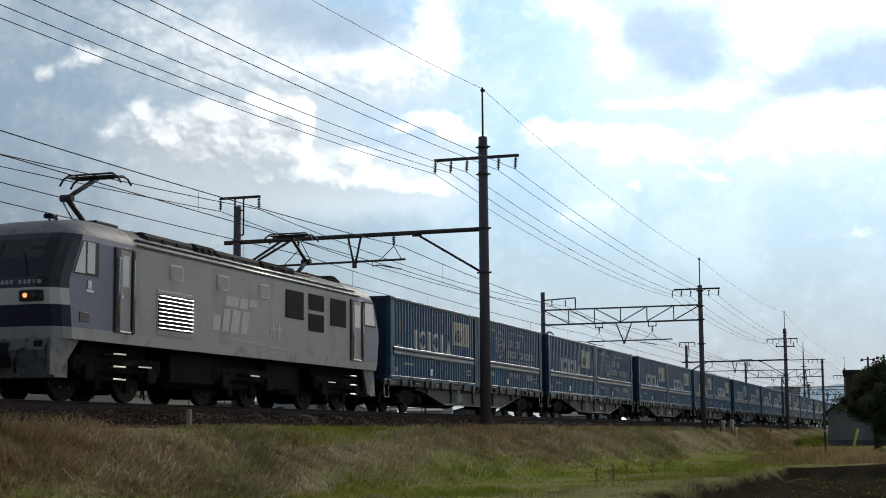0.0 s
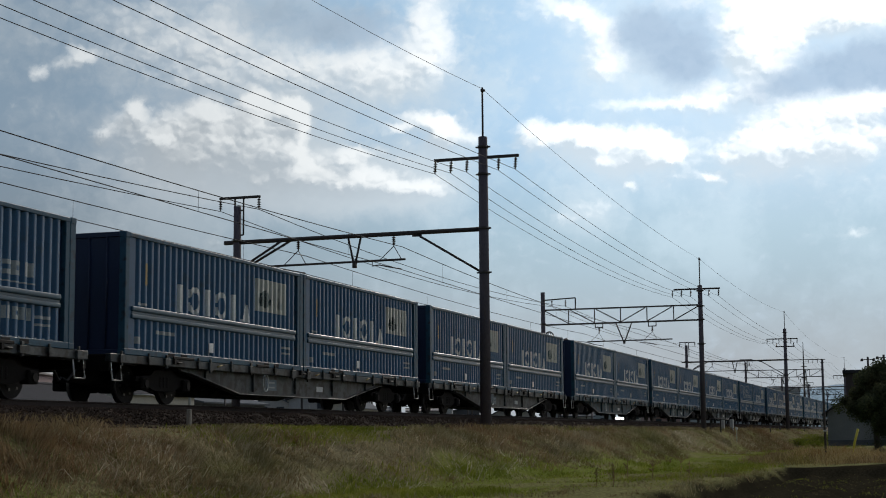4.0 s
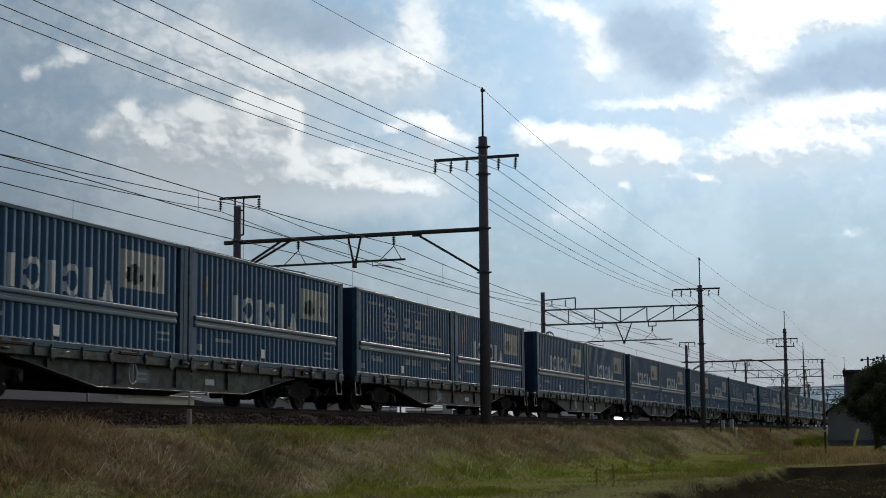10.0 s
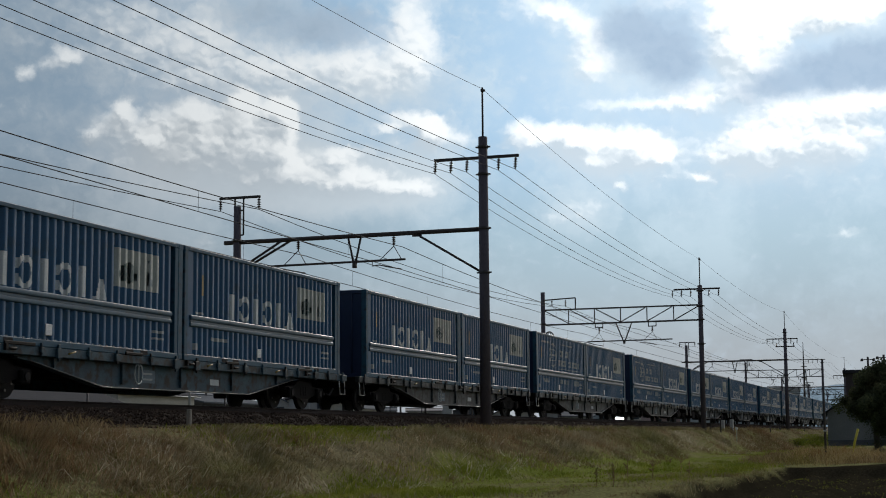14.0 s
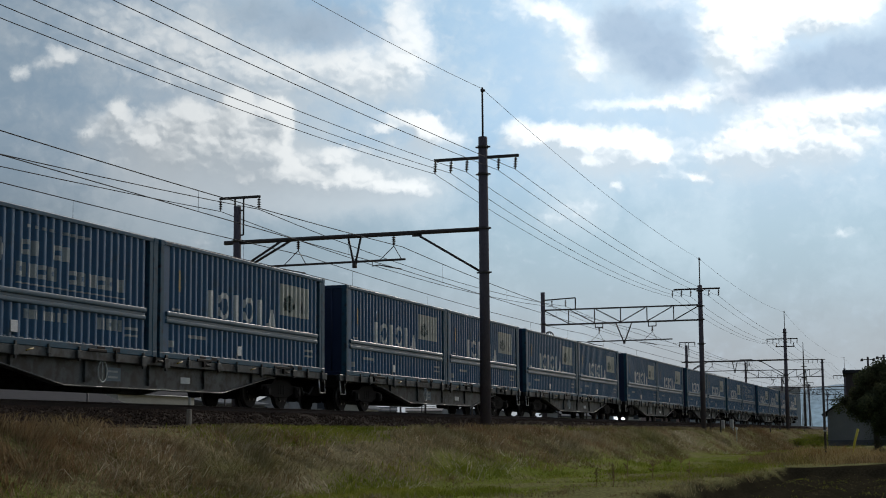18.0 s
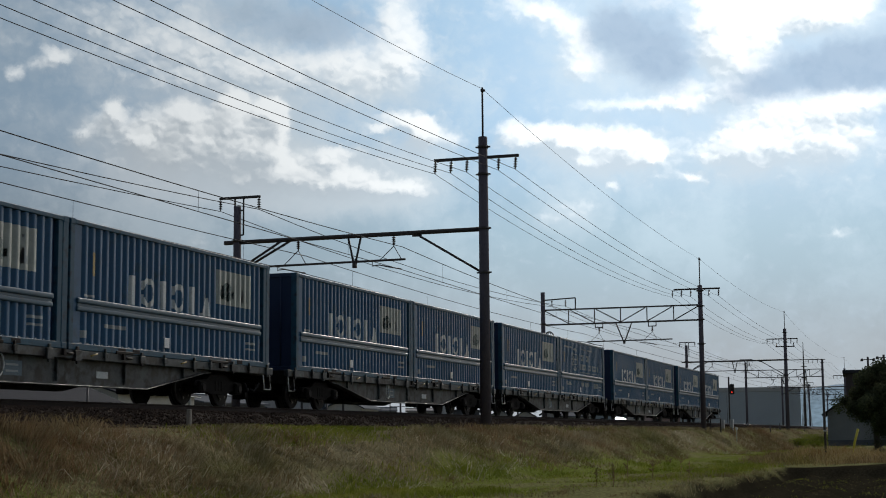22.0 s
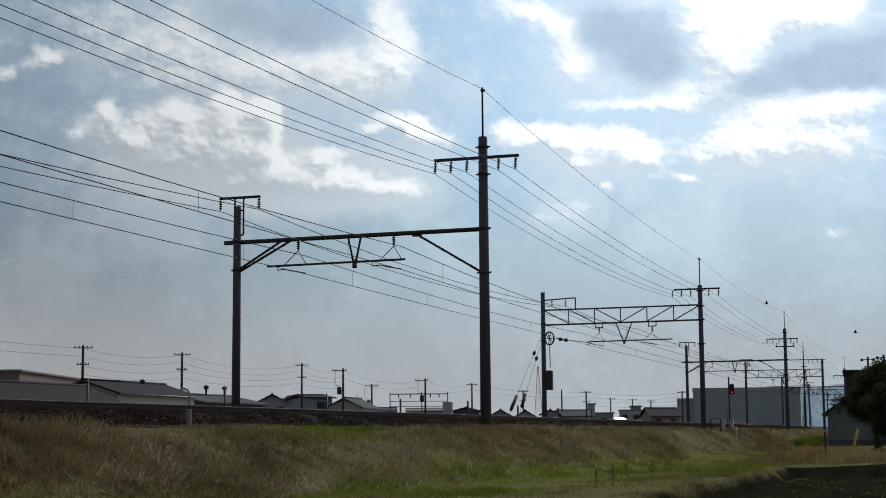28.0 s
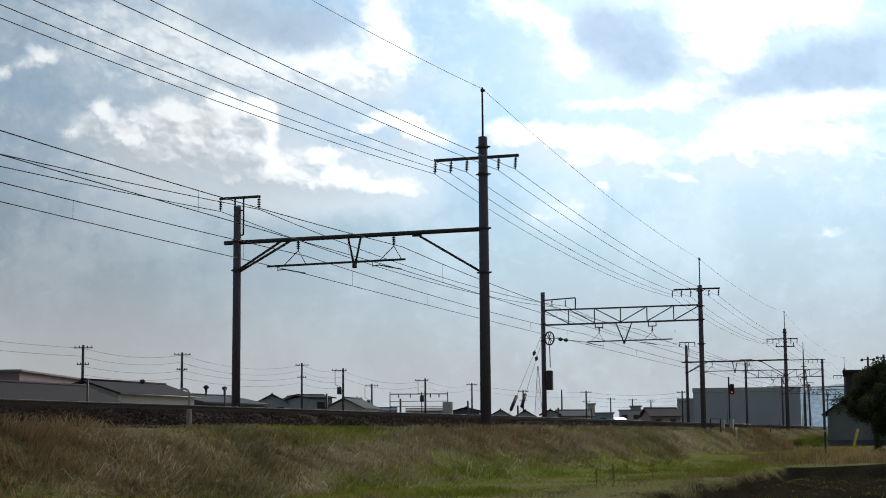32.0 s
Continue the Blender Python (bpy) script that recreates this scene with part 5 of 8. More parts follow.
def make_loco():
    thing = empty("electric_locomotive")
    tagged(thing, "grey and blue electric freight locomotive with raised pantographs", "locomotive")
    # (z, half length, half width, corner length, corner width)
    levels = ((1.17, 8.82, 1.42, 0.46, 0.34), (1.40, 8.88, 1.44, 0.46, 0.34), (1.82, 8.94, 1.44, 0.46, 0.34), (2.14, 9.00, 1.44, 0.46, 0.34), (2.34, 8.98, 1.44, 0.46, 0.34),
              (2.75, 8.80, 1.44, 0.48, 0.34), (3.14, 8.60, 1.44, 0.48, 0.34), (3.26, 8.50, 1.42, 0.48, 0.34), (3.42, 8.30, 1.34, 0.48, 0.34), (3.56, 7.95, 1.18, 0.50, 0.34), (3.67, 7.5, 0.95, 0.5, 0.32), (3.74, 6.9, 0.62, 0.4, 0.2), (3.76, 6.6, 0.3, 0.2, 0.1))
    bm = bmesh.new()
    rings = [[bm.verts.new(p) for p in hull_ring(u, w, cu, cy, z)] for z, u, w, cu, cy in levels]
    k = len(rings[0])
    # materials: 0 grey, 1 cab blue, 2 navy, 3 sill, 4 white band, 5 black screen, 6 roof, 7 cab roof
    for i, (r0, r1) in enumerate(zip(rings, rings[1:])):
        z = (levels[i][0] + levels[i + 1][0]) / 2
        flat = (levels[i][1] - levels[i][3] + levels[i + 1][1] - levels[i + 1][3]) / 2
        for j in range(k):
            f = bm.faces.new((r0[j], r0[(j + 1) % k], r1[(j + 1) % k], r1[j]))
            c = f.calc_center_median()
            front = abs(c.x - LC) > flat - 0.05
            cab = (c.x < CAB_A or c.x > CAB_B) if c.y < 0 else (c.x > 2 * LC - CAB_A or c.x < 2 * LC - CAB_B)
            if z > 3.26:
                mi = 7 if cab else 6
            elif i == 0:
                mi = 3
            elif front:
                mi = {1: 2, 2: 4}.get(i, 5)
            else:
                mi = 1 if cab else 0
            f.material_index = mi
            f.smooth = z > 3.2
    bm.faces.new(rings[-1]).material_index = 6
    bm.faces.new(rings[0][::-1]).material_index = 2
    part("body", recalc(bm), [M_LGREY, M_LBLUE, M_LNAVY, M_SILL, M_FRONT, M_SCREEN, M_LROOF, M_CABROOF], thing, "light grey body with grey-blue cabs and white front band")
    Y = -1.443
    for s in (1, -1):
        flip = pose(0, 0, 0) if s == 1 else pose(2 * LC, 0, 0, 0, 0, 180)
        # side window of the leading cab
        bm = bmesh.new()
        vs = [(-7.74, 2.46), (-6.83, 2.46), (-6.83, 3.14), (-7.40, 3.14)]
        a = [bm.verts.new((x, Y - 0.012, z)) for x, z in vs]
        b = [bm.verts.new((x, Y, z)) for x, z in vs]
        bm.faces.new(a)
        for i in range(4):
            bm.faces.new((a[i], b[i], b[(i + 1) % 4], a[(i + 1) % 4]))
        part("cab_window", recalc(bm), M_RUBBER, thing, "black-framed cab side window").matrix_basis = flip
        for q in ([(-7.73, 2.48), (-7.34, 2.48), (-7.34, 3.12), (-7.41, 3.12)], [(-7.27, 2.50), (-6.98, 2.50), (-6.98, 3.12), (-7.27, 3.12)]):
            bm = bmesh.new()
            bm.faces.new([bm.verts.new((x, Y - 0.015, z)) for x, z in q])
            part("window_pane", bm, M_SEE, thing).matrix_basis = flip
        bm = bmesh.new()
        bm.faces.new([bm.verts.new((x, Y - 0.006, z)) for x, z in ((7.97, 2.44), (8.93, 2.44), (8.72, 3.16), (7.97, 3.16))])
        part("window_frame", bm, M_RUBBER, thing).matrix_basis = flip
        bm = bmesh.new()
        bm.faces.new([bm.verts.new((x, Y - 0.012, z)) for x, z in ((8.02, 2.48), (8.86, 2.48), (8.68, 3.12), (8.02, 3.12))])
        part("cab_window", bm, M_SEE, thing).matrix_basis = flip
        # doors on dark plates coloured as a shaded recess, with bright grab rails
        for a, b in ((-6.14, -5.40), (6.94, 7.86)):
            part("door_frame", block(a - 0.03, b + 0.03, Y - 0.010, Y + 0.01, 1.38, 3.16, 0.004), M_LNAVY, thing, "dark plate in place of a door recess").matrix_basis = flip
            part("corner_seal", block(a - 0.06, a + 0.05, Y - 0.03, Y, 1.40, 3.14, 0.01), M_RUBBER, thing).matrix_basis = flip
            part("grab_rail", tube([(a + 0.09, Y - 0.03, 1.75), (a + 0.09, Y - 0.065, 1.8), (a + 0.09, Y - 0.065, 2.9), (a + 0.09, Y - 0.03, 2.95)], 0.016, 8), M_LOGO, thing, "pale grab rail").matrix_basis = flip
            part("corner_seal", block(b - 0.10, b + 0.03, Y - 0.03, Y, 1.40, 3.14, 0.01), M_RUBBER, thing).matrix_basis = flip
            part("threshold", block(a + 0.14, b - 0.14, Y - 0.035, Y - 0.005, 1.40, 1.435, 0.004), M_SHINE, thing, "worn bright door threshold").matrix_basis = flip
            d = part("cab_door", block(a + 0.16, b - 0.16, Y - 0.018, Y - 0.008, 1.44, 3.10, 0.004), M_LGREY, thing, "grey cab door")
            d.matrix_basis = flip
            part("door_pane", block(a + 0.24, b - 0.24, Y - 0.022, Y - 0.017, 2.35, 3.0, 0), M_SEE, d)
            part("door_handle", block(a + 0.2, a + 0.26, Y - 0.04, Y - 0.018, 2.12, 2.16, 0.003), M_SHINE, d)
            for x in (a + 0.06, b - 0.06):
                part("grab_rail", tube([(x, Y - 0.05, 1.5), (x, Y - 0.05, 2.95)], 0.016, 6), M_SHINE, thing).matrix_basis = flip
        # round-cornered windows along the machine room
        for a in (-3.85, -1.56, 0.74):
            bm = rounded(a, a + 0.62, 2.68, 3.03, 0.10, Y - 0.012)
            w = part("side_window", bm, M_FRONT, thing, "rounded window in a pale metal frame")
            w.matrix_basis = flip
            bm = rounded(a + 0.03, a + 0.59, 2.71, 3.0, 0.085, Y - 0.020)
            part("window_pane", bm, M_LGREY, w)
        # bright slatted air intake
        gx0, gx1, gz0, gz1 = -4.36, -2.78, 1.56, 2.34
        part("intake_frame", block(gx0 - 0.06, gx1 + 0.06, Y - 0.006, Y + 0.01, gz0 - 0.12, gz1 + 0.08, 0.004), M_LGREY, thing).matrix_basis = flip
        part("intake_backing", block(gx0, gx1, Y - 0.009, Y, gz0, gz1, 0), M_DARK, thing).matrix_basis = flip
        for i in range(9):
            z = gz0 + (i + 0.5) * (gz1 - gz0) / 9
            bm = bmesh.new()
            add_box(bm, gx0, gx1, -0.004, 0.004, -0.011, 0.011, 0, pose(0, Y - 0.028, z, -35, 0, 0))
            part("intake_slat", bm, M_SLAT, thing, "polished louvre slat").matrix_basis = flip
        # dark grilles toward the trailing end
        for a, b, z0, z1 in ((2.36, 3.52, 2.30, 3.04), (3.86, 4.92, 2.62, 3.05), (3.86, 4.92, 2.05, 2.52), (5.40, 6.54, 2.29, 3.05)):
            g = part("grille", block(a, b, Y - 0.012, Y + 0.005, z0, z1, 0.006), M_DARK, thing, "dark ventilation grille")
            g.matrix_basis = flip
            for i in range(int((z1 - z0) / 0.07)):
                part("grille_slat", block(a + 0.04, b - 0.04, Y - 0.022, Y - 0.011, z0 + 0.05 + 0.07 * i, z0 + 0.075 + 0.07 * i, 0), M_DARK, g)
        # painted operator logo as plain slanted blocks, pale swoosh and two small marks
        for a, b, z0, z1 in ((-1.76, -1.36, 1.72, 2.08), (-1.24, -0.90, 1.72, 2.26), (-0.78, -0.36, 1.72, 2.26), (-0.22, 0.14, 1.72, 2.26), (-1.22, -0.52, 2.33, 2.58), (-0.44, -0.02, 2.33, 2.58), (0.06, 0.50, 2.40, 2.58)):
            k0, k1 = (z0 - 1.74) * 0.26 - 0.06, (z1 - 1.74) * 0.26 - 0.06
            bm = bmesh.new()
            bm.faces.new([bm.verts.new((x, Y - 0.004, z)) for x, z in ((a + k0, z0), (b + k0, z0), (b + k1, z1), (a + k1, z1))])
            part("logo_block", bm, M_LOGO, thing, "faded white painted logo block").matrix_basis = flip
        bm = bmesh.new()
        bm.faces.new([bm.verts.new((x, Y - 0.004, z)) for x, z in ((-1.6, 1.60), (1.5, 1.47), (3.3, 1.46), (0.6, 1.56))])
        part("pale_swoosh", bm, M_SILL, thing, "pale painted swoosh").matrix_basis = flip
        for x in (1.55, 1.95):
            bm = bmesh.new()
            add_box(bm, x, x + 0.07, Y - 0.005, Y + 0.002, 1.70, 2.14)
            add_box(bm, x - 0.12, x + 0.2, Y - 0.006, Y + 0.002, 1.92, 1.99)
            add_box(bm, x - 0.10, x - 0.04, Y - 0.005, Y + 0.002, 1.70, 1.88)
            part("small_mark", bm, M_LOGO, thing).matrix_basis = flip
        bm = bmesh.new()
        add_box(bm, -7.28, -7.0, Y - 0.010, Y, 2.12, 2.18)
        add_box(bm, -7.22, -7.08, Y - 0.010, Y, 2.2, 2.36)
        part("small_mark", bm, M_WHITE, thing).matrix_basis = flip
        part("step_recess", block(-7.5, -7.15, Y - 0.012, Y, 1.52, 1.72, 0.004), M_LNAVY, thing).matrix_basis = flip
        part("gutter", tube([(-5.3, -1.452, 3.285), (7.6, -1.452, 3.285)], 0.030, 10), M_SHINE, thing, "bright roof gutter").matrix_basis = flip
        part("gutter", tube([(-5.2, -1.362, 3.42), (7.4, -1.362, 3.42)], 0.020, 8), M_SHINE, thing).matrix_basis = flip
        # skirts and steps under the cabs
        for x in (-7.95, 8.2):
            bm = bmesh.new()
            pr = [(-0.42, 1.17), (0.60, 1.17), (-0.12, 0.46), (-0.42, 0.46)] if x < 0 else [(-0.05, 1.17), (0.80, 1.17), (0.45, 0.46), (0.28, 0.46)]
            a = [bm.verts.new((x + p[0], -1.36, p[1])) for p in pr]
            b = [bm.verts.new((x + p[0], -1.30, p[1])) for p in pr]
            bm.faces.new(a)
            bm.faces.new(b[::-1])
            for i in range(4):
                bm.faces.new((a[i], a[(i + 1) % 4], b[(i + 1) % 4], b[i]))
            part("cab_skirt", recalc(bm), M_SKIRT, thing, "weathered grey skirt").matrix_basis = flip
        for x in (-6.1, 7.0):
            for z in (0.42, 0.68, 0.94):
                part("foot_step", block(x, x + 0.5, -1.40, -1.18, z, z + 0.035, 0.004), M_SHINE, thing, "worn bright step").matrix_basis = flip
        for x in (-4.9, 0.6, 5.6):
            part("step_plate", block(x, x + 0.55, -1.30, -1.1, 0.72, 0.755, 0.004), M_SHINE, thing).matrix_basis = flip
        for a, b in ((-3.2, -1.0), (1.9, 3.6), (-6.9, -6.3)):
            part("equipment_box", block(a, b, -1.12, -0.6, 0.45, 1.15, 0.03), M_UNDER, thing).matrix_basis = flip
        # front: headlamps, bar of plain marks, windscreen posts
        end = 1 if s == 1 else -1
        nose = LC - 9.0
        for y in (-0.88, 0.88):
            part("headlamp_housing", block(nose - 0.03, nose + 0.1, y - 0.25, y + 0.25, 1.88, 2.09, 0.02), M_RUBBER, thing).matrix_basis = flip
            for dy in (-0.10, 0.10):
                bm = bmesh.new()
                add_disc(bm, (nose - 0.035, y + dy, 1.985), "x", 0.046, 0.03, 16)
                lit = s == 1 and dy > 0
                part("headlamp", recalc(bm), M_LAMP if lit else M_LENS, thing, "lit amber headlamp" if lit else "dark headlamp").matrix_basis = flip
        bm = bmesh.new()
        for i in range(9):
            if i != 5:
                add_box(bm, nose - 0.015, nose + 0.05, -1.08 + 0.10 * i, -1.02 + 0.10 * i, 2.21, 2.29)
        part("number_bar", bm, M_SILL, thing, "row of pale number bars").matrix_basis = flip
        bm = bmesh.new()
        q = [(nose + 0.14, 1.17), (nose + 0.10, 0.95), (nose + 0.30, 0.42), (nose + 0.75, 0.42), (nose + 0.75, 1.17)]
        a = [bm.verts.new((x, -1.26 + (0.10 if i < 2 else 0), z)) for i, (x, z) in enumerate(q)]
        b = [bm.verts.new((x, 1.26 - (0.10 if i < 2 else 0), z)) for i, (x, z) in enumerate(q)]
        bm.faces.new(a)
        bm.faces.new(b[::-1])
        for i in range(5):
            bm.faces.new((a[i], a[(i + 1) % 5], b[(i + 1) % 5], b[i]))
        part("plough_skirt", recalc(bm), M_SKIRT, thing, "weathered grey front skirt").matrix_basis = flip
        part("coupler_opening", block(nose + 0.05, nose + 0.3, -0.35, 0.35, 0.62, 1.10, 0.03), M_DARK, thing).matrix_basis = flip
        part("coupler", block(nose - 0.42, nose + 0.2, -0.16, 0.16, 0.72, 1.0, 0.04), M_WHEEL, thing).matrix_basis = flip
        for y in (-0.7, 0.7):
            part("brake_hose", tube([(nose + 0.15, y, 0.98), (nose - 0.10, y, 0.92), (nose - 0.12, y + 0.05, 0.7), (nose, y + 0.12, 0.5)], 0.03, 8), M_RUBBER, thing).matrix_basis = flip
        for y in (-1.05, -0.95):
            part("step_hole", block(nose + 0.10, nose + 0.16, y - 0.04, y + 0.04, 1.0, 1.12, 0), M_DARK, thing).matrix_basis = flip
        part("windscreen_post", tube([(nose, 0.0, 2.36), (nose + 0.40, 0.0, 3.14)], 0.035, 6), M_RUBBER, thing).matrix_basis = flip
        for y in (-0.78, 0.6):
            part("wiper", tube([(nose - 0.01, y, 2.38), (nose + 0.22, y + 0.25, 2.9)], 0.012, 5), M_RUBBER, thing).matrix_basis = flip
        part("destination_panel", block(nose + 0.28, nose + 0.40, -0.98, -0.68, 2.82, 3.0, 0.01), M_LROOF, thing, "small grey destination panel").matrix_basis = flip
        part("cab_aerial", tube([(nose + 1.1, -0.55, 3.60), (nose + 1.1, -0.55, 3.72), (nose + 1.45, -0.50, 3.74)], 0.035, 6), M_DARK, thing).matrix_basis = flip
    # roof equipment between the cabs
    for i, (a, b, w, h) in enumerate(((-5.5, -4.75, 1.22, 3.56), (-4.73, -2.4, 1.26, 3.66), (-2.38, -1.3, 1.26, 3.69), (-1.28, 1.2, 1.26, 3.66), (1.22, 3.4, 1.26, 3.68), (3.42, 4.6, 1.22, 3.60))):
        bm = bmesh.new()
        add_box(bm, a, b, -w, w, 3.36, h)
        bevelled(bm, 0.09, 2)
        part("roof_box", bm, M_DARK if i % 2 else M_UNDER, thing, "dark roof equipment box")
        for j in range(3):
            part("roof_vent", block(a + 0.15 + j * (b - a) / 3.4, a + 0.3 + j * (b - a) / 3.4, -w - 0.02, -w + 0.05, 3.46, h - 0.08, 0.01), M_DARK, thing)
    hump = [(6.12, 3.45), (6.22, 3.66), (6.42, 3.79), (6.75, 3.79), (7.05, 3.71), (7.32, 3.58), (7.48, 3.45)]
    bm = bmesh.new()
    a = [bm.verts.new((x, -1.02, z)) for x, z in hump]
    b = [bm.verts.new((x, 0.9, z)) for x, z in hump]
    bm.faces.new(a)
    bm.faces.new(b[::-1])
    for i in range(len(hump)):
        bm.faces.new((a[i], a[(i + 1) % len(hump)], b[(i + 1) % len(hump)], b[i]))
    part("roof_hump", recalc(bm), M_UNDER, thing, "dark arched roof cover")
    for x in (-5.3, -4.0, 4.85, 5.2, 5.6):
        for y in (-0.55, 0.55):
            bm = bmesh.new()
            add_tube(bm, [(x, y, 3.55 + 0.025 * i) for i in range(10)], [0.07 if i % 2 else 0.045 for i in range(10)], 10)
            part("roof_insulator", bm, M_PORC, thing)
    part("bus_bar", tube([(-5.0, 0.55, 3.79), (-2, 0.5, 3.80), (2, 0.5, 3.80), (5.5, 0.55, 3.79)], 0.02, 6), M_WIRE, thing)
    part("horn", tube([(-6.9, -0.5, 3.58), (-6.9, -0.5, 3.68), (-7.15, -0.5, 3.69), (-7.3, -0.5, 3.69)], [0.03, 0.03, 0.035, 0.06], 8), M_DARK, thing)
    # pantographs
    for base, way in ((-5.0, -1), (6.3, 1)):
        p = part("pantograph", block(base - 0.45, base + 0.45, -0.55, 0.55, 3.78, 3.85, 0.02), M_STEEL, thing, "raised single-arm pantograph")
        knee, head = base + way * 0.75, base - way * 0.38
        part("lower_arm", tube([(base, 0, 3.85), (knee, 0, 4.30)], 0.06, 8), M_STEEL, p)
        part("control_rod", tube([(base + way * 0.25, 0.12, 3.85), (knee - way * 0.05, 0.12, 4.22)], 0.02, 6), M_SHINE, p)
        part("knee_joint", tube([(knee, -0.14, 4.30), (knee, 0.14, 4.30)], 0.08, 10), M_STEEL, p)
        part("upper_arm", tube([(knee, 0, 4.30), (head, 0, 4.90)], [0.055, 0.04], 8), M_STEEL, p)
        part("levelling_rod", tube([(knee - way * 0.05, -0.14, 4.36), (head + way * 0.1, -0.2, 4.88)], 0.014, 6), M_STEEL, p)
        part("head_cross_tube", tube([(head, -0.45, 4.90), (head, 0.45, 4.90)], 0.035, 8), M_STEEL, p)
        for dx in (-0.22, 0.22):
            pts = [(head + dx, -0.76, 4.74), (head + dx, -0.68, 4.87), (head + dx, -0.54, 4.96), (head + dx, 0.54, 4.96), (head + dx, 0.68, 4.87), (head + dx, 0.76, 4.74)]
            part("collector_strip", tube(pts, 0.024, 6), M_STEEL, p)
        part("head_plate", block(head - 0.2, head + 0.2, -0.6, 0.6, 4.91, 4.935, 0.01), M_STEEL, p)
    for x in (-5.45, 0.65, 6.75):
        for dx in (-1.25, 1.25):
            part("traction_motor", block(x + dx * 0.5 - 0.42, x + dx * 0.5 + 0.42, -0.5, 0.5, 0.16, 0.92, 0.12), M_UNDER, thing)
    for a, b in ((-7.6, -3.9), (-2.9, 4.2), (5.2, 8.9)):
        part("underframe", block(a, b, -0.9, 0.9, 0.86, 1.18, 0.03), M_UNDER, thing, "near-black underframe")
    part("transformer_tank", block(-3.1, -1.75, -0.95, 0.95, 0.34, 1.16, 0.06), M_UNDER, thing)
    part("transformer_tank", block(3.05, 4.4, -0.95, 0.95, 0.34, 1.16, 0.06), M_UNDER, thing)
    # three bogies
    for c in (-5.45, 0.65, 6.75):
        b = part("bogie", block(c - 0.5, c + 0.5, -1.0, 1.0, 0.40, 0.95, 0.05), M_UNDER, thing, "near-black motor bogie")
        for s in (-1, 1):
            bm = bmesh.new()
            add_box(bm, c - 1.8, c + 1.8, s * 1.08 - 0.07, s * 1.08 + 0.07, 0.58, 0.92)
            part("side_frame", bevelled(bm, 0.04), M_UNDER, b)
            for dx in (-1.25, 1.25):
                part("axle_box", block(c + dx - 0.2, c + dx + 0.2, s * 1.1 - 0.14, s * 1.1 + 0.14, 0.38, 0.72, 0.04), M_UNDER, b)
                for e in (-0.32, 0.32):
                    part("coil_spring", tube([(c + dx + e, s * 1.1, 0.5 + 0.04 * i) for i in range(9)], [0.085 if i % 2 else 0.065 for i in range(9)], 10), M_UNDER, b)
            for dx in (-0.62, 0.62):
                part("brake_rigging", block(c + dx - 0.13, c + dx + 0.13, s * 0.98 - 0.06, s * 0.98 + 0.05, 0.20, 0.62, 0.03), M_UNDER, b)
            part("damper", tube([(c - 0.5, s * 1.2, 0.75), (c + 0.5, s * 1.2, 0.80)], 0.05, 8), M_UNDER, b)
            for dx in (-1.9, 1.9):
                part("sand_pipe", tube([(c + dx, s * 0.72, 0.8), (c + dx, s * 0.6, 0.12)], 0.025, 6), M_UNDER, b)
    return thing


LOCO_X = 33.50
# where each wagon's load begins and ends, and the couplings between the wagons, with the train at its starting place
LOAD_FRONT = (44.27, 64.25, 84.97, 105.0, 125.97, 145.8, 166.78, 186.64, 207.53, 227.63, 248.53, 268.52, 289.46, 309.93, 329.8, 350.81, 371.3, 391.16, 412.2, 432.65)
LOAD_REAR = (63.05, 83.02, 103.75, 123.8, 144.74, 164.62, 185.56, 205.47, 226.38, 246.45, 267.4, 287.34, 308.3, 328.74, 348.66, 369.6, 390.1, 410.0, 430.98, 451.48)
COUPLINGS = (43.25,) + tuple((a + b) / 2 for a, b in zip(LOAD_REAR, LOAD_FRONT[1:])) + (452.05,)
loco = make_loco()
loco.matrix_basis = pose(LOCO_X, NEAR, 0)
WHEEL_L = wheelset_mesh("wheelset", 0.56, 0.38)
wheels = []     # (wheelset, local place, radius, start x)
loco_bogies = sorted([o for o in loco.children if o.name.startswith("bogie")], key=lambda o: sum(v.co.x for v in o.data.vertices))
for b, c in zip(loco_bogies, (-5.45, 0.65, 6.75)):
    for dx in (-1.25, 1.25):
        wheels.append((share("wheelset", WHEEL_L, b, pose(c + dx, 0, 0.56)), (c + dx, 0.56), 0.56, LOCO_X))

boxes = {"name": make_container("name"), "globe": make_container("globe")}
GLOBES = {(0, 1), (1, 1), (7, 0), (11, 0), (12, 0), (17, 1)}
TEAL = {4, 5, 9}
frames_ = {True: make_wagon(M_FRAMEB), False: make_wagon(M_FRAME)}
used = set()
moving = [(loco, LOCO_X, NEAR, 0.0)]


def placed(proto, key, x, y, z):
    """The prototype itself at its first use, a copy afterwards."""
    if key in used:
        return copy_thing(proto, pose(x, y, z))
    used.add(key)
    proto.matrix_basis = pose(x, y, z)
    return proto


for k in range(len(LOAD_FRONT)):
    xc = (COUPLINGS[k] + COUPLINGS[k + 1]) / 2
    wag = placed(frames_[k in TEAL], ("wagon", k in TEAL), xc, NEAR, 0)
    moving.append((wag, xc, NEAR, 0.0))
    for j, xb in ((0, LOAD_FRONT[k]), (1, LOAD_REAR[k] - C_LEN)):
        kind = "globe" if (k, j) in GLOBES else "name"
        c = placed(boxes[kind], kind, xb, NEAR, 0.985)
        moving.append((c, xb, NEAR, 0.985))
for ob, x, y, z in list(moving):
    if ob.name.startswith("container_wagon"):
        for w, (c, ax) in zip(add_wheelsets(ob), WAGON_AXLES):
            wheels.append((w, (ax, 0.405), 0.405, x))


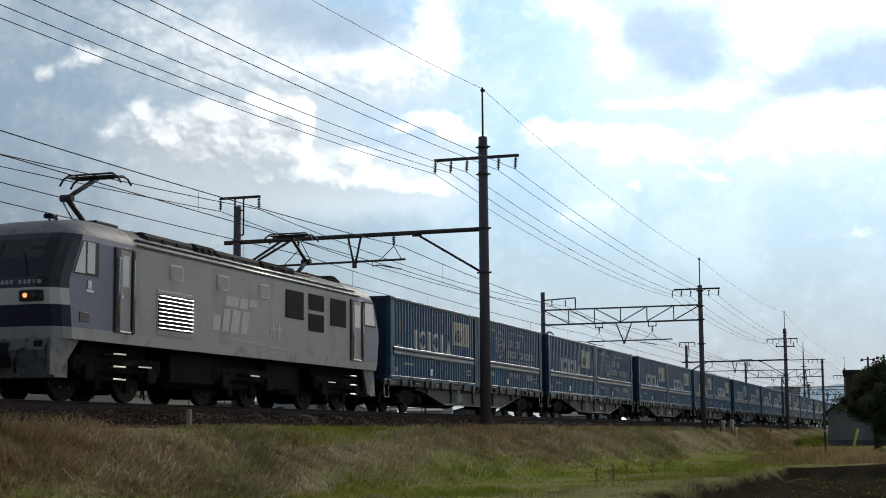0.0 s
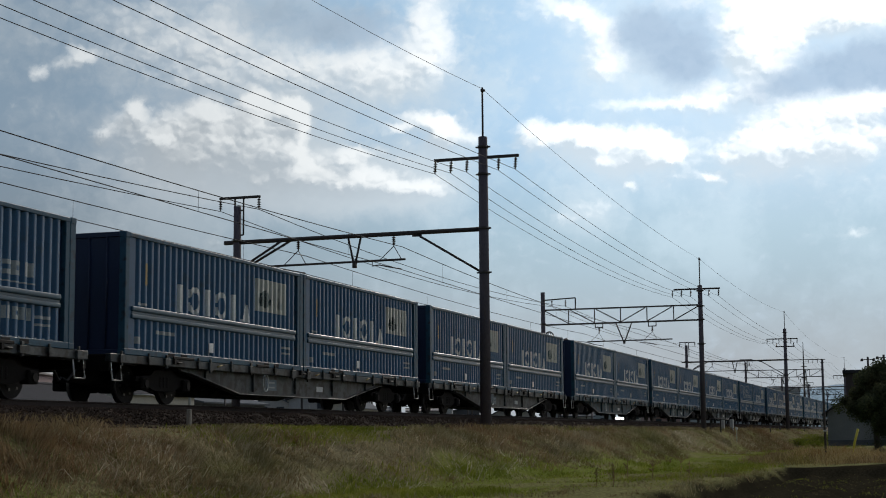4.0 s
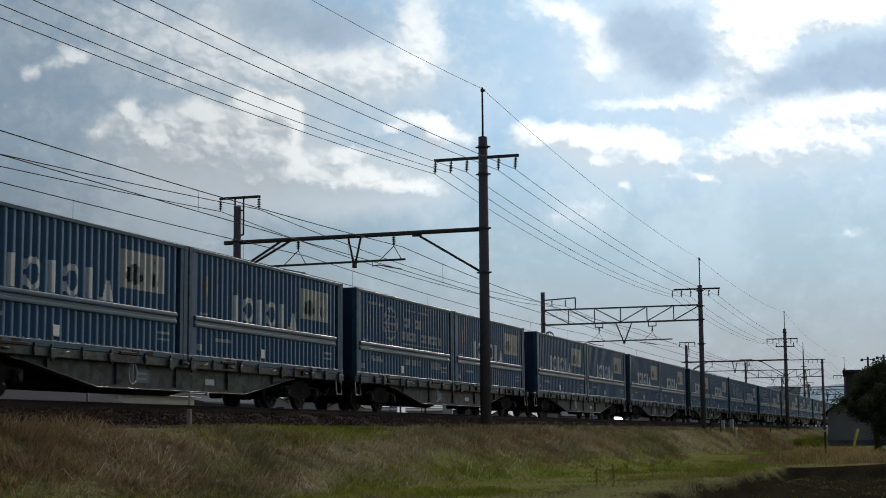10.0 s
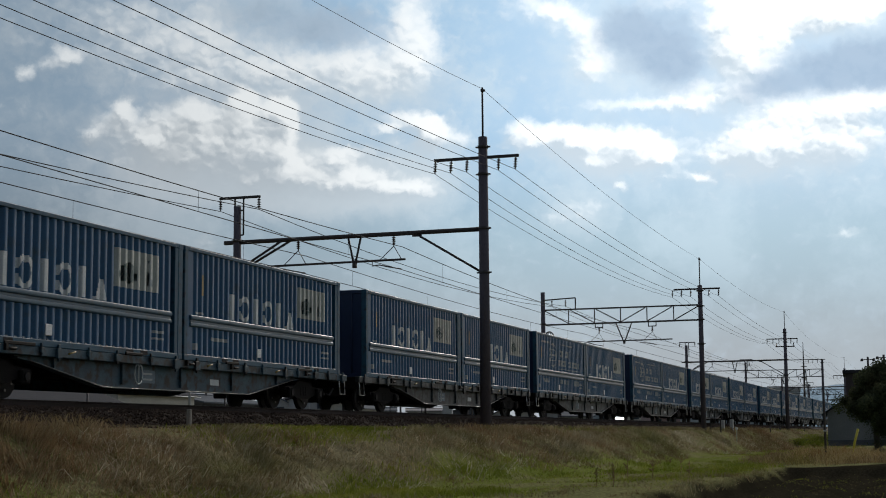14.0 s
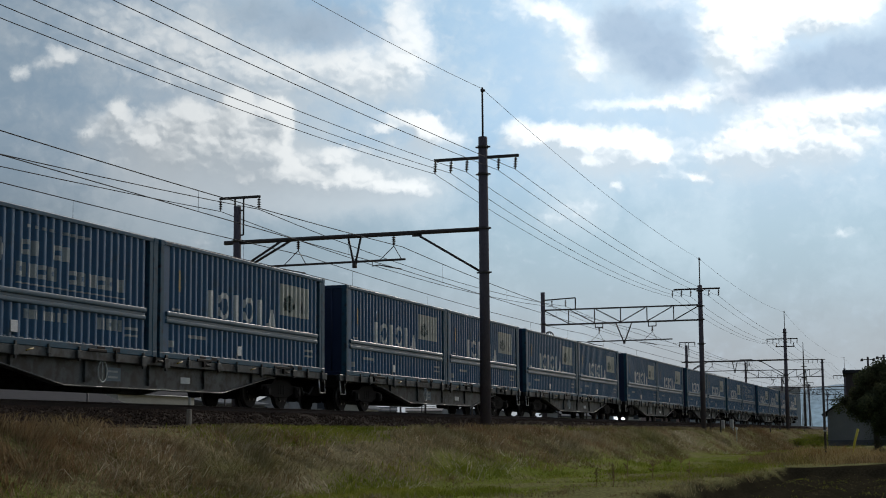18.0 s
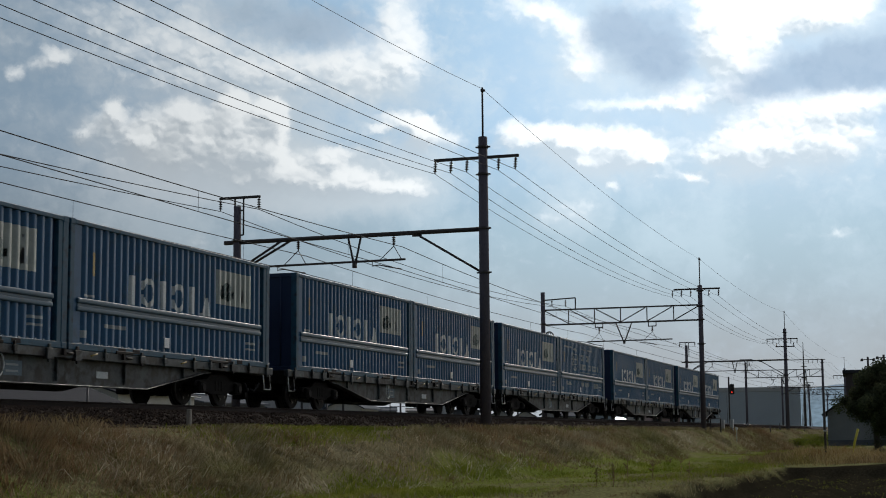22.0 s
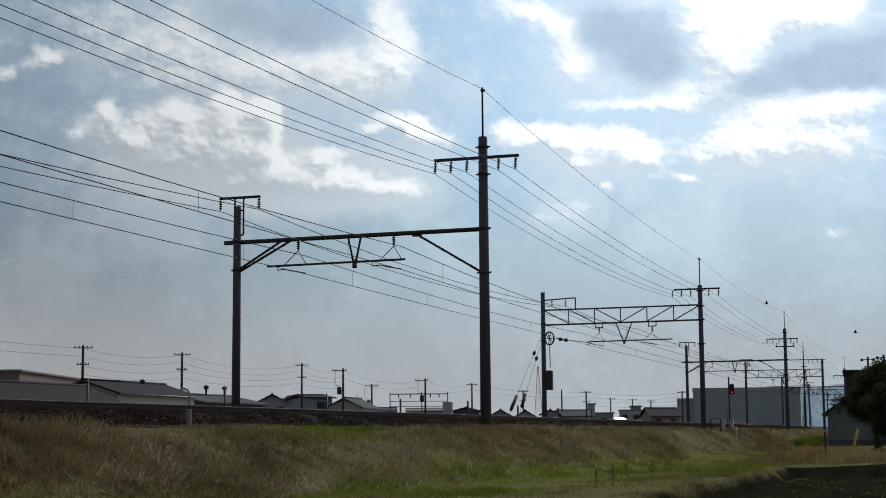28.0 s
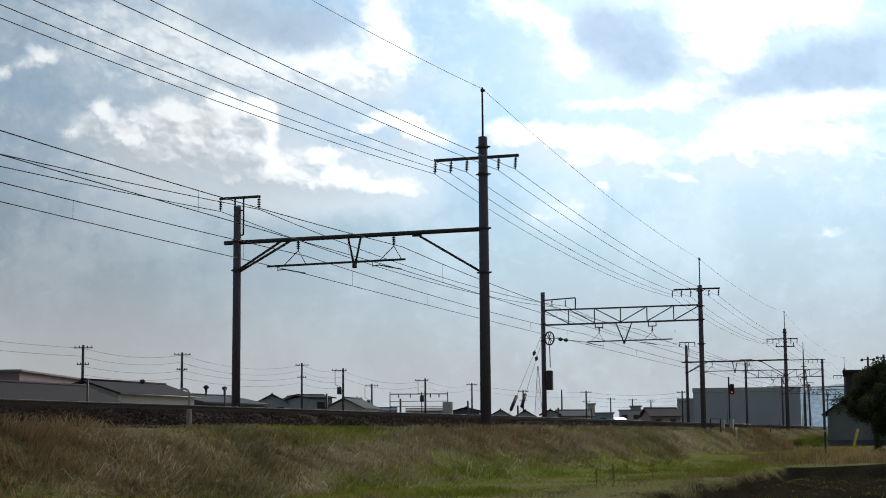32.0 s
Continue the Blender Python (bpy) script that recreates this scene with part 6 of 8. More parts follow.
last = moving[-3][0]
disc = bmesh.new()
add_disc(disc, (9.84, -1.18, 0.88), "x", 0.12, 0.03, 24)
marker = part("tail_marker", recalc(disc), M_MAROON, last, "round dark red tail marker")
disc = bmesh.new()
add_disc(disc, (9.86, -1.18, 0.88), "x", 0.08, 0.03, 24)
part("reflector", recalc(disc), M_MAROON, marker)
part("bracket", block(9.74, 9.83, -1.22, -1.14, 0.76, 0.92, 0), M_WHEEL, marker)


def run(t):
    """How far the train has gone by t seconds."""
    return 14.027 * t + 0.04716 * t * t + 0.00027 * t ** 3


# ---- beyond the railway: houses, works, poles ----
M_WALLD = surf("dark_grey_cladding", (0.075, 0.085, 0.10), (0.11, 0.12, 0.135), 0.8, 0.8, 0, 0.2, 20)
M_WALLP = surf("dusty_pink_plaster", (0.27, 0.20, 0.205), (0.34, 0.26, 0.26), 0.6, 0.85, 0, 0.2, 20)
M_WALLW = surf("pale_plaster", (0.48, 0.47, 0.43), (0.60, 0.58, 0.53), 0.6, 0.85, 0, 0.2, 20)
# the grey and blue-grey walls are lightened to stand for distance haze
M_WALLG = surf("haze_pale_grey_plaster", (0.34, 0.35, 0.36), (0.44, 0.45, 0.46), 0.6, 0.85, 0, 0.2, 20)
M_WALLB = surf("haze_pale_blue_cladding", (0.28, 0.34, 0.38), (0.35, 0.41, 0.45), 0.6, 0.8, 0, 0.2, 20)
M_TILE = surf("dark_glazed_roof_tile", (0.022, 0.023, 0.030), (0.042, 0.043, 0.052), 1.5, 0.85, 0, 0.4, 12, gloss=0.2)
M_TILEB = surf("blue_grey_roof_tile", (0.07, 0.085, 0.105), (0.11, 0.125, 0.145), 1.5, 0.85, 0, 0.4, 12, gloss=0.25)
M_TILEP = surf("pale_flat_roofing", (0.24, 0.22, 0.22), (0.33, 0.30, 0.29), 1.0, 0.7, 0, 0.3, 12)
# warehouse sheet colour is raised to include the haze in front of it
M_SHEET = surf("haze_pale_sheet_cladding", (0.40, 0.45, 0.49), (0.46, 0.51, 0.55), 0.15, 0.6, 0.1, 0.1, 20)
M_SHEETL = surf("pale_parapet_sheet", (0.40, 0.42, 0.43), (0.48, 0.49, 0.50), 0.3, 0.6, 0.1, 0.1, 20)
M_PANE = glassy("house_window_glass", (0.05, 0.06, 0.07), 0.1)
M_TIMBER = surf("weathered_pole", (0.05, 0.045, 0.042), (0.085, 0.075, 0.07), 2, 0.85, 0, 0.3, 30, stretch=(1, 1, 0.2))
M_BASE = FIELD - 0.3


def house(x, y, rz, w, d, eave, ridge, kind, wall, roof, windows=True):
    """A building behind the line: w across the view, d deep, with its roof kind."""
    thing = empty("house" if kind != "flat" else "flat_roofed_building", pose(x, y, 0, 0, 0, rz))
    tall = "two-storey" if ridge > 3.6 else "low"
    look_ = {"eave": "house with long dark tiled roof", "gable": "house with gabled tiled roof", "flat": "building with flat roof"}[kind]
    tone = {M_WALLD: "dark grey", M_WALLP: "dusty pink", M_WALLW: "pale", M_WALLG: "grey", M_WALLB: "blue-grey"}[wall]
    tagged(thing, tall + " " + tone + " " + look_ + " behind the railway", "house" if kind != "flat" else "building")
    hw = w / 2 * (0.96 if kind != "flat" else 1.0)
    bm = bmesh.new()
    if kind == "flat":
        add_box(bm, -hw, hw, 0, d, M_BASE, ridge - 0.15)
        part("wall", bm, wall, thing)
        part("roof", block(-w / 2 - 0.25, w / 2 + 0.25, -0.25, d + 0.25, ridge - 0.2, ridge, 0.03), roof, thing)
    else:
        along = kind == "eave"
        if along:
            prof, ext = [(0, M_BASE), (d, M_BASE), (d, eave), (d / 2, ridge - 0.12), (0, eave)], hw
            a = [bm.verts.new((-ext, p, z)) for p, z in prof]
            b = [bm.verts.new((ext, p, z)) for p, z in prof]
        else:
            prof = [(-hw, M_BASE), (hw, M_BASE), (hw, eave), (0, ridge - 0.12), (-hw, eave)]
            a = [bm.verts.new((p, 0, z)) for p, z in prof]
            b = [bm.verts.new((p, d, z)) for p, z in prof]
        bm.faces.new(a)
        bm.faces.new(b[::-1])
        for i in range(5):
            bm.faces.new((a[i], a[(i + 1) % 5], b[(i + 1) % 5], b[i]))
        part("wall", recalc(bm), wall, thing)
        for s in (-1, 1):
            bm = bmesh.new()
            o = 0.4
            run_ = d / 2 if along else hw
            drop = (ridge - eave) * (run_ + o) / run_
            for k, dz in ((0, 0.0), (1, 0.14)):
                if along:
                    q = [(-hw - o, d / 2, ridge + dz), (hw + o, d / 2, ridge + dz), (hw + o, d / 2 + s * (run_ + o), ridge - drop + dz), (-hw - o, d / 2 + s * (run_ + o), ridge - drop + dz)]
                else:
                    q = [(0, -o, ridge + dz), (0, d + o, ridge + dz), (s * (run_ + o), d + o, ridge - drop + dz), (s * (run_ + o), -o, ridge - drop + dz)]
                if k == 0:
                    lo = [bm.verts.new(p) for p in q]
                else:
                    hi = [bm.verts.new(p) for p in q]
            bm.faces.new(lo)
            bm.faces.new(hi[::-1])
            for i in range(4):
                bm.faces.new((lo[i], lo[(i + 1) % 4], hi[(i + 1) % 4], hi[i]))
            part("roof_slope", recalc(bm), roof, thing)
        if along:
            part("ridge_tiles", tube([(-hw - 0.4, d / 2, ridge + 0.16), (hw + 0.4, d / 2, ridge + 0.16)], 0.11, 8), roof, thing)
        else:
            part("ridge_tiles", tube([(0, -0.4, ridge + 0.16), (0, d + 0.4, ridge + 0.16)], 0.11, 8), roof, thing)
    n = max(1, int(w / 2.0)) if windows else 0
    for i in range(n):
        cx = -hw + (i + 0.5) * 2 * hw / n
        top = min(eave, ridge) - 0.45
        if top - 0.9 > -0.4:
            win = part("window", block(cx - 0.5, cx + 0.5, -0.06, 0.02, top - 0.85, top, 0.01), M_WALLD, thing)
            part("pane", block(cx - 0.44, cx + 0.44, -0.075, -0.055, top - 0.79, top - 0.06, 0), M_PANE, win)
    return thing


def utility_pole(x, y, top, arms, gear):
    thing = empty("utility_pole", pose(x, y, 0, 0, 0, -70))
    tagged(thing, "dark utility pole with crossarms and insulators" if arms else "plain dark utility pole", "utility pole", "utility poles")
    part("pole", tube([(0, 0, M_BASE), (0, 0, top)], [0.17, 0.11], 10), M_TIMBER, thing)
    for i in range(arms):
        z = top - 0.25 - 1.5 * i
        s = 0.85 - 0.3 * i
        o = -0.45 if gear == 1 and i == 0 else 0.0
        part("crossarm", block(-s + o, s + o, -0.045, 0.045, z - 0.04, z + 0.04, 0.01), M_TIMBER, thing)
        for k in (-0.85, -0.4, 0.45, 0.9):
            part("pin_insulator", tube([(k * s + o, 0, z + 0.03), (k * s + o, 0, z + 0.18)], [0.03, 0.055], 8), M_PORC, thing)
    if gear:
        part("transformer", tube([(-0.42, 0, top - 2.9), (-0.42, 0, top - 2.1)], 0.26, 12), M_STEEL, thing)
        part("down_lead", tube([(-0.9, 0, top - 0.3), (-0.9, 0, top - 1.8), (-0.3, 0, top - 2.1)], 0.035, 6), M_WIRE, thing)
    return thing


def short_post(x, y, top):
    thing = part("signal_post", tube([(x, y, M_BASE), (x, y, top)], 0.065, 10), M_STEEL, None)
    return tagged(thing, "short dark steel post beyond the tracks", "post", "short posts")


def yard_gantry(a, b, top):
    thing = empty("yard_gantry")
    tagged(thing, "thin steel gantry with cross beam and wires", "gantry")
    for t in (0, 0.55, 1):
        x, y = a[0] + (b[0] - a[0]) * t, a[1] + (b[1] - a[1]) * t
        part("leg", tube([(x, y, M_BASE), (x, y, top + 0.3)], 0.07, 8), M_STEEL, thing)
    part("beam", tube([(a[0], a[1], top), (b[0], b[1], top)], 0.07, 8), M_STEEL, thing)
    part("equipment_box", block(b[0] - 0.3, b[0] + 0.3, b[1] - 0.65, b[1] + 0.65, top - 3.1, top - 1.1, 0.02), M_SHEETL, thing, "pale grey equipment box")
    for z in (top - 1.0, top - 1.7):
        part("cable", tube([(a[0], a[1], z), (b[0], b[1], z)], 0.04, 5), M_WIRE, thing)
    for t in (0.15, 0.35, 0.7, 0.85):
        x, y = a[0] + (b[0] - a[0]) * t, a[1] + (b[1] - a[1]) * t
        part("insulator", tube([(x, y, top), (x, y, top - 0.5)], 0.08, 8), M_PORC, thing)
    return thing


def warehouse(x, y, rz, w, top):
    thing = empty("warehouse", pose(x, y, 0, 0, 0, rz))
    tagged(thing, "large windowless grey sheet-clad warehouse with pale parapet", "warehouse")
    part("wall", block(-w / 2, w / 2, 0, 40, M_BASE, top - 0.7, 0.05), M_SHEET, thing)
    part("parapet", block(-w / 2 - 0.1, w / 2 + 0.1, -0.12, 40.1, top - 0.85, top, 0.05), M_SHEETL, thing)
    for i in range(1, 12):
        cx = -w / 2 + w * i / 12
        part("panel_joint", block(cx - 0.05, cx + 0.05, -0.04, 0.0, M_BASE, top - 0.9, 0), M_SHEET, thing)
    part("annex", block(-w / 2 - 3.2, -w / 2 - 0.05, 2, 30, M_BASE, top - 1.9, 0.05), M_SHEET, thing)
    return thing


def pylon(x, y, top):
    thing = empty("transmission_pylon", pose(x, y, 0, 0, 0, 15))
    tagged(thing, "faint grey lattice transmission pylon far off", "pylon")
    h = top - FIELD
    lv = [FIELD + h * t for t in (0, 0.16, 0.31, 0.45, 0.58, 0.70, 0.81, 0.91, 1.0)]
    wd = [0.075 * h * (1 - 0.93 * t) for t in (0, 0.16, 0.31, 0.45, 0.58, 0.70, 0.81, 0.91, 1.0)]
    cs = ((-1, -1), (1, -1), (1, 1), (-1, 1))
    for sx, sy in cs:
        part("leg", tube([(sx * w, sy * w, z) for z, w in zip(lv, wd)], 0.10, 4), M_SHEETL, thing)
    for i in range(len(lv) - 1):
        for (ax, ay), (bx, by) in zip(cs, cs[1:] + cs[:1]):
            bm = tube([(ax * wd[i], ay * wd[i], lv[i]), (bx * wd[i + 1], by * wd[i + 1], lv[i + 1])], 0.05, 4)
            add_tube(bm, [(bx * wd[i], by * wd[i], lv[i]), (ax * wd[i + 1], ay * wd[i + 1], lv[i + 1])], 0.05, 4)
            part("bracing", bm, M_SHEETL, thing)
    for t in (0.62, 0.76, 0.9):
        z = FIELD + h * t
        part("crossarm", tube([(-0.13 * h, 0, z), (0, 0, z + 0.5), (0.13 * h, 0, z)], 0.10, 4), M_SHEETL, thing)
    return thing


def mast(x, y, top):
    thing = empty("radio_mast", pose(x, y, 0))
    tagged(thing, "slim grey radio mast behind the warehouse", "mast")
    part("tube", tube([(0, 0, M_BASE), (0, 0, top - 5), (0, 0, top)], [0.28, 0.16, 0.06], 8), M_STEEL, thing)
    for z in (top - 5.2, top - 7.5):
        part("platform", tube([(0, 0, z), (0, 0, z + 0.15)], 0.6, 10), M_STEEL, thing)
    return thing


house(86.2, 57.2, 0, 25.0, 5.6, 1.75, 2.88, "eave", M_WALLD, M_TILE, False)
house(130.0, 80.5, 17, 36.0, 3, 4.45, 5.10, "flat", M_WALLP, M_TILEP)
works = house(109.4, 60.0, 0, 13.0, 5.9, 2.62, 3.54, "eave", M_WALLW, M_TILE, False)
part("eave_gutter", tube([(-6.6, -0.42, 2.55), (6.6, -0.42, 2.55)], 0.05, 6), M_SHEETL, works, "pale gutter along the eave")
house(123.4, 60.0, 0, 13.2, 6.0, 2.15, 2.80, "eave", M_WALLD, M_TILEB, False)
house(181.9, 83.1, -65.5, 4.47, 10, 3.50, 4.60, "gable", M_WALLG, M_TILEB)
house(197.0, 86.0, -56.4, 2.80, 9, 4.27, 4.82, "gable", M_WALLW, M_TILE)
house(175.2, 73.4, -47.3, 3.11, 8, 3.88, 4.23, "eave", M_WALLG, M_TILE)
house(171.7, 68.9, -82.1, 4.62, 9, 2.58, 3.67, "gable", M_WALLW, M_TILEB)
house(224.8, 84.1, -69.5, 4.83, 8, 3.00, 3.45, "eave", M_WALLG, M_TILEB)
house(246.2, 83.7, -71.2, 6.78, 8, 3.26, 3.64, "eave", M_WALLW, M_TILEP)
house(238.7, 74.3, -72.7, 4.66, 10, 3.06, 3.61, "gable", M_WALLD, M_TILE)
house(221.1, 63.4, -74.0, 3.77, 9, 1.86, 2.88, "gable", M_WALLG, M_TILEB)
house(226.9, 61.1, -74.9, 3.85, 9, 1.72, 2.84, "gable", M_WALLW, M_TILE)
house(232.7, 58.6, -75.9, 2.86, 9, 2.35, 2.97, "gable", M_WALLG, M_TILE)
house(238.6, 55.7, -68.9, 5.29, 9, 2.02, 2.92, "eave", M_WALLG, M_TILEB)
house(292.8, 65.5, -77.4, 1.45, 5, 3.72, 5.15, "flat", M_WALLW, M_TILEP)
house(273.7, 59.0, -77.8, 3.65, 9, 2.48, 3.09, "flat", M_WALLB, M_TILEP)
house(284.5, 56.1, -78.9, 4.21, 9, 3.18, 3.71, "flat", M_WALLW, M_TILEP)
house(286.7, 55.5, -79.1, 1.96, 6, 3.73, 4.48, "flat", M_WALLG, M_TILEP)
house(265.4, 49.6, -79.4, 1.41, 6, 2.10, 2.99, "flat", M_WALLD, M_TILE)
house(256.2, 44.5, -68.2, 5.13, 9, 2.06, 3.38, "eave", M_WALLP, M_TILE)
utility_pole(119.4, 73.1, 7.49, 2, 0)
utility_pole(137.0, 72.5, 7.68, 2, 0)
utility_pole(174.3, 75.6, 8.23, 2, 0)
utility_pole(157.7, 63.4, 6.71, 1, 1)
utility_pole(186.9, 71.1, 5.93, 1, 2)
utility_pole(179.9, 61.3, 6.25, 1, 1)
utility_pole(219.9, 67.5, 6.99, 1, 0)
utility_pole(231.7, 62.7, 6.19, 2, 0)
utility_pole(242.9, 59.2, 6.42, 0, 0)
utility_pole(234.0, 53.1, 5.92, 2, 0)
utility_pole(283.8, 59.7, 5.98, 1, 0)
utility_pole(294.4, 57.6, 5.95, 1, 0)
utility_pole(295.1, 54.1, 5.69, 1, 0)
utility_pole(236.9, 38.5, 5.75, 2, 0)
utility_pole(242.1, 94.8, 5.83, 1, 0)
utility_pole(232.6, 91.6, 5.31, 0, 0)
short_post(85.4, 51.9, 3.01)
short_post(94.1, 46.5, 2.65)
short_post(87.8, 36.4, 1.85)
short_post(89.4, 32.1, 1.50)
short_post(95.5, 29.6, 1.44)
short_post(101.3, 27.8, 1.21)
short_post(106.8, 26.3, 1.12)
short_post(109.3, 24.4, 1.05)
yard_gantry((197.1, 72.3), (199.7, 64.8), 4.85)
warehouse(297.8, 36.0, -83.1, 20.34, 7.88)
pylon(677.5, 176.1, 30.27)
pylon(518.2, 43.0, 19.72)
mast(328.8, 27.6, 18.10)

# roof ventilators, bent flue
def ventilator(x, y, z):
    bm = tube([(x, y, z - 2.4), (x, y, z - 0.35)], 0.10, 10)
    add_tube(bm, [(x, y, z - 0.36), (x, y, z - 0.24), (x, y, z - 0.08), (x, y, z)], [0.13, 0.25, 0.23, 0.08], 14)
    return tagged(part("roof_ventilator", bm, M_STEEL, None), "mushroom-shaped metal roof ventilator", "ventilator", "roof ventilators")


ventilator(112.0, 62.9, 4.00)
ventilator(123.5, 62.9, 3.84)
ventilator(127.2, 62.9, 3.84)
tagged(part("bent_flue", tube([(99.3, 51.9, M_BASE), (99.3, 51.9, 2.35), (99.22, 52.0, 2.62), (99.05, 52.25, 2.72), (98.9, 52.45, 2.62)], 0.085, 12), M_SHEETL, None), "pale bent metal flue pipe beside the works", "flue pipe")


def swag(name, label, a, b, sag, r=0.017):
    pts = [Vector(a).lerp(Vector(b), i / 12) - Vector((0, 0, sag * 4 * (i / 12) * (1 - i / 12))) for i in range(13)]
    return tagged(part(name, tube(pts, r, 4), M_WIRE, None), label, "power line", "power lines")


for a, b, s in (((60, 70, 8.6), (119.4, 73.1, 7.2), 0.7), ((119.4, 73.1, 7.2), (137.0, 72.5, 7.4), 0.5), ((137.0, 72.5, 7.4), (174.3, 75.6, 8.0), 0.9), ((174.3, 75.6, 8.0), (157.7, 63.4, 6.4), 0.4),
                ((137.0, 72.5, 5.9), (174.3, 75.6, 6.5), 0.7), ((119.4, 73.1, 5.6), (137.0, 72.5, 5.8), 0.4), ((157.7, 63.4, 6.4), (179.9, 61.3, 6.0), 0.8), ((179.9, 61.3, 6.0), (219.9, 67.5, 6.7), 0.6),
                ((234.0, 53.1, 5.7), (236.9, 38.5, 5.5), 0.5), ((234.0, 53.1, 4.4), (236.9, 38.5, 4.3), 0.4), ((219.9, 67.5, 6.7), (234.0, 53.1, 5.7), 0.5), ((174.3, 75.6, 6.5), (157.7, 63.4, 5.2), 0.3)):
    for dz, dy in ((0, 0), (-0.7, 0.25)):
        swag("power_line", "thin slack power line between utility poles", (a[0], a[1] + dy, a[2] + dz), (b[0], b[1] + dy, b[2] + dz), s, 0.011)

# ---- line-side gear ----
# red colour-light signal beyond the far track
sig = empty("railway_signal", pose(193.2, 25.5, 0))
tagged(sig, "railway colour-light signal showing red", "signal")
part("mast", tube([(0, 0, -1.2), (0, 0, 6.2)], 0.10, 10), M_STEEL, sig)
part("head", block(-0.25, 0.1, -0.68, -0.12, 4.0, 5.3, 0.10), M_RUBBER, sig)
for z, m in ((4.28, M_RED), (4.65, M_DARK), (5.02, M_DARK)):
    bm = bmesh.new()
    add_disc(bm, (-0.27, -0.4, z), "x", 0.10, 0.05, 16)
    part("lens", recalc(bm), m, sig, "lit red lens" if m is M_RED else "dark lens")
part("ladder", tube([(0.1, 0.3, -0.9), (0.1, 0.3, 4.0)], 0.03, 6), M_STEEL, sig)

# tension gear and guys at the second portal's far post
ten = empty("tension_gear", pose(95.0, 24.3, 0))
tagged(ten, "wire tensioning wheel with weight box on the portal post", "tension gear")
part("weight_box", block(-0.2, 0.2, -0.56, -0.2, 2.05, 3.3, 0.02), M_STEEL, ten)
bm = bmesh.new()
rim = [(-0.2, -0.45 + 0.30 * math.cos(k * math.pi / 10), 5.35 + 0.42 * math.sin(k * math.pi / 10)) for k in range(21)]
add_tube(bm, rim, 0.05, 6, cap=False)
for k in range(4):
    add_tube(bm, [rim[k * 2], rim[k * 2 + 10]], 0.025, 5)
part("tension_wheel", recalc(bm), M_STEEL, ten)
part("weight_rope", tube([(-0.2, -0.45, 5.0), (-0.1, -0.45, 3.5)], 0.03, 5), M_WIRE, ten)
for i, (x, y, z) in enumerate(((0.1, -1.1, 5.30), (0.13, -1.46, 5.24))):
    part("strain_insulator", tube([(x, y + 0.15, z + 0.02), (x, y, z), (x, y - 0.15, z - 0.02)], [0.05, 0.14, 0.05], 10), M_PORC, ten)
part("strain_wire", tube([(0, -0.4, 5.4), (0.25, -2.9, 5.05), (0.3, -3.2, 4.95)], 0.02, 5), M_WIRE, ten)
for top, foot, k in (((94.6, 24.3, 5.6), (85.0, 24.3, -0.6), 0.83), ((94.6, 24.3, 5.2), (87.6, 24.3, -0.6), 0.78)):
    g = empty("guy_wire")
    tagged(g, "guy wire with dark guard sleeve and ball insulator", "guy wire", "guy wires")
    a, b = Vector(top), Vector(foot)
    part("wire", tube([a, b], 0.010, 5), M_WIRE, g)
    part("guard_sleeve", tube([a.lerp(b, k - 0.17), a.lerp(b, k - 0.04)], 0.10, 10), M_RUBBER, g)
    part("ball_insulator", tube([a.lerp(b, 0.18), a.lerp(b, 0.205), a.lerp(b, 0.23)], [0.05, 0.12, 0.05], 10), M_PORC, g)

# markers and small gear on the near side
mk = part("marker_post", block(26.955, 27.045, 14.07, 14.16, -1.05, -0.2, 0.015), surf("pale_concrete_marker", (0.26, 0.24, 0.21), (0.36, 0.33, 0.29), 4, 0.9, 0, 0.3, 40), None)
tagged(mk, "weathered pale concrete marker post on the bank", "marker post")
hoop = part("cable_hoop", tube([(99.3, 13.7, -1.2), (99.3, 13.7, 0.16), (99.3, 14.35, 0.16), (99.3, 14.35, -1.2)], 0.05, 8), M_STEEL, None)
tagged(hoop, "dark steel hoop rail beside the track", "hoop rail")
for x, y, z in ((104.6, 14.3, 0.10), (106.2, 13.9, 0.16)):
    b = part("relay_box", block(x - 0.16, x + 0.16, y - 0.12, y + 0.12, -1.1, z, 0.02), M_SHEETL, None)
    tagged(b, "pale grey line-side equipment box", "equipment box", "line-side boxes")
for x, y, z in ((139.7, 14.0, 0.05), (128.0, 13.6, -0.1), (118.0, 14.2, 0.05), (160.0, 13.6, 0.1)):
    b = part("stake", tube([(x, y, -1.3), (x, y, z)], 0.05, 8), M_STEEL, None)
    tagged(b, "short dark steel line-side stake", "stake", "line-side stakes")
lamp = part("white_marker", tube([(98.5, 12.6, -1.3), (98.5, 12.6, -0.62), (98.5, 12.6, -0.50), (98.5, 12.6, -0.40)], [0.04, 0.04, 0.10, 0.06], 10), M_WHITE, None)
tagged(lamp, "small white marker on the bank", "marker")

# assumed low shed beyond the tracks, glossy sheets tilted to throw back the sun
tin = empty("tin_roofed_shed", pose(169.5, 34.6, 0, 0, 0, -19))
tagged(tin, "assumed low shed with tin roof tilted to glint", "shed")
part("wall", block(-1.3, 1.3, -0.35, 0.4, M_BASE, 0.75, 0), M_WALLD, tin)
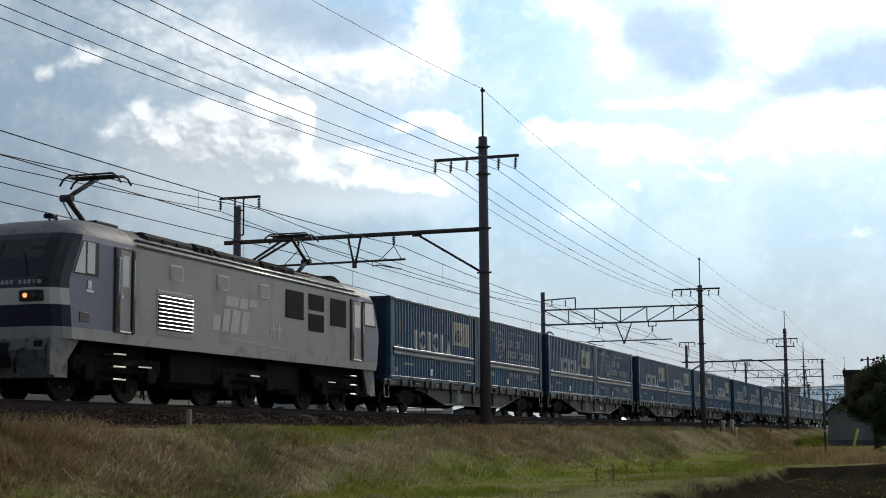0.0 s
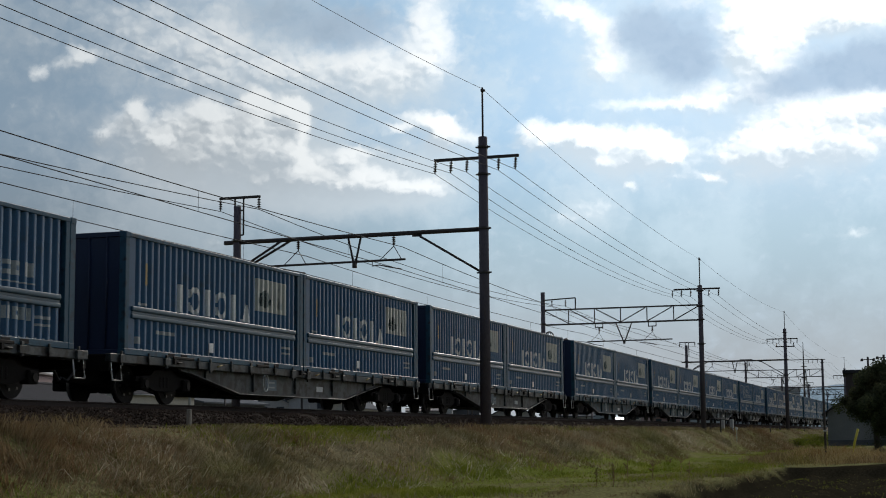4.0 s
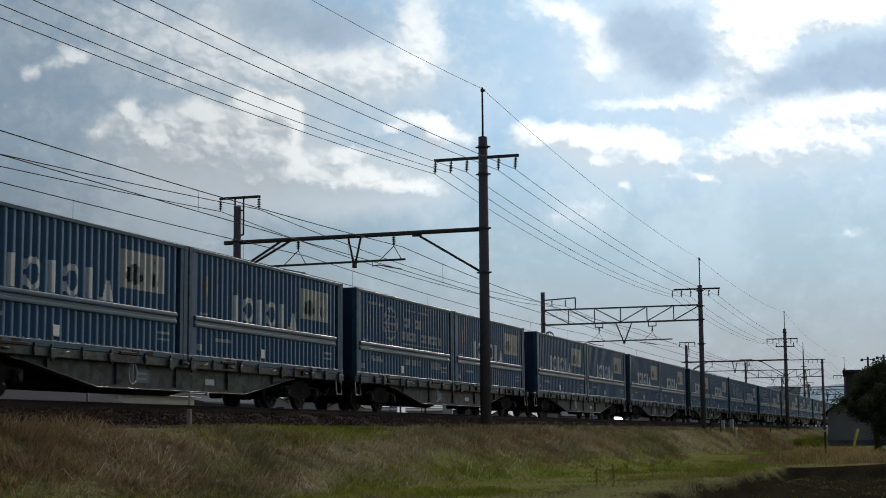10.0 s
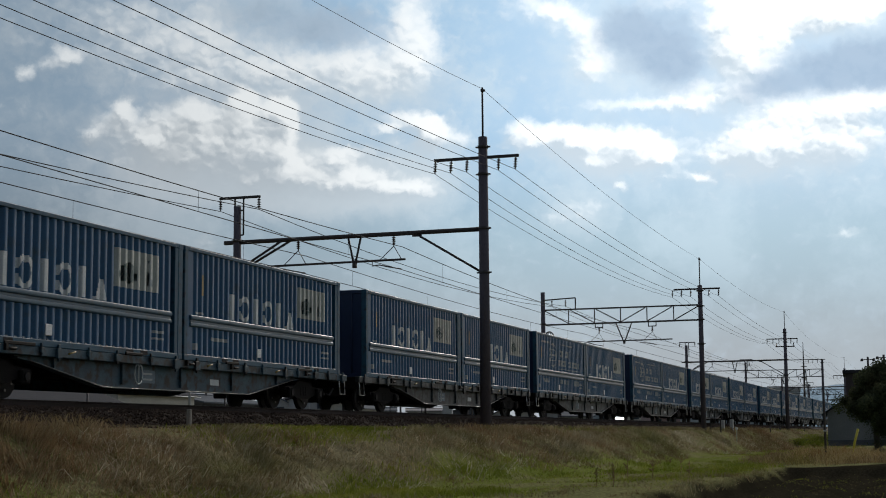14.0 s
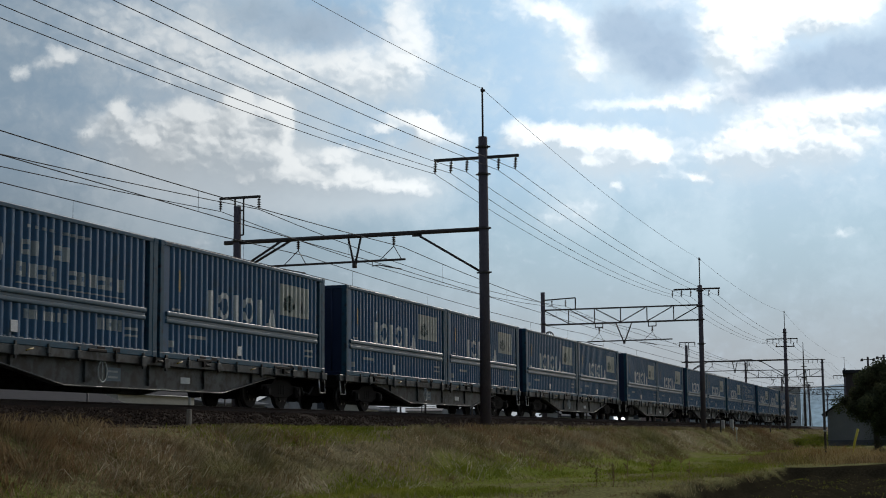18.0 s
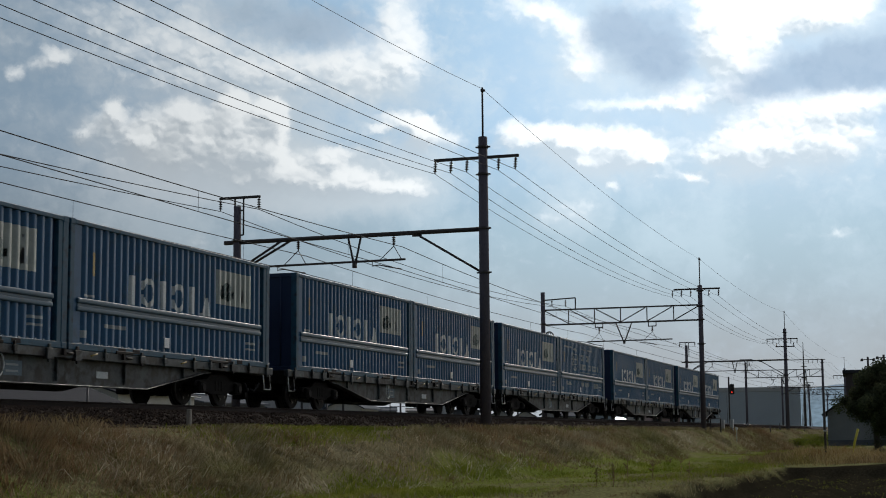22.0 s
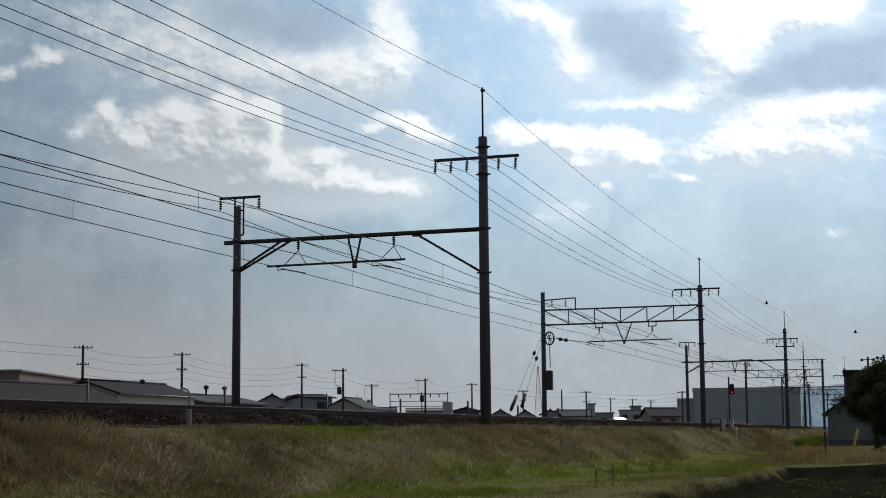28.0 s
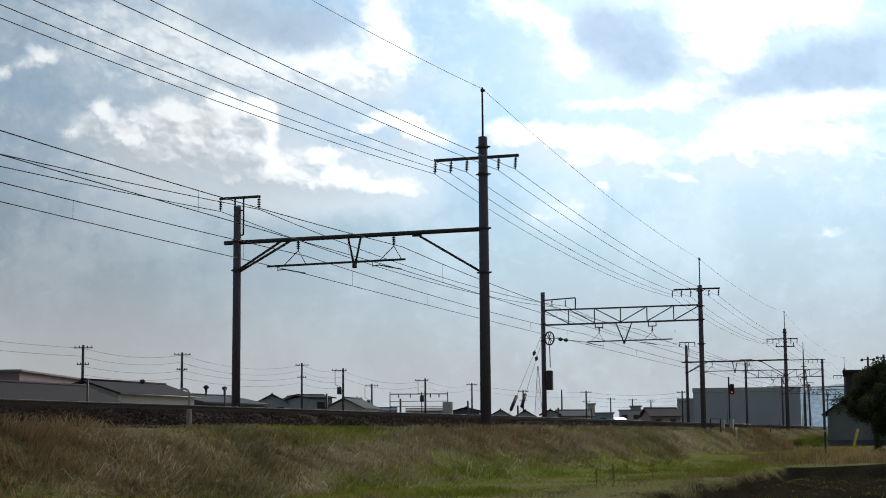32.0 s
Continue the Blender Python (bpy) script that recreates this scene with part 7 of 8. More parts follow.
for x0, x1, tilt, z in ((-1.2, -0.55, 33, 0.90), (-0.48, 0.18, 31, 0.92), (0.24, 1.2, 34, 0.89)):
    bm = bmesh.new()
    add_box(bm, x0, x1, -0.15, 0.15, -0.02, 0.02, 0, pose(0, 0, z, tilt, 0, 0))
    part("roof_sheet", bm, M_SHINE, tin, "tin roof sheet tilted to glint")

# ---- beyond the field end: shed, dark house, poles ----
nh = empty("gabled_barn", pose(131.0, 6.2, 0, 0, 0, -88))
tagged(nh, "pale barn with dark overhanging gabled roof", "barn")
bm = bmesh.new()
pr = [(-3.0, FIELD), (3.4, FIELD), (3.4, 0.85), (0.2, 3.0), (-3.0, 0.85)]
a = [bm.verts.new((p, 0, z)) for p, z in pr]
b = [bm.verts.new((p, 9, z)) for p, z in pr]
bm.faces.new(a)
bm.faces.new(b[::-1])
for i in range(5):
    bm.faces.new((a[i], a[(i + 1) % 5], b[(i + 1) % 5], b[i]))
part("wall", recalc(bm), surf("grey_barn_plaster", (0.17, 0.18, 0.185), (0.24, 0.25, 0.25), 0.6, 0.85, 0, 0.2, 20), nh)
for x0, z0, x1, z1 in ((-3.45, 0.56, 0.2, 3.02), (0.2, 3.02, 3.85, 0.56)):
    bm = bmesh.new()
    lo = [bm.verts.new(p) for p in ((x0, -0.4, z0), (x1, -0.4, z1), (x1, 9.4, z1), (x0, 9.4, z0))]
    hi = [bm.verts.new((v.co.x, v.co.y, v.co.z + 0.16)) for v in lo]
    bm.faces.new(lo[::-1])
    bm.faces.new(hi)
    for i in range(4):
        bm.faces.new((lo[i], lo[(i + 1) % 4], hi[(i + 1) % 4], hi[i]))
    part("roof_slope", recalc(bm), M_TILE, nh)
part("plinth", block(-3.05, 3.45, -0.05, 9.05, FIELD - 0.2, FIELD + 0.55, 0.02), M_WALLD, nh)

dh = empty("dark_house", pose(162.0, 4.5, 0, 0, 0, -87))
tagged(dh, "dark brown two-storey house with flat eaves behind the tree", "house")
part("wall", block(-4.9, 6, 0, 9, FIELD, 5.15, 0.03), surf("dark_brown_cladding", (0.045, 0.035, 0.04), (0.07, 0.055, 0.06), 1, 0.7, 0, 0.2, 20), dh)
part("roof", block(-5.2, 6.4, -0.5, 9.5, 5.15, 5.55, 0.05), M_TILE, dh)
for x, y, z in ((149.9, 6.6, 6.3), (139.9, 4.8, 6.0)):
    p = empty("yard_lamp_pole", pose(x, y, 0))
    tagged(p, "dark pole with a pair of small lamps", "lamp pole", "yard lamp poles")
    part("pole", tube([(0, 0, M_BASE), (0, 0, z)], 0.10, 8), M_STEEL, p)
    part("arm", tube([(0, -0.55, z - 0.25), (0, 0.55, z - 0.25)], 0.04, 6), M_STEEL, p)
    for s in (-0.55, 0.55):
        part("lamp_head", tube([(0, s, z - 0.15), (0, s, z - 0.4)], [0.1, 0.16], 10), M_STEEL, p)
fp = empty("field_pole", pose(72.8, 5.25, 0))
tagged(fp, "slim dark pole standing in dry grass", "pole")
part("shaft", tube([(0, 0, FIELD - 0.3), (0.02, 0, 0.0), (0.04, 0, 1.2)], [0.06, 0.05, 0.035], 8), M_TIMBER, fp)
part("collar", tube([(0.02, 0, -0.75), (0.02, 0, -0.65)], 0.08, 10), M_SHEETL, fp)
ys = part("guy_cover", tube([(69.9, 3.95, FIELD - 0.2), (69.9, 3.80, -1.26), (69.9, 3.62, -0.62)], 0.055, 10), surf("yellow_plastic", (0.55, 0.48, 0.04), (0.65, 0.57, 0.08), 3, 0.5, 0, 0.05, 30), None)
tagged(ys, "yellow plastic guy-wire cover leaning in the grass", "guy cover")

# ---- far hills ----
def make_hills():
    rng = random.Random(5)
    verts, faces = [], []
    n = 70
    for i in range(n + 1):
        az = 76 + 30 * i / n
        a = radians(az)
        h = 40 + 85 * smooth(78, 85.2, az) + 14 * noise.noise((az * 0.5, 0, 0)) + 6 * noise.noise((az * 1.7, 2, 0))
        for d, hh in ((4050, FIELD - 5), (4300, h * 0.7), (4480, h + 4)):
            verts.append((math.sin(a) * d, math.cos(a) * d, hh))
    for i in range(n):
        for j in range(2):
            k = i * 3 + j
            faces.append((k, k + 3, k + 4, k + 1))
    # distance haze is put into the woods' pale blue colour
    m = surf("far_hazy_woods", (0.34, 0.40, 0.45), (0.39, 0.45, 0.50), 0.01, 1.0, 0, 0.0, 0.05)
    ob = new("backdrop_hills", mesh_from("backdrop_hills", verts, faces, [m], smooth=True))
    tagged(ob, "wooded hills in hazy pale blue on the horizon", "hills", kind="structure")


make_hills()


# ---- vegetation ----
def blade_material(name, c1, c2, c3):
    m = bpy.data.materials.new(name)
    m.use_nodes = True
    nt = m.node_tree
    nt.nodes.clear()
    N, L = nt.nodes, nt.links
    out = N.new("ShaderNodeOutputMaterial")
    geo = N.new("ShaderNodeNewGeometry")
    rp = N.new("ShaderNodeValToRGB")
    rp.color_ramp.elements[0].color = rgba(c1)
    rp.color_ramp.elements[1].color = rgba(c3)
    e = rp.color_ramp.elements.new(0.55)
    e.color = rgba(c2)
    no = N.new("ShaderNodeTexNoise")
    no.inputs["Scale"].default_value = 0.7
    no.inputs["Detail"].default_value = 4
    along = N.new("ShaderNodeMapping")
    along.inputs["Scale"].default_value = (0.42, 1, 1)
    L.new(geo.outputs["Position"], along.inputs["Vector"])
    L.new(along.outputs["Vector"], no.inputs["Vector"])
    ad = N.new("ShaderNodeMath")
    ad.operation = "MULTIPLY_ADD"
    ad.inputs[1].default_value = 0.75
    mr = N.new("ShaderNodeMapRange")
    mr.inputs["From Min"].default_value, mr.inputs["From Max"].default_value = 0.3, 0.7
    mr.inputs["To Max"].default_value = 0.55
    L.new(no.outputs["Fac"], mr.inputs["Value"])
    L.new(geo.outputs["Random Per Island"], ad.inputs[0])
    L.new(mr.outputs["Result"], ad.inputs[2])
    L.new(ad.outputs["Value"], rp.inputs["Fac"])
    # matted patches: olive, bleached and rusty
    pn = N.new("ShaderNodeTexNoise")
    pn.inputs["Scale"].default_value = 0.42
    pn.inputs["Detail"].default_value = 6
    pn.inputs["Roughness"].default_value = 0.65
    L.new(along.outputs["Vector"], pn.inputs["Vector"])
    pr = N.new("ShaderNodeValToRGB")
    for at_, c in ((0.36, (0.74, 0.80, 0.56)), (0.46, (0.92, 0.92, 0.82)), (0.55, (1.10, 1.05, 1.0)), (0.66, (0.86, 0.70, 0.60))):
        e = pr.color_ramp.elements.new(at_)
        e.color = rgba(c)
    pr.color_ramp.elements.remove(pr.color_ramp.elements[0])
    pr.color_ramp.elements.remove(pr.color_ramp.elements[-1])
    L.new(pn.outputs["Fac"], pr.inputs["Fac"])
    ml = N.new("ShaderNodeVectorMath")
    ml.operation = "MULTIPLY"
    L.new(rp.outputs["Color"], ml.inputs[0])
    L.new(pr.outputs["Color"], ml.inputs[1])
    df = N.new("ShaderNodeBsdfDiffuse")
    tr = N.new("ShaderNodeBsdfTranslucent")
    for s in (df, tr):
        L.new(ml.outputs["Vector"], s.inputs["Color"])
    mx = N.new("ShaderNodeMixShader")
    mx.inputs["Fac"].default_value = 0.3
    L.new(df.outputs["BSDF"], mx.inputs[1])
    L.new(tr.outputs["BSDF"], mx.inputs[2])
    L.new(mx.outputs["Shader"], out.inputs["Surface"])
    return m


def grass(name, label, xs, ys, heights, width, lean, material, seed):
    """Bent blades on the ground at the given places; one stuff object."""
    rng = np.random.default_rng(seed)
    n = len(xs)
    zs = np.array([ground_z(x, y) for x, y in zip(xs, ys)]) - 0.03
    a = rng.random(n) * 2 * math.pi
    la = np.array([9.0 * noise.noise((x * 0.8, y * 0.8, seed)) for x, y in zip(xs, ys)]) + rng.normal(0, 0.7, n)
    lm = heights * (lean * (0.3 + rng.random(n)))
    wx, wy = np.cos(a) * width * 0.5, np.sin(a) * width * 0.5
    lx, ly = np.cos(la) * lm - 0.12 * heights, np.sin(la) * lm
    base = np.stack([xs, ys, zs], 1)
    side = np.stack([wx, wy, np.zeros(n)], 1)
    mid = base + np.stack([lx * 0.35, ly * 0.35, heights * 0.6], 1)
    tip = base + np.stack([lx, ly, heights * (1 - 0.25 * lean)], 1)
    v = np.stack([base - side, base + side, mid + side * 0.8, mid - side * 0.8, tip], 1).reshape(-1, 3)
    me = bpy.data.meshes.new(name)
    me.vertices.add(len(v))
    me.vertices.foreach_set("co", v.ravel())
    o = np.arange(n) * 5
    quads = np.stack([o, o + 1, o + 2, o + 3], 1)
    tris = np.stack([o + 3, o + 2, o + 4], 1)
    me.loops.add(n * 7)
    me.loops.foreach_set("vertex_index", np.concatenate([quads.ravel(), tris.ravel()]).astype(np.int32))
    me.polygons.add(n * 2)
    me.polygons.foreach_set("loop_start", np.concatenate([np.arange(n) * 4, n * 4 + np.arange(n) * 3]).astype(np.int32))
    me.materials.append(material)
    me.update(calc_edges=True)
    me.validate()
    ob = new(name, me)
    return tagged(ob, label, "grass", kind="stuff")


def scatter(n, x0, x1, y0, y1, seed, clump=0.0, keep=None, power=1.0):
    """Places, denser near the camera, in clumps; keep(x, y) thins them out."""
    rng = np.random.default_rng(seed)
    m = int(n * 1.6)
    x = x0 * (x1 / x0) ** (rng.random(m) ** power)
    y = y0 + (y1 - y0) * rng.random(m)
    if clump:
        k = m // 14
        idx = rng.integers(0, k, m)
        x = x[idx] + rng.normal(0, clump, m)
        y = np.clip(y[idx] + rng.normal(0, clump, m), y0, y1)
    if keep is not None:
        p = np.array([keep(a, b) for a, b in zip(x, y)])
        sel = rng.random(m) < p
        x, y = x[sel], y[sel]
    return x[:n], y[:n]


def patch(x, y, s, k):
    return 0.5 + 0.5 * noise.noise((x * s * 0.42, y * s, k))


M_DRY = blade_material("dry_grass_blades", (0.166, 0.137, 0.068), (0.290, 0.252, 0.142), (0.54, 0.48, 0.34))
M_GREEN = blade_material("green_grass_blades", (0.11, 0.15, 0.018), (0.22, 0.27, 0.038), (0.37, 0.39, 0.11))
M_STRAW = blade_material("bleached_straw", (0.40, 0.36, 0.26), (0.58, 0.54, 0.42), (0.74, 0.70, 0.58))
M_OLIVE = blade_material("olive_stubble", (0.09, 0.085, 0.04), (0.16, 0.145, 0.07), (0.26, 0.23, 0.13))
M_RUSSET = blade_material("russet_stalks", (0.16, 0.11, 0.065), (0.25, 0.185, 0.11), (0.38, 0.30, 0.19))

M_TAWNY = blade_material("tawny_meadow_blades", (0.15, 0.125, 0.06), (0.25, 0.215, 0.115), (0.40, 0.35, 0.22))
M_GOLD = blade_material("golden_dry_blades", (0.21, 0.155, 0.07), (0.34, 0.26, 0.125), (0.50, 0.41, 0.23))


def make_grass():
    def on_bank(x, y):
        return (0.08 + 0.92 * smooth(0.38, 0.6, patch(x, y, 0.45, 1))) * (1 - 0.8 * smooth(0.42, 0.62, patch(x, y, 0.2, 9)) * smooth(12.9, 13.8, y)) * (1 - 0.65 * smooth(24, 28, x) * smooth(42, 34, x) * smooth(12.5, 11.7, y))

    def tall(x, y, k, lo, hi):
        p = np.array([patch(u, v, 0.9, k) * patch(u, v, 0.25, k + 1) for u, v in zip(x, y)])
        return lo + (hi - lo) * np.clip((p - 0.12) / 0.3, 0, 1)

    rng = np.random.default_rng(11)
    x, y = scatter(62000, 14, 190, 11.3, 14.45, 1, 0.12, on_bank)
    h = tall(x, y, 2, 0.10, 0.42) * (0.5 + 0.7 * rng.random(len(x))) * np.array([0.35 + 0.65 * smooth(14.6, 13.4, b) for b in y])
    grass("dry_bank_grass", "dry matted straw-coloured grass on the railway bank", x, y, h, 0.016, 1.9, M_DRY, 2)
    x, y = scatter(9000, 46, 200, 14.0, 14.75, 15, 0.14, lambda a, b: smooth(44, 62, a) * (0.25 + 0.75 * smooth(0.34, 0.6, patch(a, b, 0.3, 44))))
    h = 0.10 + 0.24 * rng.random(len(x))
    grass("crest_grass", "dry grass fringe along the crest of the bank", x, y, h, 0.018, 0.9, M_DRY, 18)
    x, y = scatter(4200, 14, 25.5, 12.6, 14.75, 16, 0.16, lambda a, b: smooth(25.5, 21.5, a + 1.2 * patch(a, b, 0.6, 45)) * (0.2 + 0.8 * smooth(0.36, 0.56, patch(a, b, 0.7, 46))))
    h = 0.16 + 0.32 * rng.random(len(x))
    grass("tall_crest_grass", "tall russet dead grass overgrowing the ballast shoulder", x, y, h, 0.015, 1.2, M_RUSSET, 19)
    x, y = scatter(9000, 23, 85, 13.75, 14.5, 22, 0.12, lambda a, b: smooth(23, 26, a) * (0.15 + 0.85 * smooth(46, 36, a)) * smooth(0.36, 0.58, patch(a, b, 0.25, 47)))
    h = 0.05 + 0.12 * rng.random(len(x))
    grass("crest_green_grass", "green grass fringe below the ballast", x, y, h, 0.017, 0.9, M_GREEN, 20)
    x, y = scatter(5000, 24, 38, 12.9, 14.2, 23, 0.12, lambda a, b: smooth(25, 29, a) * smooth(38, 33, a) * smooth(12.9, 13.3, b) * smooth(0.34, 0.54, patch(a, b, 0.4, 48)))
    h = 0.07 + 0.14 * rng.random(len(x))
    grass("green_tussock_grass", "green grass tussocks near the crest of the bank", x, y, h, 0.016, 0.9, M_GREEN, 21)
    x, y = scatter(9000, 22, 44, 10.2, 12.4, 24, 0.12, lambda a, b: smooth(44, 36, a) * smooth(12.3, 11.4, b + 0.8 * (patch(a, b, 0.4, 51) - 0.5)) * smooth(0.36, 0.56, patch(a, b, 0.45, 49)))
    h = 0.08 + 0.20 * rng.random(len(x))
    grass("lush_foot_grass", "lush green grass at the foot of the bank", x, y, h, 0.017, 0.9, M_GREEN, 22)
    x, y = scatter(1500, 21, 120, 11.0, 13.5, 14, 0.35, lambda a, b: smooth(0.4, 0.6, patch(a, b, 0.6, 41)))
    h = 0.16 + 0.24 * rng.random(len(x))
    grass("straw_wisps", "bleached straw stalks bent over on the bank", x, y, h, 0.016, 2.3, M_STRAW, 17)
    x, y = scatter(9000, 13, 30, 8.5, 13.1, 21, 0.18, lambda a, b: smooth(30, 21, a) * (0.2 + 0.8 * smooth(0.42, 0.6, patch(a, b, 0.5, 4))))
    h = tall(x, y, 5, 0.14, 0.42) * (0.6 + 0.5 * rng.random(len(x)))
    grass("tall_dry_grass", "tall dry brown grass on the bank", x, y, h, 0.013, 1.7, M_DRY, 3)
    x, y = scatter(22000, 14, 150, 10.8, 14.1, 31, 0.2, lambda a, b: min(1.0, smooth(0.42, 0.6, patch(a, b, 0.28, 5)) + 0.7 * smooth(34, 42, a) * smooth(75, 60, a) * smooth(12.4, 13.2, b)))
    h = tall(x, y, 8, 0.10, 0.34) * (0.6 + 0.6 * rng.random(len(x)))
    grass("russet_weeds", "russet dead weeds in the dry grass", x, y, h, 0.018, 1.1, M_RUSSET, 4)
    x, y = scatter(90000, 13, 170, 5.6, 14.6, 41, 0.12, lambda a, b: (0.08 + 0.92 * smooth(0.34, 0.56, patch(a, b, 0.3, 6))) * (1 - smooth(11.35, 12.2, b + 1.2 * (patch(a, b, 0.22, 33) - 0.5)) * (1 - 0.25 * smooth(13.2, 13.9, b)) * smooth(12, 20, a)) * smooth(5.2, 7.2, b))
    h = tall(x, y, 11, 0.05, 0.24) * (0.5 + 0.7 * rng.random(len(x)))
    grass("green_grass", "short green grass at the foot of the bank", x, y, h, 0.017, 0.9, M_GREEN, 5)
    x, y = scatter(30000, 24, 120, 5.3, 10.5, 51, 0.12, lambda a, b: 0.12 + 0.88 * smooth(9.0, 6.6, b) * smooth(0.36, 0.58, patch(a, b, 0.5, 7)))
    h = tall(x, y, 14, 0.04, 0.20) * (0.5 + 0.7 * rng.random(len(x)))
    grass("dry_meadow_grass", "short straw-coloured grass in the meadow", x, y, h, 0.015, 1.1, M_TAWNY, 6)
    x, y = scatter(13000, 58.5, 84, -3.0, 7.6, 61, 0.25, lambda a, b: (0.1 + 0.9 * smooth(0.35, 0.6, patch(a, b, 0.5, 12))) * smooth(8.0, 5.8, b + 1.5 * patch(a, b, 0.4, 8)))
    h = tall(x, y, 17, 0.18, 0.95) * (0.6 + 0.5 * rng.random(len(x)))
    grass("field_edge_grass", "tall golden dry grass at the field edge", x, y, h, 0.02, 0.8, M_GOLD, 7)
    x, y = scatter(12000, 58.5, 90, -3.0, 8.0, 65, 0.3, lambda a, b: smooth(0.45, 0.65, patch(a, b, 0.35, 15)))
    h = 0.12 + 0.4 * rng.random(len(x))
    grass("field_edge_weeds", "dark green and brown weeds at the field edge", x, y, h, 0.02, 0.9, M_RUSSET, 12)
    x, y = scatter(7000, 97, 128, 10.4, 14.0, 71, 0.3, lambda a, b: smooth(0.3, 0.6, patch(a, b, 0.35, 3)) * smooth(97, 104, a) * smooth(128, 116, a))
    h = tall(x, y, 20, 0.2, 0.7) * (0.6 + 0.6 * rng.random(len(x)))
    grass("brown_thicket", "low thicket of brown dead stalks on the bank", x, y, h, 0.024, 1.0, M_RUSSET, 8)
    x, y = scatter(16000, 18, 54, -1, 5.2, 81, 0.22, lambda a, b: (0.5 + 0.5 * math.sin(b * 4.6)) * smooth(0.36, 0.6, patch(a, b, 0.5, 2)))
    h = 0.02 + 0.05 * rng.random(len(x))
    grass("field_stubble", "sparse olive stubble in rows on the ploughed soil", x, y, h, 0.016, 1.2, M_OLIVE, 9)
    x, y = scatter(5000, 18, 54, -1, 5.2, 91, 0.25, lambda a, b: smooth(0.45, 0.65, patch(a, b, 0.45, 22)))
    h = 0.03 + 0.08 * rng.random(len(x))
    grass("field_weeds", "sparse green weeds on the ploughed soil", x, y, h, 0.016, 1.0, M_GREEN, 10)


make_grass()


def make_weed(x, y, h, seed):
    rng = random.Random(seed)
    z = ground_z(x, y)
    bm = tube([(x, y, z - 0.05), (x + 0.03, y, z + h * 0.6), (x + 0.06, y + 0.02, z + h)], [0.012, 0.008, 0.004], 5)
    for i in range(7):
        t = 0.3 + 0.65 * rng.random()
        p = Vector((x + 0.05 * t, y, z + h * t))
        d = Vector((rng.uniform(-1, 1), rng.uniform(-1, 1), rng.uniform(0.3, 1))).normalized() * h * 0.28
        add_tube(bm, [p, p + d * 0.6, p + d], [0.006, 0.012, 0.003], 4)
    return tagged(part("dead_weed", bm, M_RUSSET, None), "thin dead weed stalk standing in the meadow", "weed", "dead weeds")


for i, (x, y, h) in enumerate(((38, 7.6, 0.55), (44, 7.0, 0.5), (33.5, 7.4, 0.4), (36, 6.6, 0.45), (31.5, 6.6, 0.4), (48, 7.9, 0.45), (41, 8.6, 0.4))):
    make_weed(x, y, h, i)


M_LEAF = blade_material("dark_evergreen_leaves", (0.045, 0.058, 0.038), (0.07, 0.088, 0.055), (0.115, 0.135, 0.08))


def make_tree(x, y, h, spread, seed):
    """Evergreen garden tree: tapered trunk, limbs, a crown of many small leaves in clumps."""
    rng = random.Random(seed)
    thing = empty("tree", pose(x, y, FIELD - 0.05))
    tagged(thing, "dark evergreen tree with ragged crown beside the barn", "tree")
    part("trunk", tube([(0, 0, 0), (0.05, 0.02, h * 0.25), (-0.05, 0.05, h * 0.5), (0.05, 0, h * 0.8)], [0.2, 0.16, 0.11, 0.04], 10), M_TIMBER, thing)
    clumps = []
    for i in range(11):
        a = i * 2.4 + rng.uniform(-0.3, 0.3)
        z0 = h * (0.33 + 0.42 * i / 11)
        r = spread * (0.95 - 0.5 * i / 11) * rng.uniform(0.7, 1.1)
        tip = (math.cos(a) * r, math.sin(a) * r, z0 + h * 0.12)
        part("limb", tube([(0, 0, z0), (tip[0] * 0.5, tip[1] * 0.5, z0 + h * 0.08), tip], [0.07, 0.045, 0.015], 6), M_TIMBER, thing)
        for k in range(5):
            t = 0.35 + 0.65 * k / 4
            clumps.append((tip[0] * t + rng.uniform(-0.3, 0.3), tip[1] * t + rng.uniform(-0.3, 0.3), z0 + h * 0.12 * t + rng.uniform(-0.25, 0.3), rng.uniform(0.34, 0.66)))
    for k in range(14):
        clumps.append((rng.uniform(-0.5, 0.5), rng.uniform(-0.5, 0.5), h * rng.uniform(0.55, 0.97), rng.uniform(0.3, 0.5)))
    verts, faces = [], []
    for cx, cy, cz, cr in clumps:
        for i in range(330):
            v = Vector((rng.gauss(0, 1), rng.gauss(0, 1), rng.gauss(0, 0.75)))
            v = v.normalized() * cr * (0.35 + 0.65 * rng.random() ** 0.5)
            p = Vector((cx, cy, cz)) + v
            a = Vector((rng.uniform(-1, 1), rng.uniform(-1, 1), rng.uniform(-1, 1))).normalized() * 0.075
            b = a.cross(Vector((rng.uniform(-1, 1), rng.uniform(-1, 1), rng.uniform(-1, 1)))).normalized() * 0.042
            o = len(verts)
            verts += [p - a, p + b, p + a, p - b]
            faces.append((o, o + 1, o + 2, o + 3))
    share("crown", mesh_from("crown", verts, faces, [M_LEAF]), thing)
    return thing


make_tree(92.0, 3.7, 5.3, 2.5, 3)
make_tree(97.0, 0.2, 5.6, 3.0, 8)
make_tree(88.0, 2.85, 3.9, 1.5, 12)


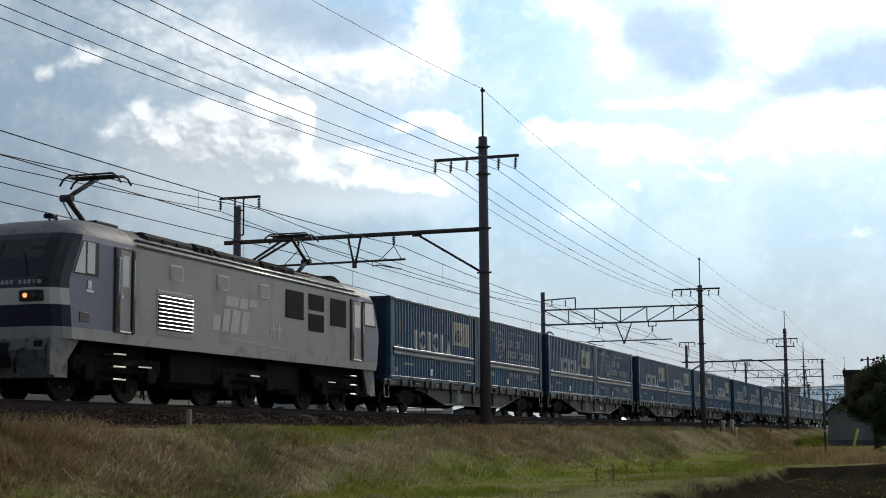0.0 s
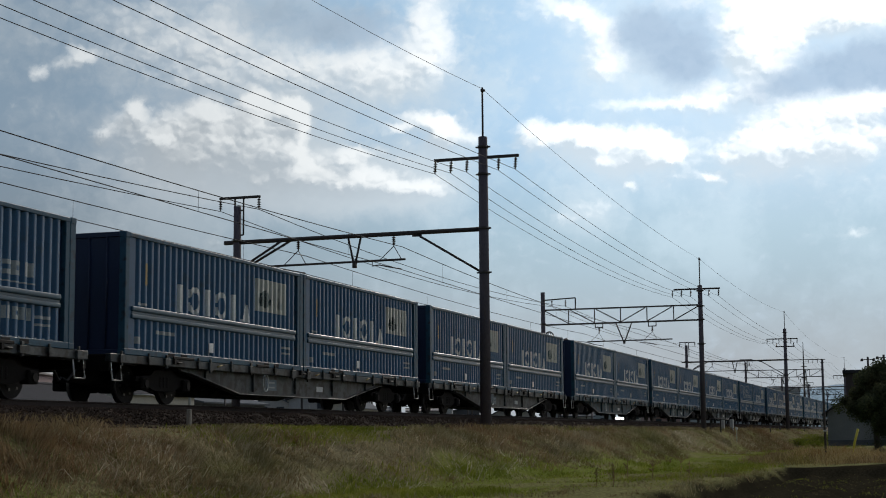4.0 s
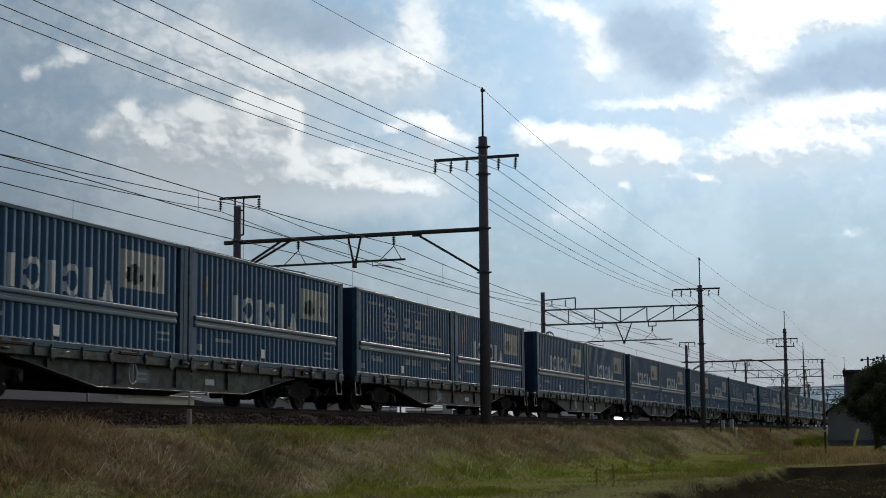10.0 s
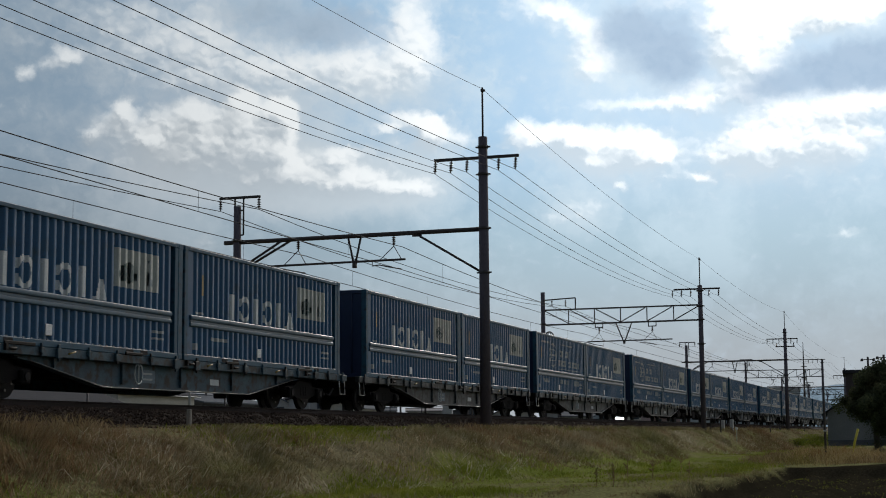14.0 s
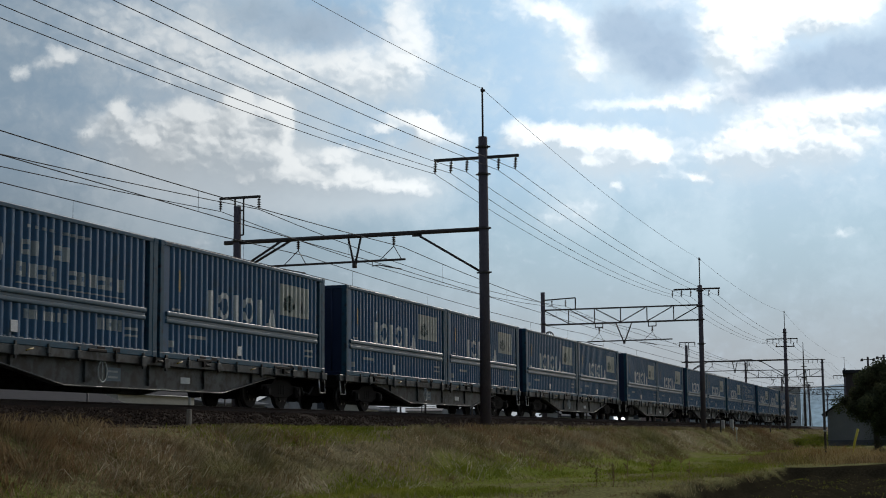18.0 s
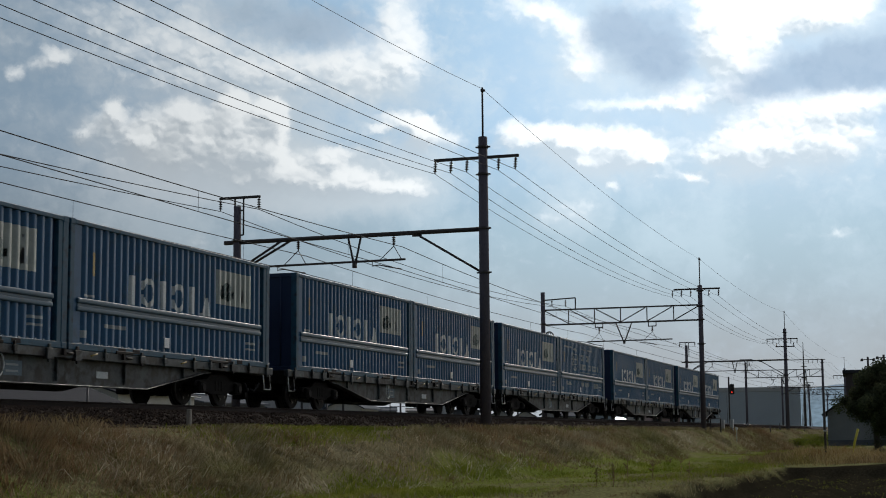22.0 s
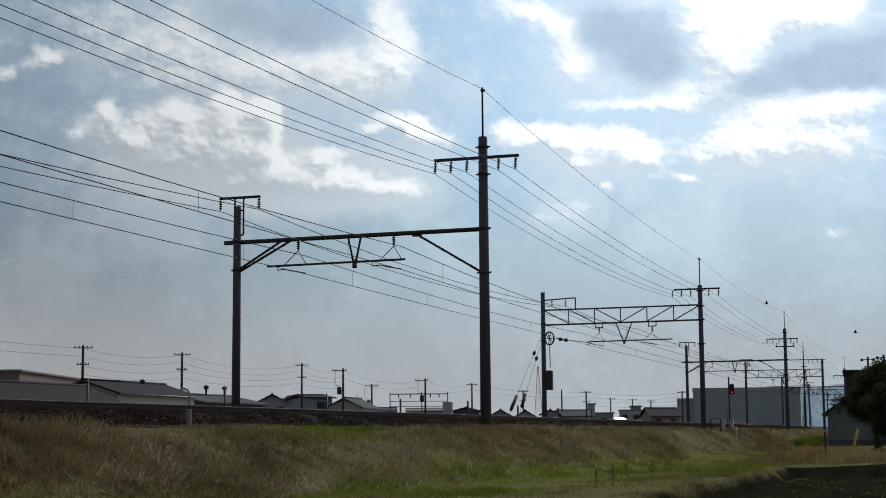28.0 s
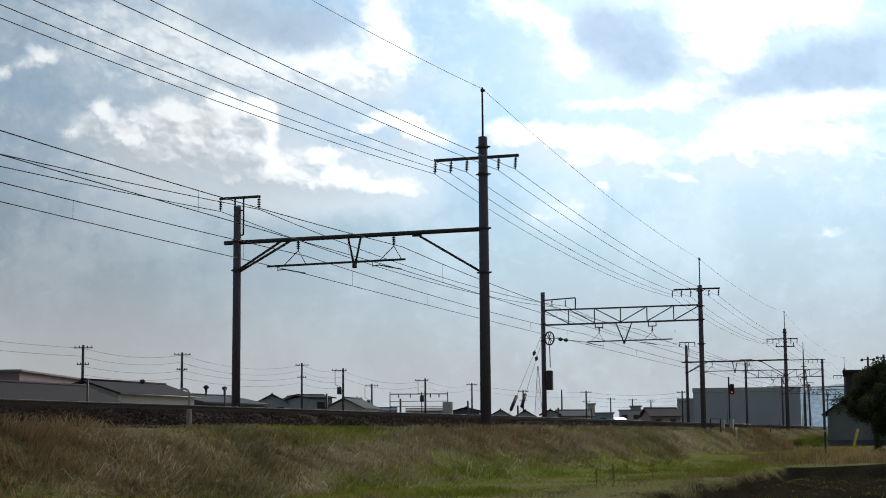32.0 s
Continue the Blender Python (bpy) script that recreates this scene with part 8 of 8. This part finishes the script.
def make_shrub(x, y, h, w, seed, leaf=M_GREEN):
    rng = random.Random(seed)
    thing = empty("shrub", pose(x, y, ground_z(x, y) - 0.05))
    tagged(thing, "low dark shrub among dry grass", "shrub", "shrubs")
    for i in range(6):
        a = rng.uniform(0, 6.28)
        part("stem", tube([(0, 0, 0), (math.cos(a) * w * 0.25, math.sin(a) * w * 0.25, h * 0.5), (math.cos(a) * w * 0.45, math.sin(a) * w * 0.45, h * 0.85)], [0.025, 0.018, 0.006], 5), M_TIMBER, thing)
    verts, faces = [], []
    for i in range(1500):
        p = Vector((rng.gauss(0, w * 0.25), rng.gauss(0, w * 0.25), h * (0.25 + 0.7 * rng.random())))
        a = Vector((rng.uniform(-1, 1), rng.uniform(-1, 1), rng.uniform(-1, 1))).normalized() * 0.05
        b = a.cross(Vector((0.3, 1, 0.2))).normalized() * 0.025
        o = len(verts)
        verts += [p - a, p + b, p + a, p - b]
        faces.append((o, o + 1, o + 2, o + 3))
    share("foliage", mesh_from("foliage", verts, faces, [leaf]), thing)


for i, (x, y, h, w) in enumerate(((126, 11.2, 0.8, 1.6), (133, 10.4, 0.9, 2.0), (141, 11.4, 1.1, 2.2), (150, 10.2, 1.2, 2.4), (120, 9.4, 0.6, 1.4))):
    make_shrub(x, y, h, w, i)
for i, (x, y, h, w) in enumerate(((90.5, 3.2, 1.7, 2.0), (89.0, 2.2, 2.0, 2.4), (91.0, 1.2, 1.9, 2.2))):
    make_shrub(x, y, h, w, 20 + i, M_LEAF)


# ---- birds crossing low over the line ----
M_FEATHER = surf("dark_feathers", (0.02, 0.02, 0.022), (0.04, 0.038, 0.04), 20, 0.7, 0, 0.1, 80)


def make_bird():
    """A small dark bird heading towards +y; its wings hinge at the shoulders."""
    thing = empty("bird")
    tagged(thing, "small dark bird in flapping flight over the railway", "bird", "birds")
    part("body", tube([(0, -0.10, 0), (0, -0.06, 0.004), (0, 0, 0.008), (0, 0.06, 0.006), (0, 0.10, 0)], [0.012, 0.026, 0.034, 0.026, 0.012], 10), M_FEATHER, thing)
    part("head", tube([(0, 0.09, 0.008), (0, 0.11, 0.012), (0, 0.135, 0.010), (0, 0.16, 0.004)], [0.016, 0.022, 0.016, 0.003], 8), M_FEATHER, thing)
    bm = bmesh.new()
    q = [(-0.012, -0.09, 0), (0.012, -0.09, 0), (0.035, -0.19, 0), (-0.035, -0.19, 0)]
    lo, hi = [bm.verts.new(p) for p in q], [bm.verts.new((p[0], p[1], 0.006)) for p in q]
    bm.faces.new(lo)
    bm.faces.new(hi[::-1])
    for i in range(4):
        bm.faces.new((lo[i], lo[(i + 1) % 4], hi[(i + 1) % 4], hi[i]))
    part("tail", recalc(bm), M_FEATHER, thing)
    wings = []
    for s in (-1, 1):
        bm = bmesh.new()
        q = [(0, 0.05), (s * 0.09, 0.075), (s * 0.20, 0.03), (s * 0.23, -0.03), (s * 0.12, -0.035), (0, -0.05)]
        lo, hi = [bm.verts.new((p[0], p[1], 0)) for p in q], [bm.verts.new((p[0], p[1], 0.008)) for p in q]
        bm.faces.new(lo)
        bm.faces.new(hi[::-1])
        for i in range(6):
            bm.faces.new((lo[i], lo[(i + 1) % 6], hi[(i + 1) % 6], hi[i]))
        w = part("wing", recalc(bm), M_FEATHER, thing)
        w.matrix_basis = pose(s * 0.02, 0, 0.015)
        wings.append((w, s))
    return thing, wings


birds = [make_bird() for _ in range(3)]


def motions():
    # clouds drift; the sheet hangs where it was built at 16 s
    c = radians(VIEW_TURN)
    left = Vector((-math.cos(c), math.sin(c), 0))
    walk(clouds, [(t, Matrix.Translation(left * 2.35 * (t - 16))) for t in (0.0, 16.0, 32.0)])
    flights = (
        ((0, 106.05, -150.47, 6.7, 0), (20, 95.65, -36.07, 6.7, 0), (26, 92.53, -1.75, 6.7, 0), (27.5, 91.75, 6.83, 6.7, 0), (28, 91.49, 9.69, 6.84, 0), (28.4, 91.15, 12.48, 6.74, 0), (28.7, 90.84, 14.57, 6.61, -10), (29, 92.5, 16.75, 6.74, -30), (29.6, 101.06, 19.91, 7.37, -70), (32, 166.46, 34.53, 12.23, -80)),
        ((0, 99.63, -199.3, 4.76, 0), (20, 91.23, -53.7, 4.76, 0), (26, 88.71, -10.02, 4.76, 0), (27.8, 87.95, 3.08, 4.76, 0), (28.3, 87.74, 6.72, 4.65, 0), (28.7, 87.41, 10.21, 4.47, 0), (29, 88.07, 12.83, 4.55, -20), (29.2, 90.83, 14.64, 4.99, -60), (29.8, 101.66, 16.54, 5.86, -80), (32, 157.84, 26.2, 9.88, -85)),
        ((0, 110.56, -253.27, 3.62, 0), (20, 99.56, -72.27, 3.62, 0), (26, 96.26, -17.97, 3.62, 0), (28.5, 94.89, 4.66, 3.62, 0), (28.7, 94.78, 6.47, 3.93, 0), (29.4, 96.19, 12.52, 5.21, -10), (30.2, 104.47, 17.93, 6.11, -65), (32, 161.74, 32.65, 10.61, -80)),
    )
    for (bird, wings), rows in zip(birds, flights):
        walk(bird, [(t, pose(x, y, z, 0, 0, h)) for t, x, y, z, h in rows])
        for wing, s in wings:
            beat = [(0.0, 0.0), (27.0, 0.0)] + [(27.0 + 0.1 * i, 38 * (-1) ** i) for i in range(1, 50)]
            walk(wing, [(t, pose(s * 0.02, 0, 0.015, 0, -s * a, 0)) for t, a in beat])
    times = [i * 1.0 for i in range(33)]
    for ob, x, y, z in moving:
        walk(ob, [(t, pose(x - run(t), y, z)) for t in times])
    # wheels turn while they pass near
    for w, (ax, az), r, x0 in wheels:
        near = [i / FPS for i in range(0, 32 * FPS + 1) if 14 < x0 + ax - run(i / FPS) < 100]
        if not near:
            continue
        rows = [(t, t) for t in near]
        if near[0] > 0:
            rows.insert(0, (0.0, near[0]))
        if near[-1] < 32:
            rows.append((32.0, near[-1]))
        walk(w, [(t, Matrix.Translation((ax, 0, az)) @ Matrix.Rotation(-(run(at) / r) % (2 * math.pi), 4, "Y")) for t, at in rows])


motions()
